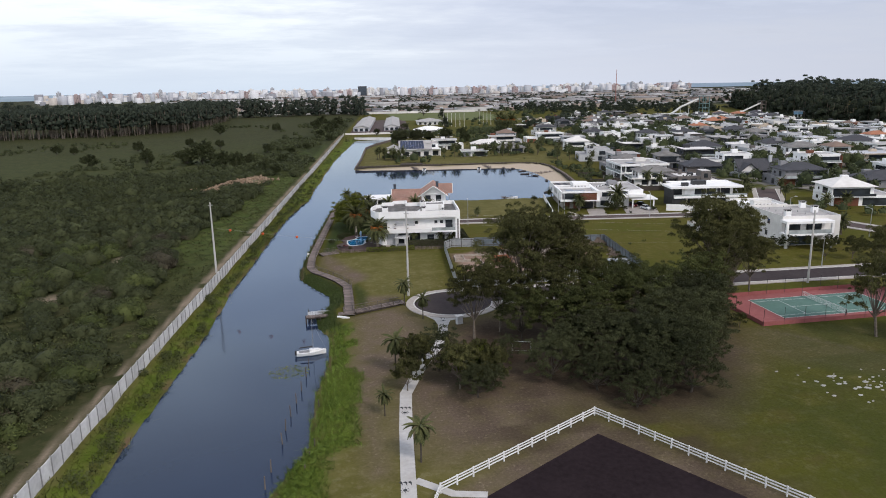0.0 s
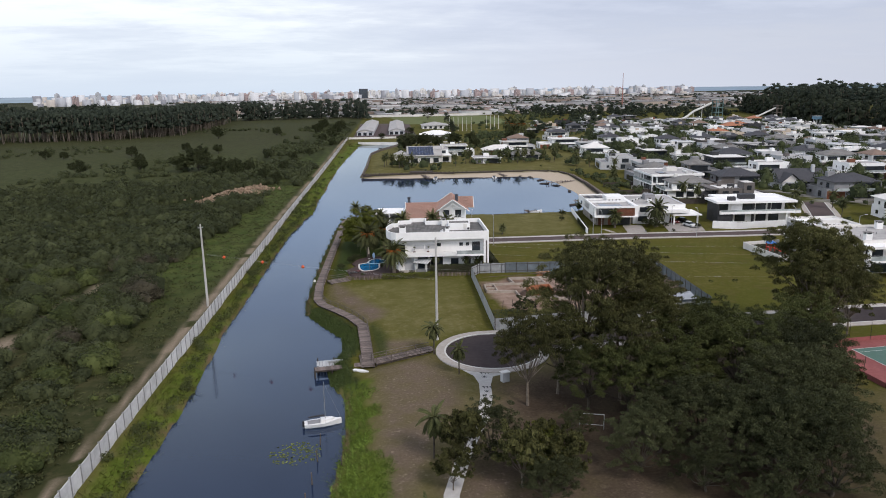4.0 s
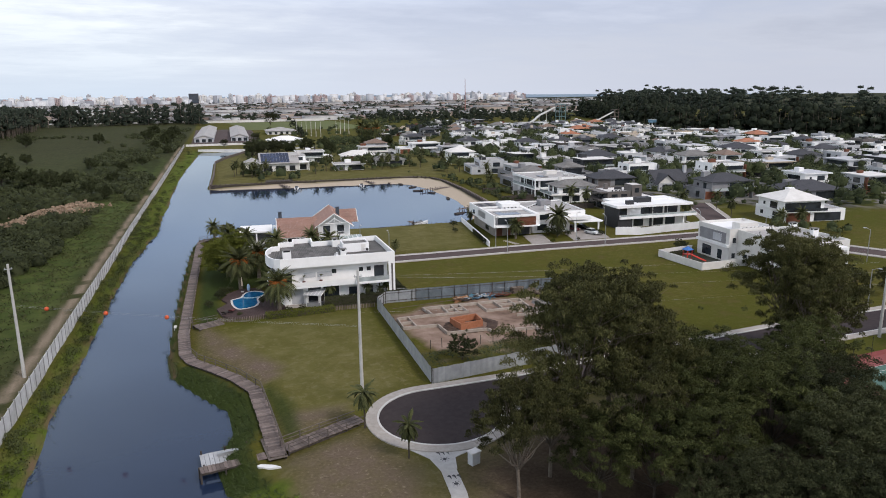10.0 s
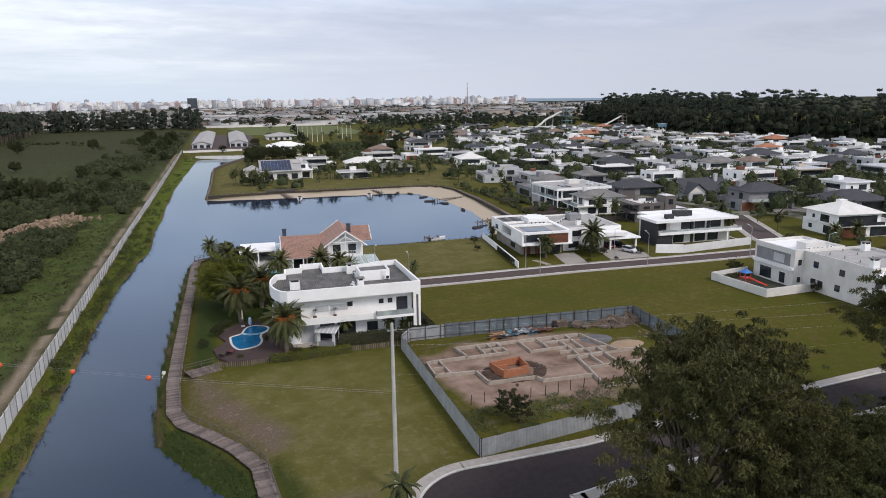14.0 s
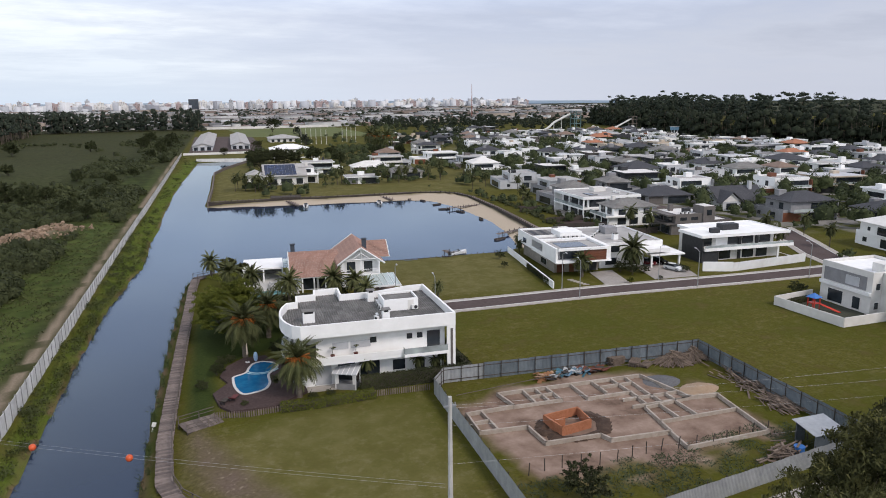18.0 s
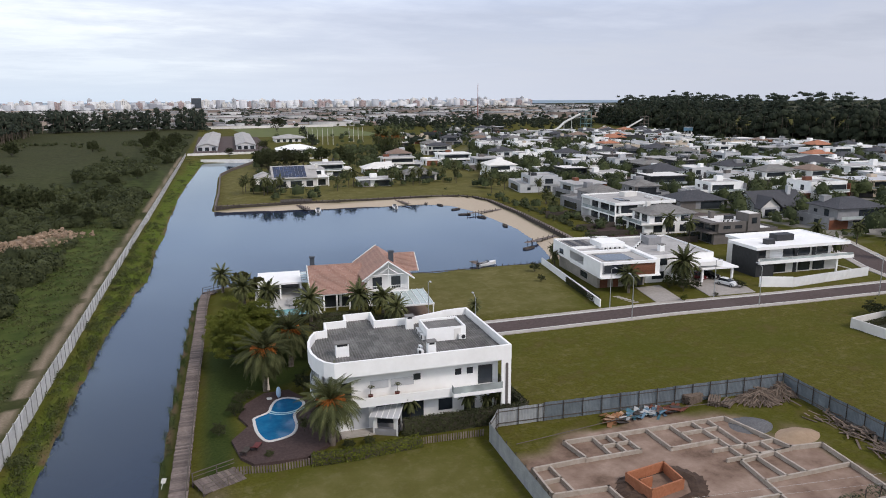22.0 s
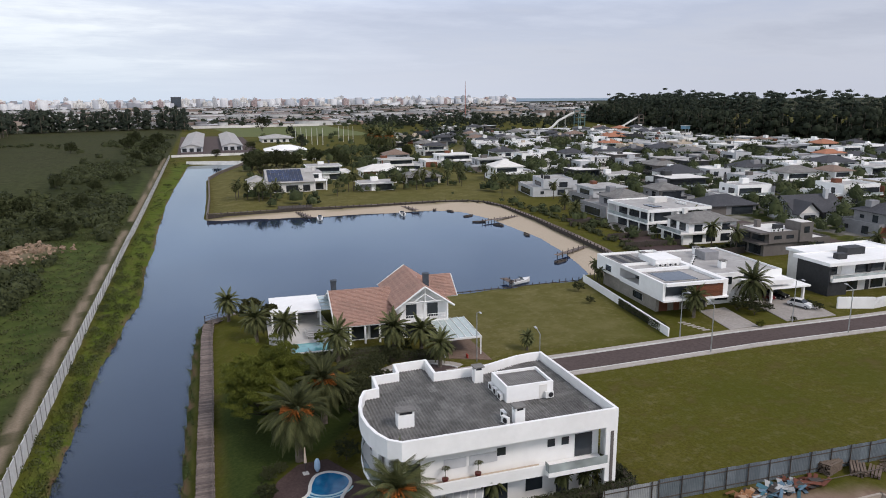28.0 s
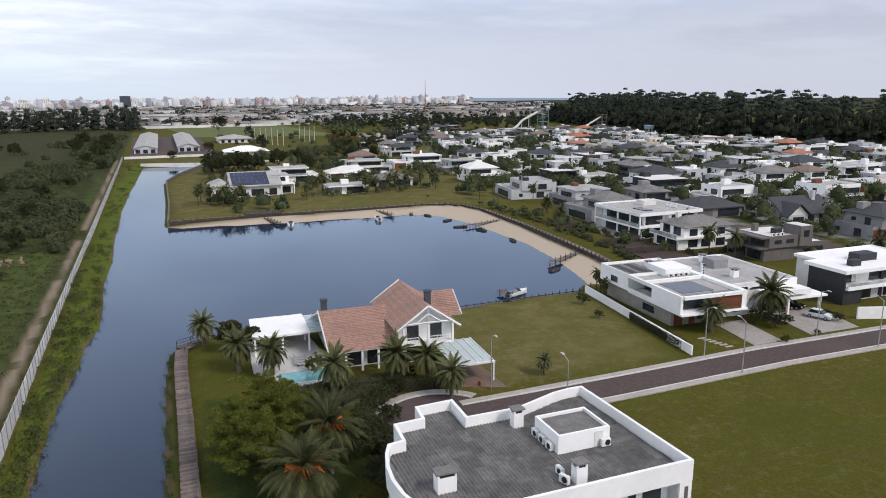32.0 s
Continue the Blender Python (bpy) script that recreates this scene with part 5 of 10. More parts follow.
def lumber_heap(x, y, L, n, spread, seed, yaw, label, height=1.0, name="lumber_pile"):
    rnd = random.Random(seed)
    bm = bmesh.new()
    for i in range(n):
        l_, w_, t_ = L * rnd.uniform(0.5, 1.0), rnd.uniform(0.05, 0.12), rnd.uniform(0.02, 0.05)
        mt = pose(rnd.gauss(0, spread), rnd.gauss(0, spread * 0.45), 0.08 + rnd.random() ** 1.5 * height, 0, rnd.uniform(-9, 9), rnd.gauss(0, 26))
        vs = [bm.verts.new(mt @ Vector(p)) for p in ((-l_, -w_, -t_), (l_, -w_, -t_), (l_, w_, -t_), (-l_, w_, -t_), (-l_, -w_, t_), (l_, -w_, t_), (l_, w_, t_), (-l_, w_, t_))]
        for f in ((3, 2, 1, 0), (4, 5, 6, 7), (0, 1, 5, 4), (1, 2, 6, 5), (2, 3, 7, 6), (3, 0, 4, 7)):
            bm.faces.new([vs[k] for k in f])
    single(name, bm, LUMBER, label, "lumber", pose(x, y, 0.02, 0, 0, yaw), "timber heaps on the building site", "stuff")


def board_stack(x, y, yaw, L, w, rows, seed):
    """Boards in neat layers, every layer a little askew."""
    rnd = random.Random(seed)
    st = thing("lumber_stack", "neat stack of weathered grey-brown boards beside the sheet fence", "lumber", pose(x, y, 0.02, 0, 0, yaw), "timber stacks on the building site")
    bm = bmesh.new()
    box(bm, -L / 2, -0.11, -0.045, L / 2, 0.11, 0.045)
    me = mesh_of("board", bm, LUMBER)
    n = int(w / 0.27)
    for k in range(rows):
        for i in range(n):
            piece("board", me, st, pose(rnd.uniform(-0.12, 0.12), -w / 2 + 0.13 + i * w / n, 0.05 + k * 0.15, 0, 0, rnd.uniform(-1.5, 1.5)) @ Matrix.Diagonal((rnd.uniform(0.88, 1.05), 1, 1, 1)))


board_stack(64.9, 162.0, 8, 2.6, 1.7, 8, 1)
board_stack(67.3, 160.4, 40, 2.4, 1.5, 5, 2)
board_stack(68.6, 159.4, 28, 2.4, 1.3, 3, 3)


def pole_heap(x, y, r, h, n, seed, label):
    """Poles and boards leaning up a rounded heap."""
    rnd = random.Random(seed)
    bm = bmesh.new()
    for i in range(n):
        a = rnd.uniform(0, 2 * math.pi)
        q = rnd.random() ** 0.6
        c = Vector((q * r * math.cos(a), 0.6 * q * r * math.sin(a), 0))
        z = h * (1 - q) * rnd.uniform(0.35, 1.0) + 0.12
        L, w_ = rnd.uniform(0.9, 2.1), rnd.uniform(0.03, 0.09)
        out = Vector((math.cos(a + rnd.gauss(0, 0.5)), 0.6 * math.sin(a + rnd.gauss(0, 0.5)), 0)).normalized()
        tilt = 0.42 * h / r * 2 * rnd.uniform(0.2, 1.1)
        p0, p1 = c - out * L * 0.5 + Vector((0, 0, z + tilt * L * 0.5)), c + out * L * 0.5 + Vector((0, 0, max(0.06, z - tilt * L * 0.5)))
        tube(bm, p0, p1, w_, w_ * rnd.uniform(0.7, 1.0), 4)
    single("lumber_pile", bm, LUMBER, label, "lumber", pose(x, y, 0.02, 0, 0, -8), "timber heaps on the building site", "stuff")


pole_heap(73.0, 158.6, 3.0, 2.0, 330, 3, "tall cone-shaped heap of weathered poles and boards")
pole_heap(76.6, 158.4, 2.3, 2.1, 260, 4, "loose heap of weathered timber poles at the fence corner")
lumber_heap(76.2, 148.0, 1.0, 90, 2.6, 5, 82, "scattered weathered boards along the dark fence", 0.7)
lumber_heap(75.2, 141.4, 1.0, 170, 1.7, 6, 82, "scattered weathered boards along the dark fence", 0.6)
lumber_heap(64.6, 131.6, 1.1, 110, 1.3, 7, 10, "small heap of weathered boards beside the site shed", 0.9)
rnd = random.Random(9)
debris = thing("debris_heap", "long low heap of blue, white and rust-coloured sheets and boards", "debris", pose(56.8, 161.3, 0.02, 0, 0, -5))
for nm, c, x0, x1, n in (("panel", (0.30, 0.14, 0.06), -5.6, -3.2, 16), ("panel", (0.42, 0.27, 0.17), -5.4, -2.6, 12), ("sheet", (0.06, 0.17, 0.22), -3.2, 2.6, 26), ("sheet", (0.50, 0.52, 0.53), -3.4, 2.8, 22), ("sheet", (0.13, 0.22, 0.30), -2.0, 3.4, 16), ("board", (0.17, 0.055, 0.032), 1.6, 5.4, 22), ("board", (0.06, 0.05, 0.045), -4.0, 5.0, 20)):
    mt_ = surf("debris_" + nm, tuple(v * 0.75 for v in c), c, 3.0, 0.6, 0.7, relief=0.01, island=0.35)
    bm = bmesh.new()
    for i in range(n):
        mt = pose(rnd.uniform(x0, x1), rnd.gauss(0, 0.45), 0.1 + rnd.random() * 0.45, rnd.uniform(-14, 14), rnd.uniform(-14, 14), rnd.gauss(20, 30))
        q, w_ = rnd.uniform(0.35, 1.0), rnd.uniform(0.12, 0.32)
        slab(bm, [mt @ Vector(p) for p in ((-q, -w_, 0), (q, -w_, 0), (q, w_, 0.05), (-q, w_, 0.02))], 0.04)
    tagged(part(nm, bm, mt_, debris), kind="stuff")

def mound(x, y, rx, ry, h, mat_, label, name="sand_heap"):
    bm = bmesh.new()
    rings = []
    for k in range(7):
        f = k / 6
        rings.append([bm.verts.new((rx * (1 - f) * math.cos(a) * (1 + 0.15 * noise.noise((3 * math.cos(a), 3 * math.sin(a), f * 3))), ry * (1 - f) * math.sin(a) * (1 + 0.15 * noise.noise((3 * math.sin(a), 3 * math.cos(a), f))), h * math.sin(f * math.pi / 2) ** 1.3)) for a in [i * 2 * math.pi / 22 for i in range(22)]])
    for r0, r1 in zip(rings, rings[1:]):
        for i in range(22):
            bm.faces.new((r0[i], r0[(i + 1) % 22], r1[(i + 1) % 22], r1[i]))
    single(name, bm, mat_, label, "heap", pose(x, y, 0.0), kind="stuff", smooth=True)


mound(69.5, 149.6, 3.0, 1.9, 0.55, surf("ochre_sand", (0.27, 0.19, 0.125), (0.36, 0.265, 0.18), 2, 0.5, 0.95, relief=0.03), "heap of ochre building sand on the site")
mound(66.6, 153.8, 2.8, 2.2, 0.45, surf("dark_gravel", (0.08, 0.08, 0.085), (0.15, 0.15, 0.155), 4, 0.5, 0.95, relief=0.05), "low heap of dark grey crushed gravel", "gravel_heap")
shed = thing("site_shed", "low grey sheet-metal builders' shed with sloping roof", "shed", pose(70.2, 131.9, 0, 0, 0, -6) @ Matrix.Diagonal((0.6, 0.62, 1, 1)))
for x0, y0, x1, y1, h_ in ((-3.2, -2.2, 3.2, -2.1, 2.2), (-3.2, 2.1, -1.0, 2.2, 2.5), (3.1, -2.1, 3.2, 2.1, 2.4)):
    bm = bmesh.new()
    box(bm, x0, y0, 0, x1, y1, h_)
    part("wall", bm, BLUEGREY, shed)
bm = bmesh.new()
slab(bm, [(-3.8, -2.8, 2.2), (3.8, -2.8, 2.2), (3.8, 2.8, 2.75), (-3.8, 2.8, 2.75)], 0.06)
part("roof", bm, CORRUG, shed)
for x in (-3.1, 0, 3.1):
    bm = bmesh.new()
    box(bm, x - 0.05, 2.3, 0, x + 0.05, 2.4, 2.6)
    part("post", bm, TIMBERD, shed)
bm = bmesh.new()
tube(bm, (0, 0, 0), (0, 0, 0.9), 0.5, 0.6, 12)
single("water_tank", bm, BLUEP, "blue plastic water barrel beside the site shed", "barrel", pose(66.6, 131.4, 0))
bm = bmesh.new()
box(bm, -0.04, -0.04, -0.2, 0.04, 0.04, 1.5)
stake_me = mesh_of("stake", bm, TIMBERD)
for k in range(16):
    s = new("stake", stake_me)
    s.matrix_basis = pose(36.8 + k * 2.05, 140.0 - k * 0.25 + 0.4 * math.sin(k), 0, random.uniform(-4, 4), random.uniform(-4, 4), 0)
    tagged(s, "thin dark wooden stake round the building site", "stake", "stakes of the building site")
bm = bmesh.new()
for a, c in (((38, 160.6), (57, 161.0)), ((57, 161.0), (70, 159))):
    q = Vector(c) - Vector(a)
    tube(bm, (a[0], a[1], 0.55), (c[0], c[1], 0.55), 0.05, n=5)
single("profile_board", bm, TIMBER, "long timber setting-out board along the foundation", "board")


# ---- white curved house ----
def ring_wall(bm, poly, t, z0, z1):
    """A wall of thickness t that runs round a plan polygon, inside its outline."""
    n = len(poly)
    area = sum(a[0] * c[1] - c[0] * a[1] for a, c in zip(poly, poly[1:] + poly[:1]))
    s = 1 if area > 0 else -1
    inner = []
    for i in range(n):
        p, a, c = Vector(poly[i]), Vector(poly[i - 1]), Vector(poly[(i + 1) % n])
        d0, d1 = (p - a).normalized(), (c - p).normalized()
        n0, n1 = Vector((-d0.y, d0.x)) * s, Vector((-d1.y, d1.x)) * s
        b_ = (n0 + n1)
        b_ = b_ / max(b_.length_squared / 2, 0.4)
        inner.append(p + b_ * t)
    ring(bm, poly, [tuple(p) for p in inner], z0, z1)
    return [tuple(p) for p in inner]


wh = thing("house", "white two-storey house with curved end and grey corrugated roof", "house", pose(41.3, 167.8, 0, 0, 0, -7.6))
CURVE = [(-22.6, 12.0), (-23.3, 10.4), (-23.8, 8.4), (-24.0, 6.3), (-23.85, 4.2), (-23.4, 2.4), (-22.7, 0.9), (-21.6, 0.0)]
BACK = [(-0.45, 16.3), (-2.2, 16.3), (-4.0, 16.0), (-6.0, 15.3), (-8.0, 14.6), (-9.6, 14.3), (-14.1, 14.3), (-14.0, 18.3), (-18.0, 18.1), (-18.2, 15.6), (-21.0, 15.4), (-21.2, 12.2)]
OUT = [(0.0, 0.0)] + BACK + CURVE
bm = bmesh.new()
ring_wall(bm, OUT, 0.3, 7.75, 9.6)
part("parapet", bm, WHITE, wh, "tall white curved parapet")
bm = bmesh.new()
prism(bm, [(x * 0.985 - 0.15, 0.25 + y * 0.97) for x, y in OUT], 7.6, 8.35)
part("soffit", bm, WHITE, wh)
bm = bmesh.new()
prism(bm, [(x * 0.975 - 0.28, 0.32 + y * 0.955) for x, y in OUT], 8.36, 8.49)
part("roof_slab", bm, ROOFGREY, wh)
upper = [(-1.2, 1.5), (-0.75, 16.0)] + [(x, y - 0.3) for x, y in BACK[1:]] + [(-22.0, 11.5), (-22.6, 8.5), (-22.7, 6.0), (-22.3, 3.6), (-21.4, 2.0), (-20.8, 1.5)]
bm = bmesh.new()
prism(bm, upper, 4.2, 7.6)
part("upper_floor_wall", bm, WHITE, wh)
lower = [(x * 0.99, max(y, 2.0)) for x, y in upper]
bm = bmesh.new()
prism(bm, lower, -0.2, 4.2)
part("ground_floor_wall", bm, WHITE, wh)
band = [(-1.3, 0.15), (-1.3, 1.6), (-20.6, 1.6), (-22.2, 3.8), (-22.6, 6.0), (-22.5, 8.5), (-21.9, 11.6), (-22.7, 12.0)] + [(x + 0.1, y + 0.02) for x, y in CURVE[1:-1]] + [(-21.5, 0.15)]
bm = bmesh.new()
prism(bm, band, 3.75, 4.25)
part("balcony_slab", bm, WHITE, wh)
bm = bmesh.new()
box(bm, -21.5, 0.1, 4.25, -7.6, 0.32, 4.85)
part("balcony_fascia", bm, WHITE, wh)
bm = bmesh.new()
box(bm, -20.8, 0.33, 4.25, -7.7, 1.45, 4.32)
part("balcony_ledge", bm, BEIGE, wh, "worn beige ledge")
bm = bmesh.new()
box(bm, -7.6, -0.55, 3.85, -1.25, 1.45, 4.3)
part("balcony", bm, WHITE, wh)
for x0, y0, x1, y1 in ((-7.55, -0.52, -1.3, -0.47), (-7.55, -0.47, -7.5, 0.3)):
    bm = bmesh.new()
    box(bm, x0, y0, 4.3, x1, y1, 5.15)
    part("balustrade", bm, GLASS_L, wh, "pale glass balustrade")
for i in range(len(CURVE) - 2):
    (x0, y0), (x1, y1) = CURVE[i], CURVE[i + 1]
    bm = bmesh.new()
    prism(bm, [(x0 + 0.14, y0), (x1 + 0.14, y1), (x1 + 0.2, y1), (x0 + 0.2, y0)], 4.25, 5.3)
    part("balustrade", bm, GLASS_L, wh, "curved glass balustrade")
bm = bmesh.new()
box(bm, -1.25, 0.02, -0.2, -0.02, 0.3, 7.75)
box(bm, -0.32, 0.3, -0.2, -0.02, 2.6, 7.75)
part("corner_pier", bm, WHITE, wh)
bm = bmesh.new()
box(bm, -0.02, 0.9, 0.8, 0.02, 1.7, 6.6)
part("stone_slit", bm, MGREY, wh, "narrow grey stone inlay")
bm = bmesh.new()
box(bm, -0.75, -0.03, 0.6, -0.42, 0.03, 7.3)
part("stone_slit", bm, TAUPE, wh, "narrow brown stone inlay")
for x, z, w_, h_, y_ in ((-20.2, 4.5, 1.3, 2.0, 1.5), (-16.2, 5.4, 2.2, 1.0, 1.5), (-13.4, 5.4, 2.8, 1.0, 1.5), (-11.6, 5.9, 0.9, 0.8, 1.5), (-6.4, 5.9, 0.8, 0.8, 1.5), (-4.9, 5.9, 0.8, 0.8, 1.5), (-2.9, 4.4, 1.9, 2.4, 1.5),
                         (-15.4, 0.2, 2.4, 3.1, 2.0), (-12.2, 0.2, 3.0, 3.1, 2.0), (-7.9, 1.3, 1.8, 1.5, 2.0), (-4.8, 0.2, 1.4, 2.4, 2.0), (-2.4, 0.9, 1.2, 1.6, 2.0), (-18.6, 0.3, 2.2, 2.9, 2.0)):
    window(wh, x, y_, z, w_, h_, 0, pane=GLASS if w_ != 2.8 and w_ != 2.2 else LGREY, frame=PLASTICW, mull=0 if w_ < 1.5 else (3 if w_ == 3.0 else 1))
for x, z in ((-22.35, 4.5), (-22.35, 0.3)):
    window(wh, x - 0.1, 8.0, z, 2.4, 2.4, -86, pane=GLASS_B)
    window(wh, x - 0.2, 4.9, z, 2.4, 2.4, -95, pane=GLASS_B)
window(wh, -0.72, 8, 5.0, 1.8, 1.4, 88)
window(wh, -0.72, 12, 5.0, 1.8, 1.4, 88)
bm = bmesh.new()
box(bm, -21, 0.4, -0.2, -1.0, 2.0, 0.18)
part("terrace", bm, PAVE, wh)
# corrugated roof sheets, column by column
WAVE = 3
bm = bmesh.new()
for j in range(WAVE):
    for k in range(4):
        x0, x1 = (j + k / 4) / WAVE, (j + (k + 1) / 4) / WAVE
        z0, z1 = 0.06 * math.sin(2 * math.pi * k / 4), 0.06 * math.sin(2 * math.pi * (k + 1) / 4)
        face(bm, (x0, 0, z0), (x1, 0, z1), (x1, 1, z1 + 0.05), (x0, 1, z0 + 0.05))
ROOFSHEET = surf("weathered_fibre_cement_sheet", (0.125, 0.12, 0.115), (0.225, 0.22, 0.21), 1.6, 0.35, 0.92, relief=0.01, vary=0.35, stain=(0.085, 0.082, 0.078))
sheet_me = mesh_of("roof_sheet", bm, ROOFSHEET)


def span(poly, x):
    cut = sorted(a[1] + (x - a[0]) * (c[1] - a[1]) / (c[0] - a[0]) for a, c in zip(poly, poly[1:] + poly[:1]) if (a[0] > x) != (c[0] > x))
    return (cut[0], cut[-1]) if cut else None


x = -23.6
while x < -0.6:
    lo, hi = span(OUT, x + 0.5 if x > -23 else x + 0.8)
    lo2, hi2 = span(OUT, max(x, -23.55)) or (lo, hi)
    lo3, hi3 = span(OUT, min(x + 1.0, -0.6)) or (lo, hi)
    lo, hi = max(lo, lo2, lo3) + 0.28, min(hi, hi2, hi3) - 0.28
    n = max(1, round((hi - lo) / 2.3))
    for k in range(n):
        w_ = min(1.0, -0.5 - x)
        piece("roof_sheet", sheet_me, wh, pose(x, lo + k * (hi - lo) / n, 8.56 + 0.004 * k) @ Matrix.Diagonal((w_, (hi - lo) / n + 0.12, 1, 1)))
    x += 1.0
sbox = thing("rooftop_stair_box", "white box on the flat roof with small corrugated cover", "roof box", pose(41.3, 167.8, 8.6, 0, 0, -7.6) @ pose(-6.4, 8.5, 0))
bm = bmesh.new()
ring_wall(bm, [(-2.6, -2.1), (2.6, -2.1), (2.6, 2.1), (-2.6, 2.1)], 0.22, 0, 1.75)
part("wall", bm, WHITE, sbox)
bm = bmesh.new()
row = [[bm.verts.new((-2.38 + j * 0.119, y, 1.45 + (0.06 if j % 2 else 0.0))) for j in range(41)] for y in (-1.88, 1.88)]
for j in range(40):
    bm.faces.new((row[0][j], row[0][j + 1], row[1][j + 1], row[1][j]))
part("roof", bm, ROOFGREY, sbox)
bm = bmesh.new()
box(bm, 1.0, -2.14, 0.1, 1.9, -2.09, 1.5)
part("hatch", bm, WHITE2, sbox)


def ac_unit(x, y, yaw, z=8.6, base=None, label="white air-conditioning unit on the roof"):
    a = thing("air_conditioner", label, "air conditioner", (base or pose(41.3, 167.8, 0, 0, 0, -7.6)) @ pose(x, y, z, 0, 0, yaw), "rooftop air conditioners")
    bm = bmesh.new()
    box(bm, -0.45, -0.17, 0.08, 0.45, 0.17, 0.75)
    part("casing", bm, PLASTICW, a)
    bm = bmesh.new()
    tube(bm, (0.12, -0.17, 0.42), (0.12, -0.2, 0.42), 0.27, n=14)
    part("fan_grille", bm, DARKMETAL, a)
    bm = bmesh.new()
    box(bm, -0.4, -0.14, 0, -0.3, 0.14, 0.08)
    box(bm, 0.3, -0.14, 0, 0.4, 0.14, 0.08)
    part("feet", bm, DARKMETAL, a)


for x, y, yaw in ((-9.3, 9.9, -90), (-9.3, 8.7, -90), (-9.3, 7.4, -90), (-4.4, 6.1, 0), (-10.9, 2.2, -70), (-10.6, 3.4, -90)):
    ac_unit(x, y, yaw, 8.66)


def chimney(x, y, w_, d_, h, z=8.6, base=None):
    c = thing("chimney", "square white chimney with grey slab cap", "chimney", (base or pose(41.3, 167.8, 0, 0, 0, -7.6)) @ pose(x, y, z), "white chimneys")
    bm = bmesh.new()
    box(bm, -w_ / 2, -d_ / 2, -0.3, w_ / 2, d_ / 2, h - 0.45)
    for sx in (-1, 1):
        for sy in (-1, 1):
            box(bm, sx * w_ / 2 - (0.16 if sx > 0 else 0), sy * d_ / 2 - (0.16 if sy > 0 else 0), h - 0.45, sx * w_ / 2 + (0.16 if sx < 0 else 0), sy * d_ / 2 + (0.16 if sy < 0 else 0), h - 0.12)
    part("body", bm, WHITE, c)
    bm = bmesh.new()
    box(bm, -w_ / 2 - 0.12, -d_ / 2 - 0.12, h - 0.12, w_ / 2 + 0.12, d_ / 2 + 0.12, h)
    part("cap", bm, ROOFGREY, c)
    bm = bmesh.new()
    box(bm, -w_ / 2 + 0.18, -d_ / 2 + 0.1, h - 0.45, w_ / 2 - 0.18, d_ / 2 - 0.1, h - 0.14)
    part("flue", bm, DARKMETAL, c)


chimney(-20.0, 5.0, 1.6, 1.0, 1.75)
chimney(-9.8, 12.6, 1.0, 0.85, 1.85)
chimney(-9.6, 2.1, 1.0, 0.85, 1.85)
for x in (-17.4, -14.2):
    p = thing("potted_plant", "small plant in a dark red pot on the balcony ledge", "potted plant", pose(41.3, 167.8, 0, 0, 0, -7.6) @ pose(x, 0.75, 4.32), "pots on the balcony")
    bm = bmesh.new()
    tube(bm, (0, 0, 0), (0, 0, 0.65), 0.2, 0.32, 12)
    part("pot", bm, plain("dark_red_glaze", (0.10, 0.02, 0.015), 0.3), p)
    bm = bmesh.new()
    tube(bm, (0, 0, 0.6), (0.03, 0, 1.5), 0.04, 0.02)
    for k in range(14):
        a = k * 2.4
        face(bm, (0.03, 0, 1.4), (0.03 + 0.3 * math.cos(a) - 0.06 * math.sin(a), 0.3 * math.sin(a) + 0.06 * math.cos(a), 1.75), (0.03 + 0.55 * math.cos(a), 0.55 * math.sin(a), 1.6), (0.03 + 0.3 * math.cos(a) + 0.06 * math.sin(a), 0.3 * math.sin(a) - 0.06 * math.cos(a), 1.72))
    part("foliage", bm, LEAF_PALM, p)

# pool garden of the white house
DECKM = surf("dark_wood_deck", (0.048, 0.031, 0.029), (0.082, 0.056, 0.053), 3, 0.4, 0.8, relief=0.006, spec=0.2)
bm = bmesh.new()
prism(bm, [(8.6, 175.4), (9.0, 171.0), (10.2, 168.8), (15.8, 168.0), (20.5, 171.0), (20.8, 176.5), (19.6, 182.0), (17.6, 187.2), (14.4, 187.4), (11.6, 184.9), (10.2, 181.4), (11.0, 178.4)], -0.3, 0.36)
single("pavement_pool_deck", bm, DECKM, "dark brown timber deck round the swimming pool", "deck", kind="structure")
m, nt, b, pos = start_mat("pool_water")
nt.links.new(ramp(nt, noise_at(nt, pos, 1.2, 3), ((0.3, (0.008, 0.095, 0.23)), (0.7, (0.015, 0.145, 0.29)))), b.inputs["Base Color"])
b.inputs["Roughness"].default_value = 0.06
bump(nt, b, noise_at(nt, pos, 3.0, 2), 0.2, 0.03)
POOLW = m
pool = thing("swimming_pool", "curved bright blue swimming pool with white coping", "pool", pose(14.6, 179.3, 0.36))


def blob(points, n=6):
    """A smooth closed outline through a few points."""
    out, k = [], len(points)
    for i in range(k):
        p0, p1, p2, p3 = (Vector(points[(i + d) % k]) for d in (-1, 0, 1, 2))
        for j in range(n):
            t = j / n
            q = 0.5 * ((2 * p1) + (p2 - p0) * t + (2 * p0 - 5 * p1 + 4 * p2 - p3) * t * t + (3 * p1 - p0 - 3 * p2 + p3) * t ** 3)
            out.append((q.x, q.y))
    return out


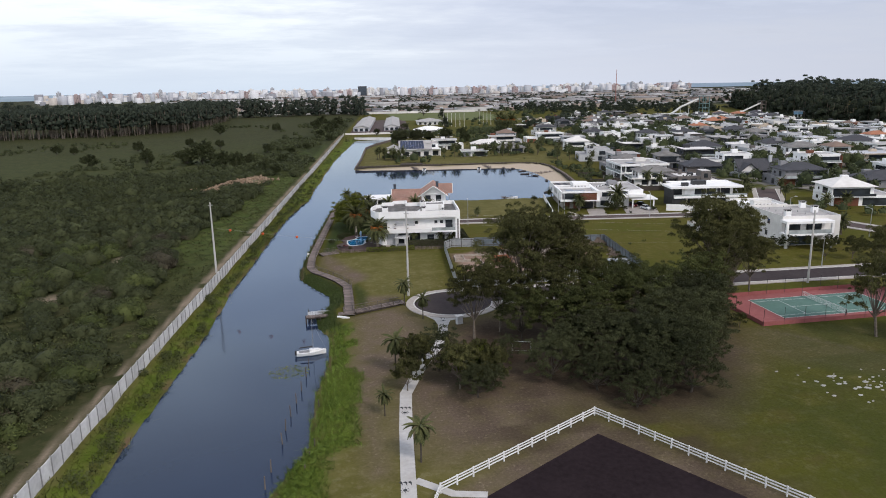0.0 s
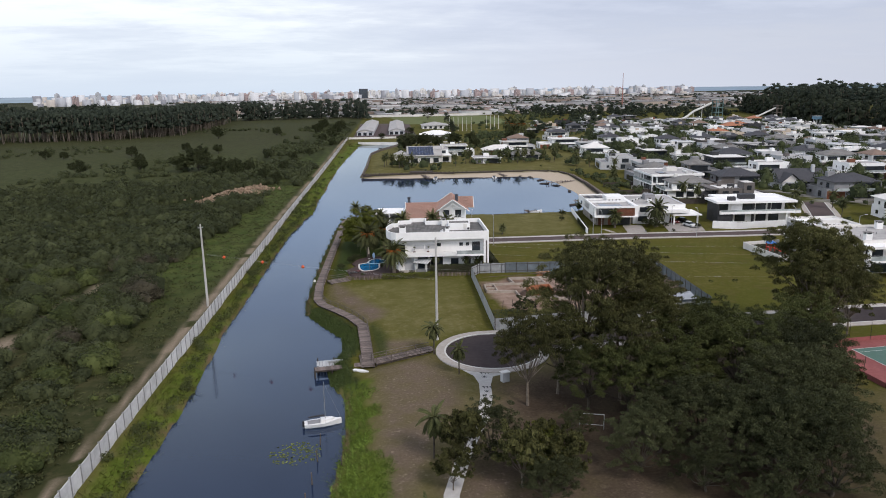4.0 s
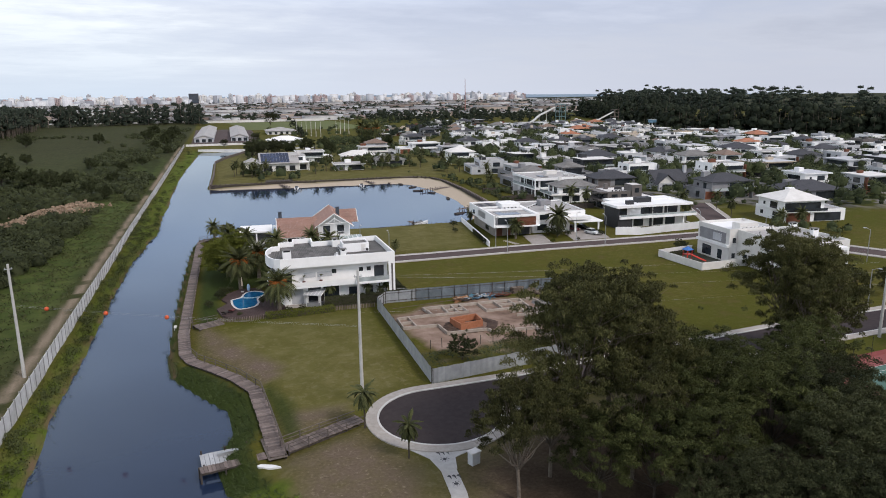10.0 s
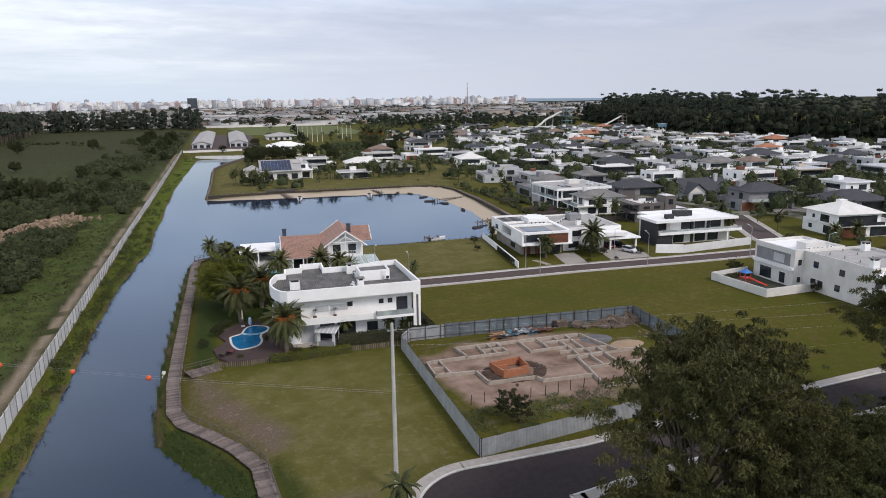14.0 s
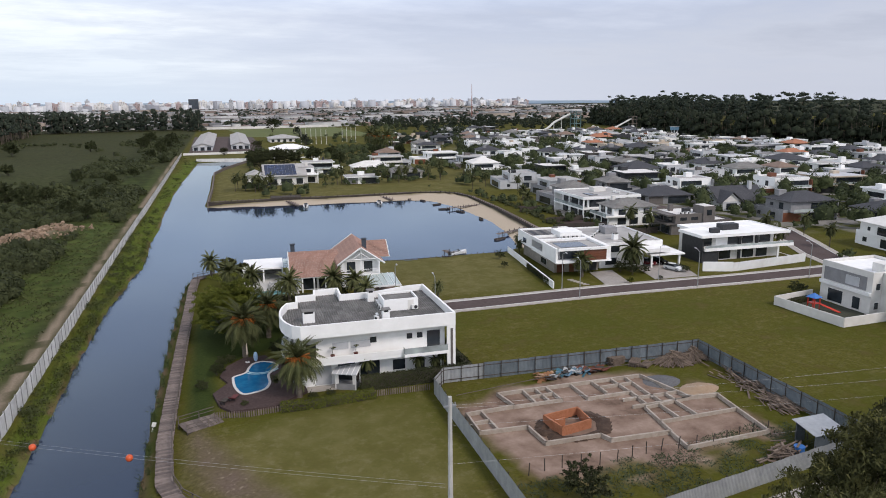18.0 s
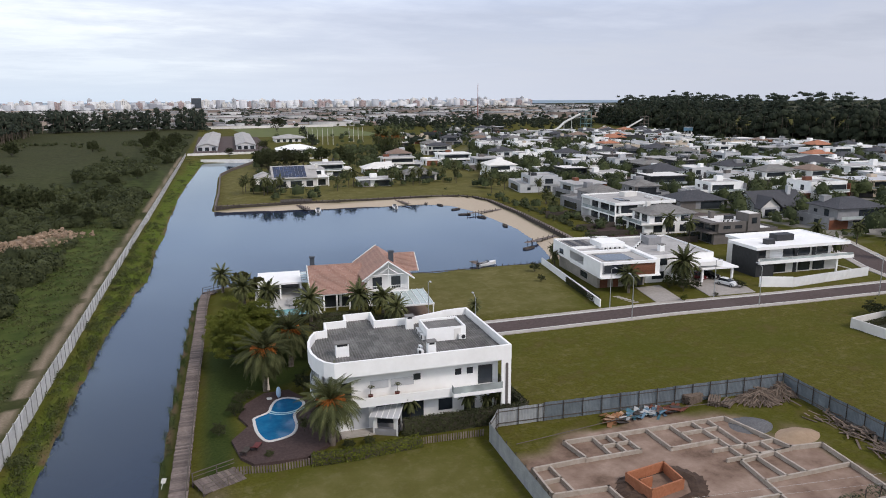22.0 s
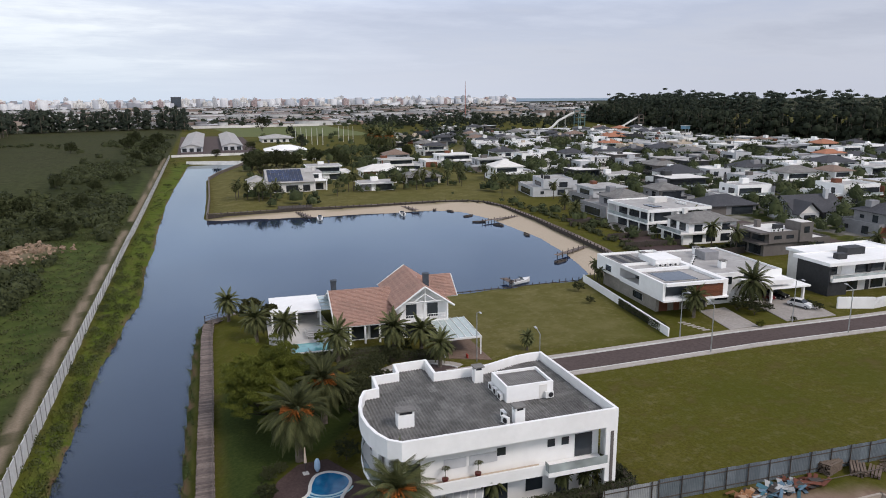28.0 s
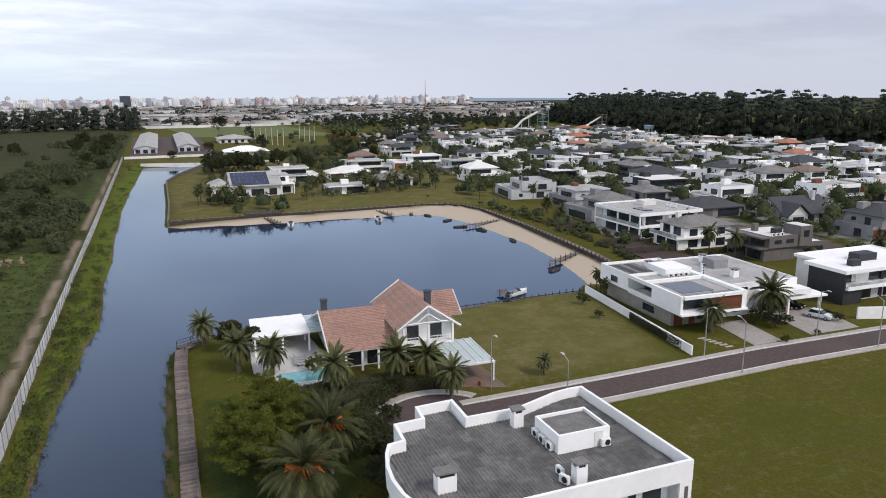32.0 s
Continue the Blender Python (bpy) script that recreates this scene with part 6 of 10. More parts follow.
pool_out = blob([(-3.0, 0.0), (-2.6, 1.0), (-0.9, 1.9), (-0.2, 3.6), (0.8, 5.1), (2.4, 5.3), (3.9, 3.9), (4.0, 2.2), (2.9, 0.6), (2.2, -0.6), (1.9, -3.4), (0.9, -5.4), (-0.8, -6.1), (-2.4, -5.9), (-3.1, -3.4)])
bm = bmesh.new()
inner = ring_wall(bm, pool_out, 0.35, -0.1, 0.07)
part("coping", bm, KERB, pool, "white stone coping")
bm = bmesh.new()
bm.faces.new([bm.verts.new((x, y, 0.03)) for x, y in inner])
bmesh.ops.triangulate(bm, faces=bm.faces)
part("water", bm, POOLW, pool, "clear blue pool water")
bm = bmesh.new()
arc_strip(bm, 1.6, 3.0, 2.15, 2.4, 200, 330, 0.03, 0.05, 14)
arc_strip(bm, 1.6, 3.0, 2.6, 2.8, 205, 325, 0.03, 0.045, 14)
part("step", bm, plain("pale_pool_tile", (0.35, 0.55, 0.60), 0.4), pool)


def lounger(x, y, yaw, mat_, z=0.36, label="low sun lounger on the pool deck"):
    l_ = thing("sun_lounger", label, "sun lounger", pose(x, y, z, 0, 0, yaw), "sun loungers")
    bm = bmesh.new()
    box(bm, -0.35, -0.95, 0.28, 0.35, 0.35, 0.36)
    part("seat", bm, mat_, l_)
    bm = bmesh.new()
    slab(bm, [(-0.35, 0.35, 0.36), (0.35, 0.35, 0.36), (0.35, 0.95, 0.75), (-0.35, 0.95, 0.75)], 0.08)
    part("backrest", bm, mat_, l_)
    for sx in (-0.3, 0.3):
        for sy in (-0.85, 0.5):
            bm = bmesh.new()
            box(bm, sx - 0.03, sy - 0.03, 0, sx + 0.03, sy + 0.03, 0.3)
            part("leg", bm, DARKMETAL, l_)


lounger(9.6, 171.6, 150, TIMBERD)
lounger(10.9, 172.2, 150, plain("maroon_cloth", (0.12, 0.03, 0.03), 0.8))
par = thing("parasol", "closed pale parasol standing beside the pool", "parasol", pose(14.7, 185.2, 0.36))
bm = bmesh.new()
tube(bm, (0, 0, 0), (0, 0, 3.0), 0.03)
part("pole", bm, DARKMETAL, par)
bm = bmesh.new()
tube(bm, (0, 0, 1.3), (0, 0, 3.0), 0.17, 0.05, 8)
part("canopy", bm, BEIGE, par)
bm = bmesh.new()
box(bm, -0.3, -0.3, 0, 0.3, 0.3, 0.1)
part("base", bm, CONC, par)
bm = bmesh.new()
bmesh.ops.create_uvsphere(bm, u_segments=10, v_segments=6, radius=0.5)
for v in bm.verts:
    v.co = (v.co.x * 0.7, v.co.y * 0.5, v.co.z * 1.6 + 0.8)
single("pool_toy", bm, plain("blue_white_vinyl", (0.35, 0.50, 0.68), 0.4), "pale blue inflatable pool toy beside the pool", "pool toy", pose(15.9, 185.0, 0.36), smooth=True)
gaz = thing("gazebo", "small white garden gazebo with striped translucent roof", "gazebo", pose(26.2, 170.9, 0, 0, 0, -32) @ Matrix.Diagonal((0.82, 0.82, 0.95, 1)))
for sx in (-1.7, 1.7):
    for sy in (-1.5, 1.5):
        bm = bmesh.new()
        box(bm, sx - 0.1, sy - 0.1, 0, sx + 0.1, sy + 0.1, 2.5)
        part("post", bm, PLASTICW, gaz)
for k in range(5):
    bm = bmesh.new()
    slab(bm, [(-2.1 + k * 0.84, -2.0, 2.55), (-1.4 + k * 0.84, -2.0, 2.55), (-1.4 + k * 0.84, 2.0, 3.1), (-2.1 + k * 0.84, 2.0, 3.1)], 0.08)
    part("roof_panel", bm, LGREY, gaz)
for k in range(6):
    bm = bmesh.new()
    slab(bm, [(-2.24 + k * 0.84, -2.0, 2.58), (-2.1 + k * 0.84, -2.0, 2.58), (-2.1 + k * 0.84, 2.0, 3.13), (-2.24 + k * 0.84, 2.0, 3.13)], 0.14)
    part("rafter", bm, PLASTICW, gaz)
bm = bmesh.new()
box(bm, -1.78, -1.58, 0, 1.78, -1.52, 0.85)
box(bm, 1.72, -1.5, 0, 1.78, 1.5, 0.85)
part("low_wall", bm, MGREY, gaz)
bm = bmesh.new()
box(bm, -1.7, 1.42, 0, 1.7, 1.5, 2.4)
part("back_screen", bm, TIMBERD, gaz)
bm = bmesh.new()
box(bm, -1.6, -0.6, 0, 1.4, 0.6, 0.75)
part("bench", bm, MGREY, gaz)
for x0 in (-1.62, 1.2):
    bm = bmesh.new()
    box(bm, x0, -1.52, 0.86, x0 + 0.42, -1.44, 2.3)
    part("curtain", bm, WHITE2, gaz, "pale gathered curtain")
fence_line = [(8.0, 168.2), (12, 166.9), (20, 166.6), (27, 166.3), (36, 164.9)]
pf = thing("picket_fence", "low grey timber paling fence along the garden's edge", "fence", pose(8.0, 168.2, 0))
bm = bmesh.new()
for p, a in along(fence_line, 0.3):
    mt = pose(p.x - 8.0, p.y - 168.2, 0, 0, 0, a)
    prism(bm, [tuple((mt @ Vector((u, v, 0))).xy) for u, v in ((0, -0.015), (0.16, -0.015), (0.16, 0.015), (0, 0.015))], -0.1, 0.85)
tagged(part("paling", bm, PLANKS, pf), kind="stuff")
plank_walk("boardwalk", [(4.2, 167.0), (8.6, 168.3)], 1.6, 0.02, "small dark timber landing between boardwalk and pool deck", rail=2)

# ---- pink-roofed lake house ----
lh = thing("house", "white lake house with pink tiled gable roofs and dark chimneys", "house", pose(40.0, 224.0, 0, 0, 0, -10))


def tile_roof(parent, p, u, v, nu, nv, name="roof_tile", mat_=None):
    """Roof plane from corner p along u (eave) and v (slope), covered by overlapping tile strips."""
    p, u, v = Vector(p), Vector(u), Vector(v)
    n = u.cross(v).normalized()
    if n.z < 0:
        n = -n
    bm = bmesh.new()
    pts = [p, p + u, p + u + v, p + v]
    lo = [bm.verts.new(q - n * 0.16) for q in pts]
    hi = [bm.verts.new(q) for q in pts]
    bm.faces.new(hi)
    bm.faces.new(lo[::-1])
    for i in range(4):
        bm.faces.new((lo[i], lo[(i + 1) % 4], hi[(i + 1) % 4], hi[i]))
    bmesh.ops.recalc_face_normals(bm, faces=bm.faces)
    part("roof_board", bm, WHITE, parent)
    uu, vv = u / nu, v / nv
    bm = bmesh.new()
    su, sv = uu / 3, vv / 3
    for a in range(3):
        for e in range(3):
            o = su * a + sv * e
            c = [o + n * 0.085, o + su * 0.96 + n * 0.085, o + su * 0.96 + sv * 1.12 + n * 0.02, o + sv * 1.12 + n * 0.02]
            d = [q - n * 0.05 for q in c]
            ch, dh = [bm.verts.new(q) for q in c], [bm.verts.new(q) for q in d]
            bm.faces.new(ch)
            for i in range(4):
                bm.faces.new((dh[i], dh[(i + 1) % 4], ch[(i + 1) % 4], ch[i]))
    bmesh.ops.recalc_face_normals(bm, faces=bm.faces)
    me = mesh_of(name, bm, mat_ or ROOFPINK)
    for i in range(nu):
        for j in range(nv):
            q = p + uu * i + vv * j
            piece(name, me, parent, Matrix.Translation(q))


# long low wing, its ridge running across; then the tall cross-gabled wing
bm = bmesh.new()
prism(bm, [(-9.2, -2.2), (-0.6, -2.2), (-0.6, 14.0), (-9.2, 14.0)], 0, 3.3)
part("wing_wall", bm, WHITE, lh)
tile_roof(lh, (-10.4, -4.4, 3.2), (10.6, 0, 0), (0, 9.2, 3.6), 11, 9)
tile_roof(lh, (-10.4, 14.0, 3.2), (10.6, 0, 0), (0, -9.2, 3.6), 11, 9)
for x in (-8.0, -5.6, -3.2, -1.0):
    bm = bmesh.new()
    box(bm, x - 0.15, -4.2, 0, x + 0.15, -3.9, 3.1)
    part("veranda_post", bm, WHITE, lh)
window(lh, -6.6, -2.2, 0.2, 3.2, 2.6, 0, mull=3)
window(lh, -3.0, -2.2, 0.2, 3.0, 2.6, 0, mull=3)
bm = bmesh.new()
prism(bm, [(0, -3.4), (8.2, -3.4), (8.2, 9.5), (0, 9.5)], 0, 6.0)
part("gable_wing_wall", bm, WHITE, lh)
for y0 in (-3.4, 9.2):
    bm = bmesh.new()
    vs = [(0, y0, 6.0), (8.2, y0, 6.0), (4.1, y0, 8.7)]
    a_ = [bm.verts.new(q) for q in vs]
    b2 = [bm.verts.new((q[0], q[1] + 0.3, q[2])) for q in vs]
    bm.faces.new(a_)
    bm.faces.new(b2[::-1])
    for i in range(3):
        bm.faces.new((a_[i], a_[(i + 1) % 3], b2[(i + 1) % 3], b2[i]))
    part("gable", bm, WHITE, lh)
tile_roof(lh, (-0.8, -5.2, 5.55), (0, 16.0, 0), (4.9, 0, 3.35), 16, 6)
tile_roof(lh, (9.0, -5.2, 5.55), (0, 16.0, 0), (-4.9, 0, 3.35), 16, 6)
tile_roof(lh, (4.6, -1.4, 6.0), (6.0, 0, 0), (0, 4.2, 2.85), 6, 5)
tile_roof(lh, (4.6, 7.0, 6.0), (6.0, 0, 0), (0, -4.2, 2.85), 6, 5)
for a, c in (((-0.9, -5.3, 5.5), (4.1, -5.3, 9.0)), ((9.1, -5.3, 5.5), (4.1, -5.3, 9.0))):
    bm = bmesh.new()
    tube(bm, a, c, 0.17, n=4)
    part("bargeboard", bm, PLASTICW, lh)
for a, c in (((0.8, -5.2, 6.5), (7.4, -5.2, 6.5)), ((4.1, -5.2, 6.5), (4.1, -5.2, 8.8)), ((2.2, -5.2, 6.5), (4.1, -5.2, 7.8)), ((6.0, -5.2, 6.5), (4.1, -5.2, 7.8)), ((-10.5, -4.4, 3.2), (-10.5, 4.8, 6.9)), ((10.7, -1.4, 5.95), (10.7, 2.8, 8.8)), ((10.7, 7.0, 5.95), (10.7, 2.8, 8.8)), ((-0.9, 10.8, 5.5), (4.1, 10.8, 9.0))):
    bm = bmesh.new()
    tube(bm, a, c, 0.11, n=4)
    part("gable_truss", bm, PLASTICW, lh)
bm = bmesh.new()
box(bm, 0.2, -5.2, 3.1, 8.0, -3.4, 3.35)
part("balcony", bm, WHITE, lh)
for x in (0.3, 4.1, 7.9):
    bm = bmesh.new()
    box(bm, x - 0.14, -5.2, 0, x + 0.14, -4.9, 6.3)
    part("veranda_post", bm, WHITE, lh)
bm = bmesh.new()
for k in range(18):
    box(bm, 0.45 + k * 0.42, -5.16, 3.35, 0.5 + k * 0.42, -5.1, 4.3)
box(bm, 0.3, -5.18, 4.3, 7.9, -5.08, 4.38)
part("railing", bm, PLASTICW, lh)
window(lh, 2.2, -3.4, 3.4, 1.8, 2.3, 0, pane=GLASS, mull=1)
window(lh, 5.8, -3.4, 3.4, 1.8, 2.3, 0, pane=GLASS, mull=1)
window(lh, 2.4, -3.4, 0.2, 2.4, 2.4, 0, mull=2)
window(lh, 6.0, -3.4, 0.2, 2.4, 2.4, 0, mull=2)
window(lh, 8.2, 0, 3.6, 1.6, 1.5, 90)
window(lh, 8.2, 5, 3.6, 1.6, 1.5, 90)
for x, y, z0, z1 in ((-9.4, 5.4, 5.4, 8.3), (5.4, -0.6, 7.4, 9.9)):
    bm = bmesh.new()
    box(bm, x - 0.45, y - 0.4, z0, x + 0.45, y + 0.4, z1)
    box(bm, x - 0.55, y - 0.5, z1, x + 0.55, y + 0.5, z1 + 0.18)
    part("chimney", bm, surf("dark_blue_grey_chimney", (0.035, 0.045, 0.06), (0.06, 0.075, 0.095), 2, 0.3, 0.7), lh, "dark blue-grey chimney")
pav = thing("pavilion", "flat white-roofed pool pavilion beside the lake house", "pavilion", pose(27.2, 236.6, 0, 0, 0, -10))
bm = bmesh.new()
box(bm, -5.4, -4.2, 3.0, 3.2, 5.4, 3.35)
part("roof", bm, WHITE, pav)
bm = bmesh.new()
box(bm, -5.2, 4.8, 0, 3.0, 5.1, 3.0)
box(bm, -5.2, 1.0, 0, -4.9, 5.1, 3.0)
part("wall", bm, WHITE, pav)
bm = bmesh.new()
box(bm, -4.8, 3.6, 0, 2.8, 4.2, 1.0)
part("counter", bm, MGREY, pav)
for x, y in ((-5.1, -4.0), (-1.0, -4.0), (3.0, -4.0), (3.0, 1.0)):
    bm = bmesh.new()
    box(bm, x - 0.14, y - 0.14, 0, x + 0.14, y + 0.14, 3.0)
    part("post", bm, WHITE, pav)
bm = bmesh.new()
box(bm, 3.3, -3.6, 2.9, 6.2, 5.2, 3.0)
part("glass_roof", bm, plain("pale_green_glass_roof", (0.42, 0.52, 0.53), 0.2), pav, "pale green translucent roof")
for k in range(5):
    bm = bmesh.new()
    box(bm, 3.3, -3.6 + k * 2.15, 3.0, 6.2, -3.5 + k * 2.15, 3.1)
    part("roof_bar", bm, PLASTICW, pav)
bm = bmesh.new()
prism(bm, [(19.6, 227.5), (24, 219.2), (30.5, 218.0), (31.0, 229), (31.5, 240), (22, 242)], -0.3, 0.2)
single("pavement_terrace", bm, surf("pale_stone_terrace", (0.46, 0.45, 0.43), (0.56, 0.55, 0.53), 1.5, 0.3, 0.85, relief=0.004), "pale stone terrace round the lake house pool", "terrace", kind="structure")
lp = thing("swimming_pool", "small pale turquoise swimming pool set in the terrace", "pool", pose(25.6, 222.6, 0.2, 0, 0, -10))
TURQ = m.copy()
TURQ.name = "turquoise_pool_water"
for n_ in TURQ.node_tree.nodes:
    if n_.bl_idname == "ShaderNodeValToRGB":
        n_.color_ramp.elements[0].color, n_.color_ramp.elements[1].color = (0.10, 0.30, 0.32, 1), (0.16, 0.42, 0.42, 1)
bm = bmesh.new()
face(bm, (-3.4, -2.0, 0.03), (3.4, -2.0, 0.03), (3.4, 2.0, 0.03), (-3.4, 2.0, 0.03))
part("water", bm, TURQ, lp, "pale turquoise pool water")
bm = bmesh.new()
parapet(bm, -3.8, -2.4, 3.8, 2.4, -0.1, 0.06, 0.4)
part("coping", bm, KERB, lp)
for k in range(4):
    lounger(26.4 + 0.2 * k, 226.6 + 1.0 * k, 80, plain("white_black_cushion", (0.35, 0.35, 0.35), 0.8), 0.2, "grey and white sun lounger on the stone terrace")
cpz = thing("pergola", "white carport pergola with pale glass roof", "pergola", pose(46.3, 214.0, 0, 0, 0, -10))
bm = bmesh.new()
slab(bm, [(-3.0, -5.2, 2.9), (2.9, -5.2, 2.9), (2.9, 4.2, 3.15), (-3.0, 4.2, 3.15)], 0.08)
part("glass_roof", bm, plain("pale_glass_canopy", (0.45, 0.52, 0.50), 0.25), cpz, "pale greenish glass roof")
for k in range(6):
    bm = bmesh.new()
    slab(bm, [(-3.05 + k * 1.18, -5.2, 3.0), (-2.95 + k * 1.18, -5.2, 3.0), (-2.95 + k * 1.18, 4.2, 3.25), (-3.05 + k * 1.18, 4.2, 3.25)], 0.18)
    part("rafter", bm, PLASTICW, cpz)
bm = bmesh.new()
box(bm, -3.1, -5.3, 2.72, 3.0, -5.1, 3.0)
part("front_beam", bm, PLASTICW, cpz)
for x in (-2.9, 2.8):
    bm = bmesh.new()
    box(bm, x - 0.1, -5.3, 0, x + 0.1, -5.1, 2.72)
    part("post", bm, PLASTICW, cpz)
bm = bmesh.new()
prism(bm, [(42.0, 209.5), (48.5, 205.4), (50.2, 219.0), (44.6, 220)], -0.3, 0.07)
single("pavement_driveway", bm, surf("brick_paver", (0.13, 0.085, 0.062), (0.21, 0.15, 0.115), 3, 0.4, 0.9, relief=0.01), "brown brick driveway under the pergola", "driveway", kind="structure")
bm = bmesh.new()
box(bm, -0.05, -0.3, 0, 0.05, 0.3, 0.6)
single("toy", bm, REDP, "small red plastic toy beside the driveway", "toy", pose(45.5, 207.8, 0.07))

# ---- white house with timber front (beside the empty lot) ----
def flat_house(name, label, m4, blocks):
    h = thing(name, label, "house", m4, "houses of the estate")
    for pn, mat_, x0, y0, z0, x1, y1, z1 in blocks:
        bm = bmesh.new()
        if pn == "parapet":
            parapet(bm, x0, y0, x1, y1, z0, z1)
        else:
            box(bm, x0, y0, z0, x1, y1, z1)
        part(pn, bm, mat_, h)
    return h


STONE = surf("rough_beige_stone", (0.24, 0.22, 0.19), (0.36, 0.33, 0.29), 3, 0.5, 0.9, relief=0.03)
mc = pose(89.6, 233.3, 0, 0, 0, -11) @ Matrix.Diagonal((0.94, 1.17, 0.74, 1))
hc = flat_house("house", "long white two-storey house with timber-clad front and flat roofs", mc, (
    ("ground_floor_wall", STONE, 1.5, -17.5, -0.2, 13.0, 0, 4.6), ("upper_floor_wall", WHITE, 0, -8.0, 4.6, 14.0, 0.4, 7.9), ("upper_side_wall", WHITE, 0, -21.2, 4.6, 0.5, -14.2, 8.8), ("loggia_parapet", WHITE, 0, -14.2, 4.6, 0.3, -8.0, 5.5), ("loggia_beam", WHITE, 0, -14.2, 7.9, 0.5, -8.0, 8.8), ("loggia_back_wall", MGREY, 3.6, -14.2, 4.75, 3.9, -8.0, 7.9), ("loggia_end_wall", WHITE2, 0.5, -14.5, 4.75, 3.6, -14.2, 7.9),
    ("upper_floor_wall", WHITE, 12.8, -21.2, 4.6, 14.0, -8.0, 8.8), ("floor_slab", WHITE, 0, -21.6, 4.3, 14.0, -8.0, 4.75), ("roof_beam", WHITE, 0.5, -21.6, 8.1, 12.8, -21.0, 8.8), ("recess_wall", MGREY, 1.2, -19.6, 4.75, 12.8, -19.2, 8.1),
    ("roof", ROOFSLAB, 0.5, -18.9, 7.9, 12.8, -8.0, 8.1), ("roof", ROOFSLAB, 0.3, -7.7, 7.9, 13.7, 0.2, 8.2), ("parapet", WHITE, 0, -8.0, 7.9, 14.0, 0.4, 8.8), ("roof_beam", WHITE, 0.5, -12.4, 8.1, 12.8, -11.8, 8.8),
    ("skylight", GLASS, 2.6, -18.6, 8.12, 9.6, -13.0, 8.2), ("roof_box", WHITE, 7.0, -9.6, 8.0, 13.0, -4.6, 9.9), ("side_wing_wall", WHITE, 14.0, -16.5, -0.2, 26.0, 1.0, 4.4), ("side_wing_wall", WHITE, 14.0, -16.5, 4.4, 31.0, 1.0, 7.4), ("side_wing_roof", ROOFSLAB, 14.3, -16.2, 7.4, 30.7, 0.7, 7.6),
    ("parapet", WHITE, 14.0, -16.5, 7.4, 31.0, 1.0, 8.0), ("water_tank_housing", MGREY, 21.0, -7.0, 7.5, 24.4, -4.0, 9.9), ("balcony", WHITE, 21.0, -19.0, 5.0, 31.4, -16.5, 6.2), ("carport_roof", WHITE, 26.0, -19.2, 3.9, 35.4, -11.5, 4.36),
    ("carport_post", WHITE, 34.0, -18.9, 0, 34.4, -18.5, 3.9), ("carport_post", WHITE, 26.4, -18.9, 0, 26.8, -18.5, 3.9), ("entrance_wall", WOODRED, 2.2, -17.6, 0, 4.0, -17.5, 3.6), ("entrance_wall", WOODRED, 5.4, -17.6, 0, 6.6, -17.5, 3.6), ("garage_wall", CHAR, 8.4, -17.56, 0, 12.6, -17.5, 3.4)))
for k in range(9):
    bm = bmesh.new()
    box(bm, 7.0, -21.35, 4.8 + k * 0.37, 12.8, -21.25, 5.13 + k * 0.37)
    part("timber_board", bm, WOODRED, hc)
for x, y in ((8.6, -3.2), (20.6, -12.2), (23.0, -2.0)):
    chimney(x, y, 1.2, 1.0, 2.2, 7.6, mc)
for i in range(5):
    bm = bmesh.new()
    box(bm, 0.6 + i * 1.35, -6.9, 8.25, 1.8 + i * 1.35, -0.5, 8.33)
    part("roof_panel", bm, ROOFDARK if i % 2 else ROOFGREY, hc)
bm = bmesh.new()
box(bm, 12.9, -14.0, 8.12, 13.9, -8.4, 8.7)
part("roof_kerb", bm, WHITE, hc)
window(hc, 3.6, -11.1, 4.8, 5.4, 2.6, -90, mull=4, frame=DARKMETAL)
for k in range(5):
    ac_unit(15.6 + k * 1.6, -9.5 + 1.6 * k, 20, 7.6, mc)
for k in range(4):
    ac_unit(7.6 + k * 1.2, -9.95, 0, 8.12, mc)
window(hc, 0, -4.0, 5.4, 2.0, 1.6, -90)
window(hc, 4.0, -19.6, 5.0, 4.4, 2.6, 0, mull=2)
window(hc, 17.0, -16.5, 1.0, 3.0, 2.2, 0)
window(hc, 17.6, -16.5, 5.0, 3.2, 2.0, 0)
window(hc, 23.6, -16.5, 5.4, 3.4, 1.9, 0)
window(hc, 1.5, -12.0, 1.0, 3.0, 1.8, -90)
bm = bmesh.new()
box(bm, -0.12, 0, -0.2, 0.12, 36, 1.5)
single("wall_garden", bm, WHITE, "low white garden wall beside the grassy lot", "wall", pose(79.6, 201.5, 0, 0, 0, -14), kind="structure")
DRIVE = surf("pale_driveway_paver", (0.27, 0.245, 0.225), (0.37, 0.345, 0.32), 2, 0.4, 0.9, relief=0.006)
for poly in ([(91.2, 199.3), (97.0, 198.7), (100.2, 209.0), (94.4, 209.6)], [(103.6, 198.2), (114.2, 196.6), (118.2, 206.5), (110.4, 214.0), (106.5, 207.0)]):
    bm = bmesh.new()
    prism(bm, poly, -0.3, 0.1)
    single("pavement_driveway", bm, DRIVE, "pale paved driveway between lawns", "driveway", kind="structure")
for k in range(6):
    bm = bmesh.new()
    box(bm, -0.7, -0.25, 0, 0.7, 0.25, 0.06)
    single("stepping_stone", bm, PAVE, "rectangular concrete stepping stone in the lawn", "stepping stone", pose(87.6 - 0.15 * k, 201.2 + k * 0.95, 0, 0, 0, -10), "stepping stones to the door")


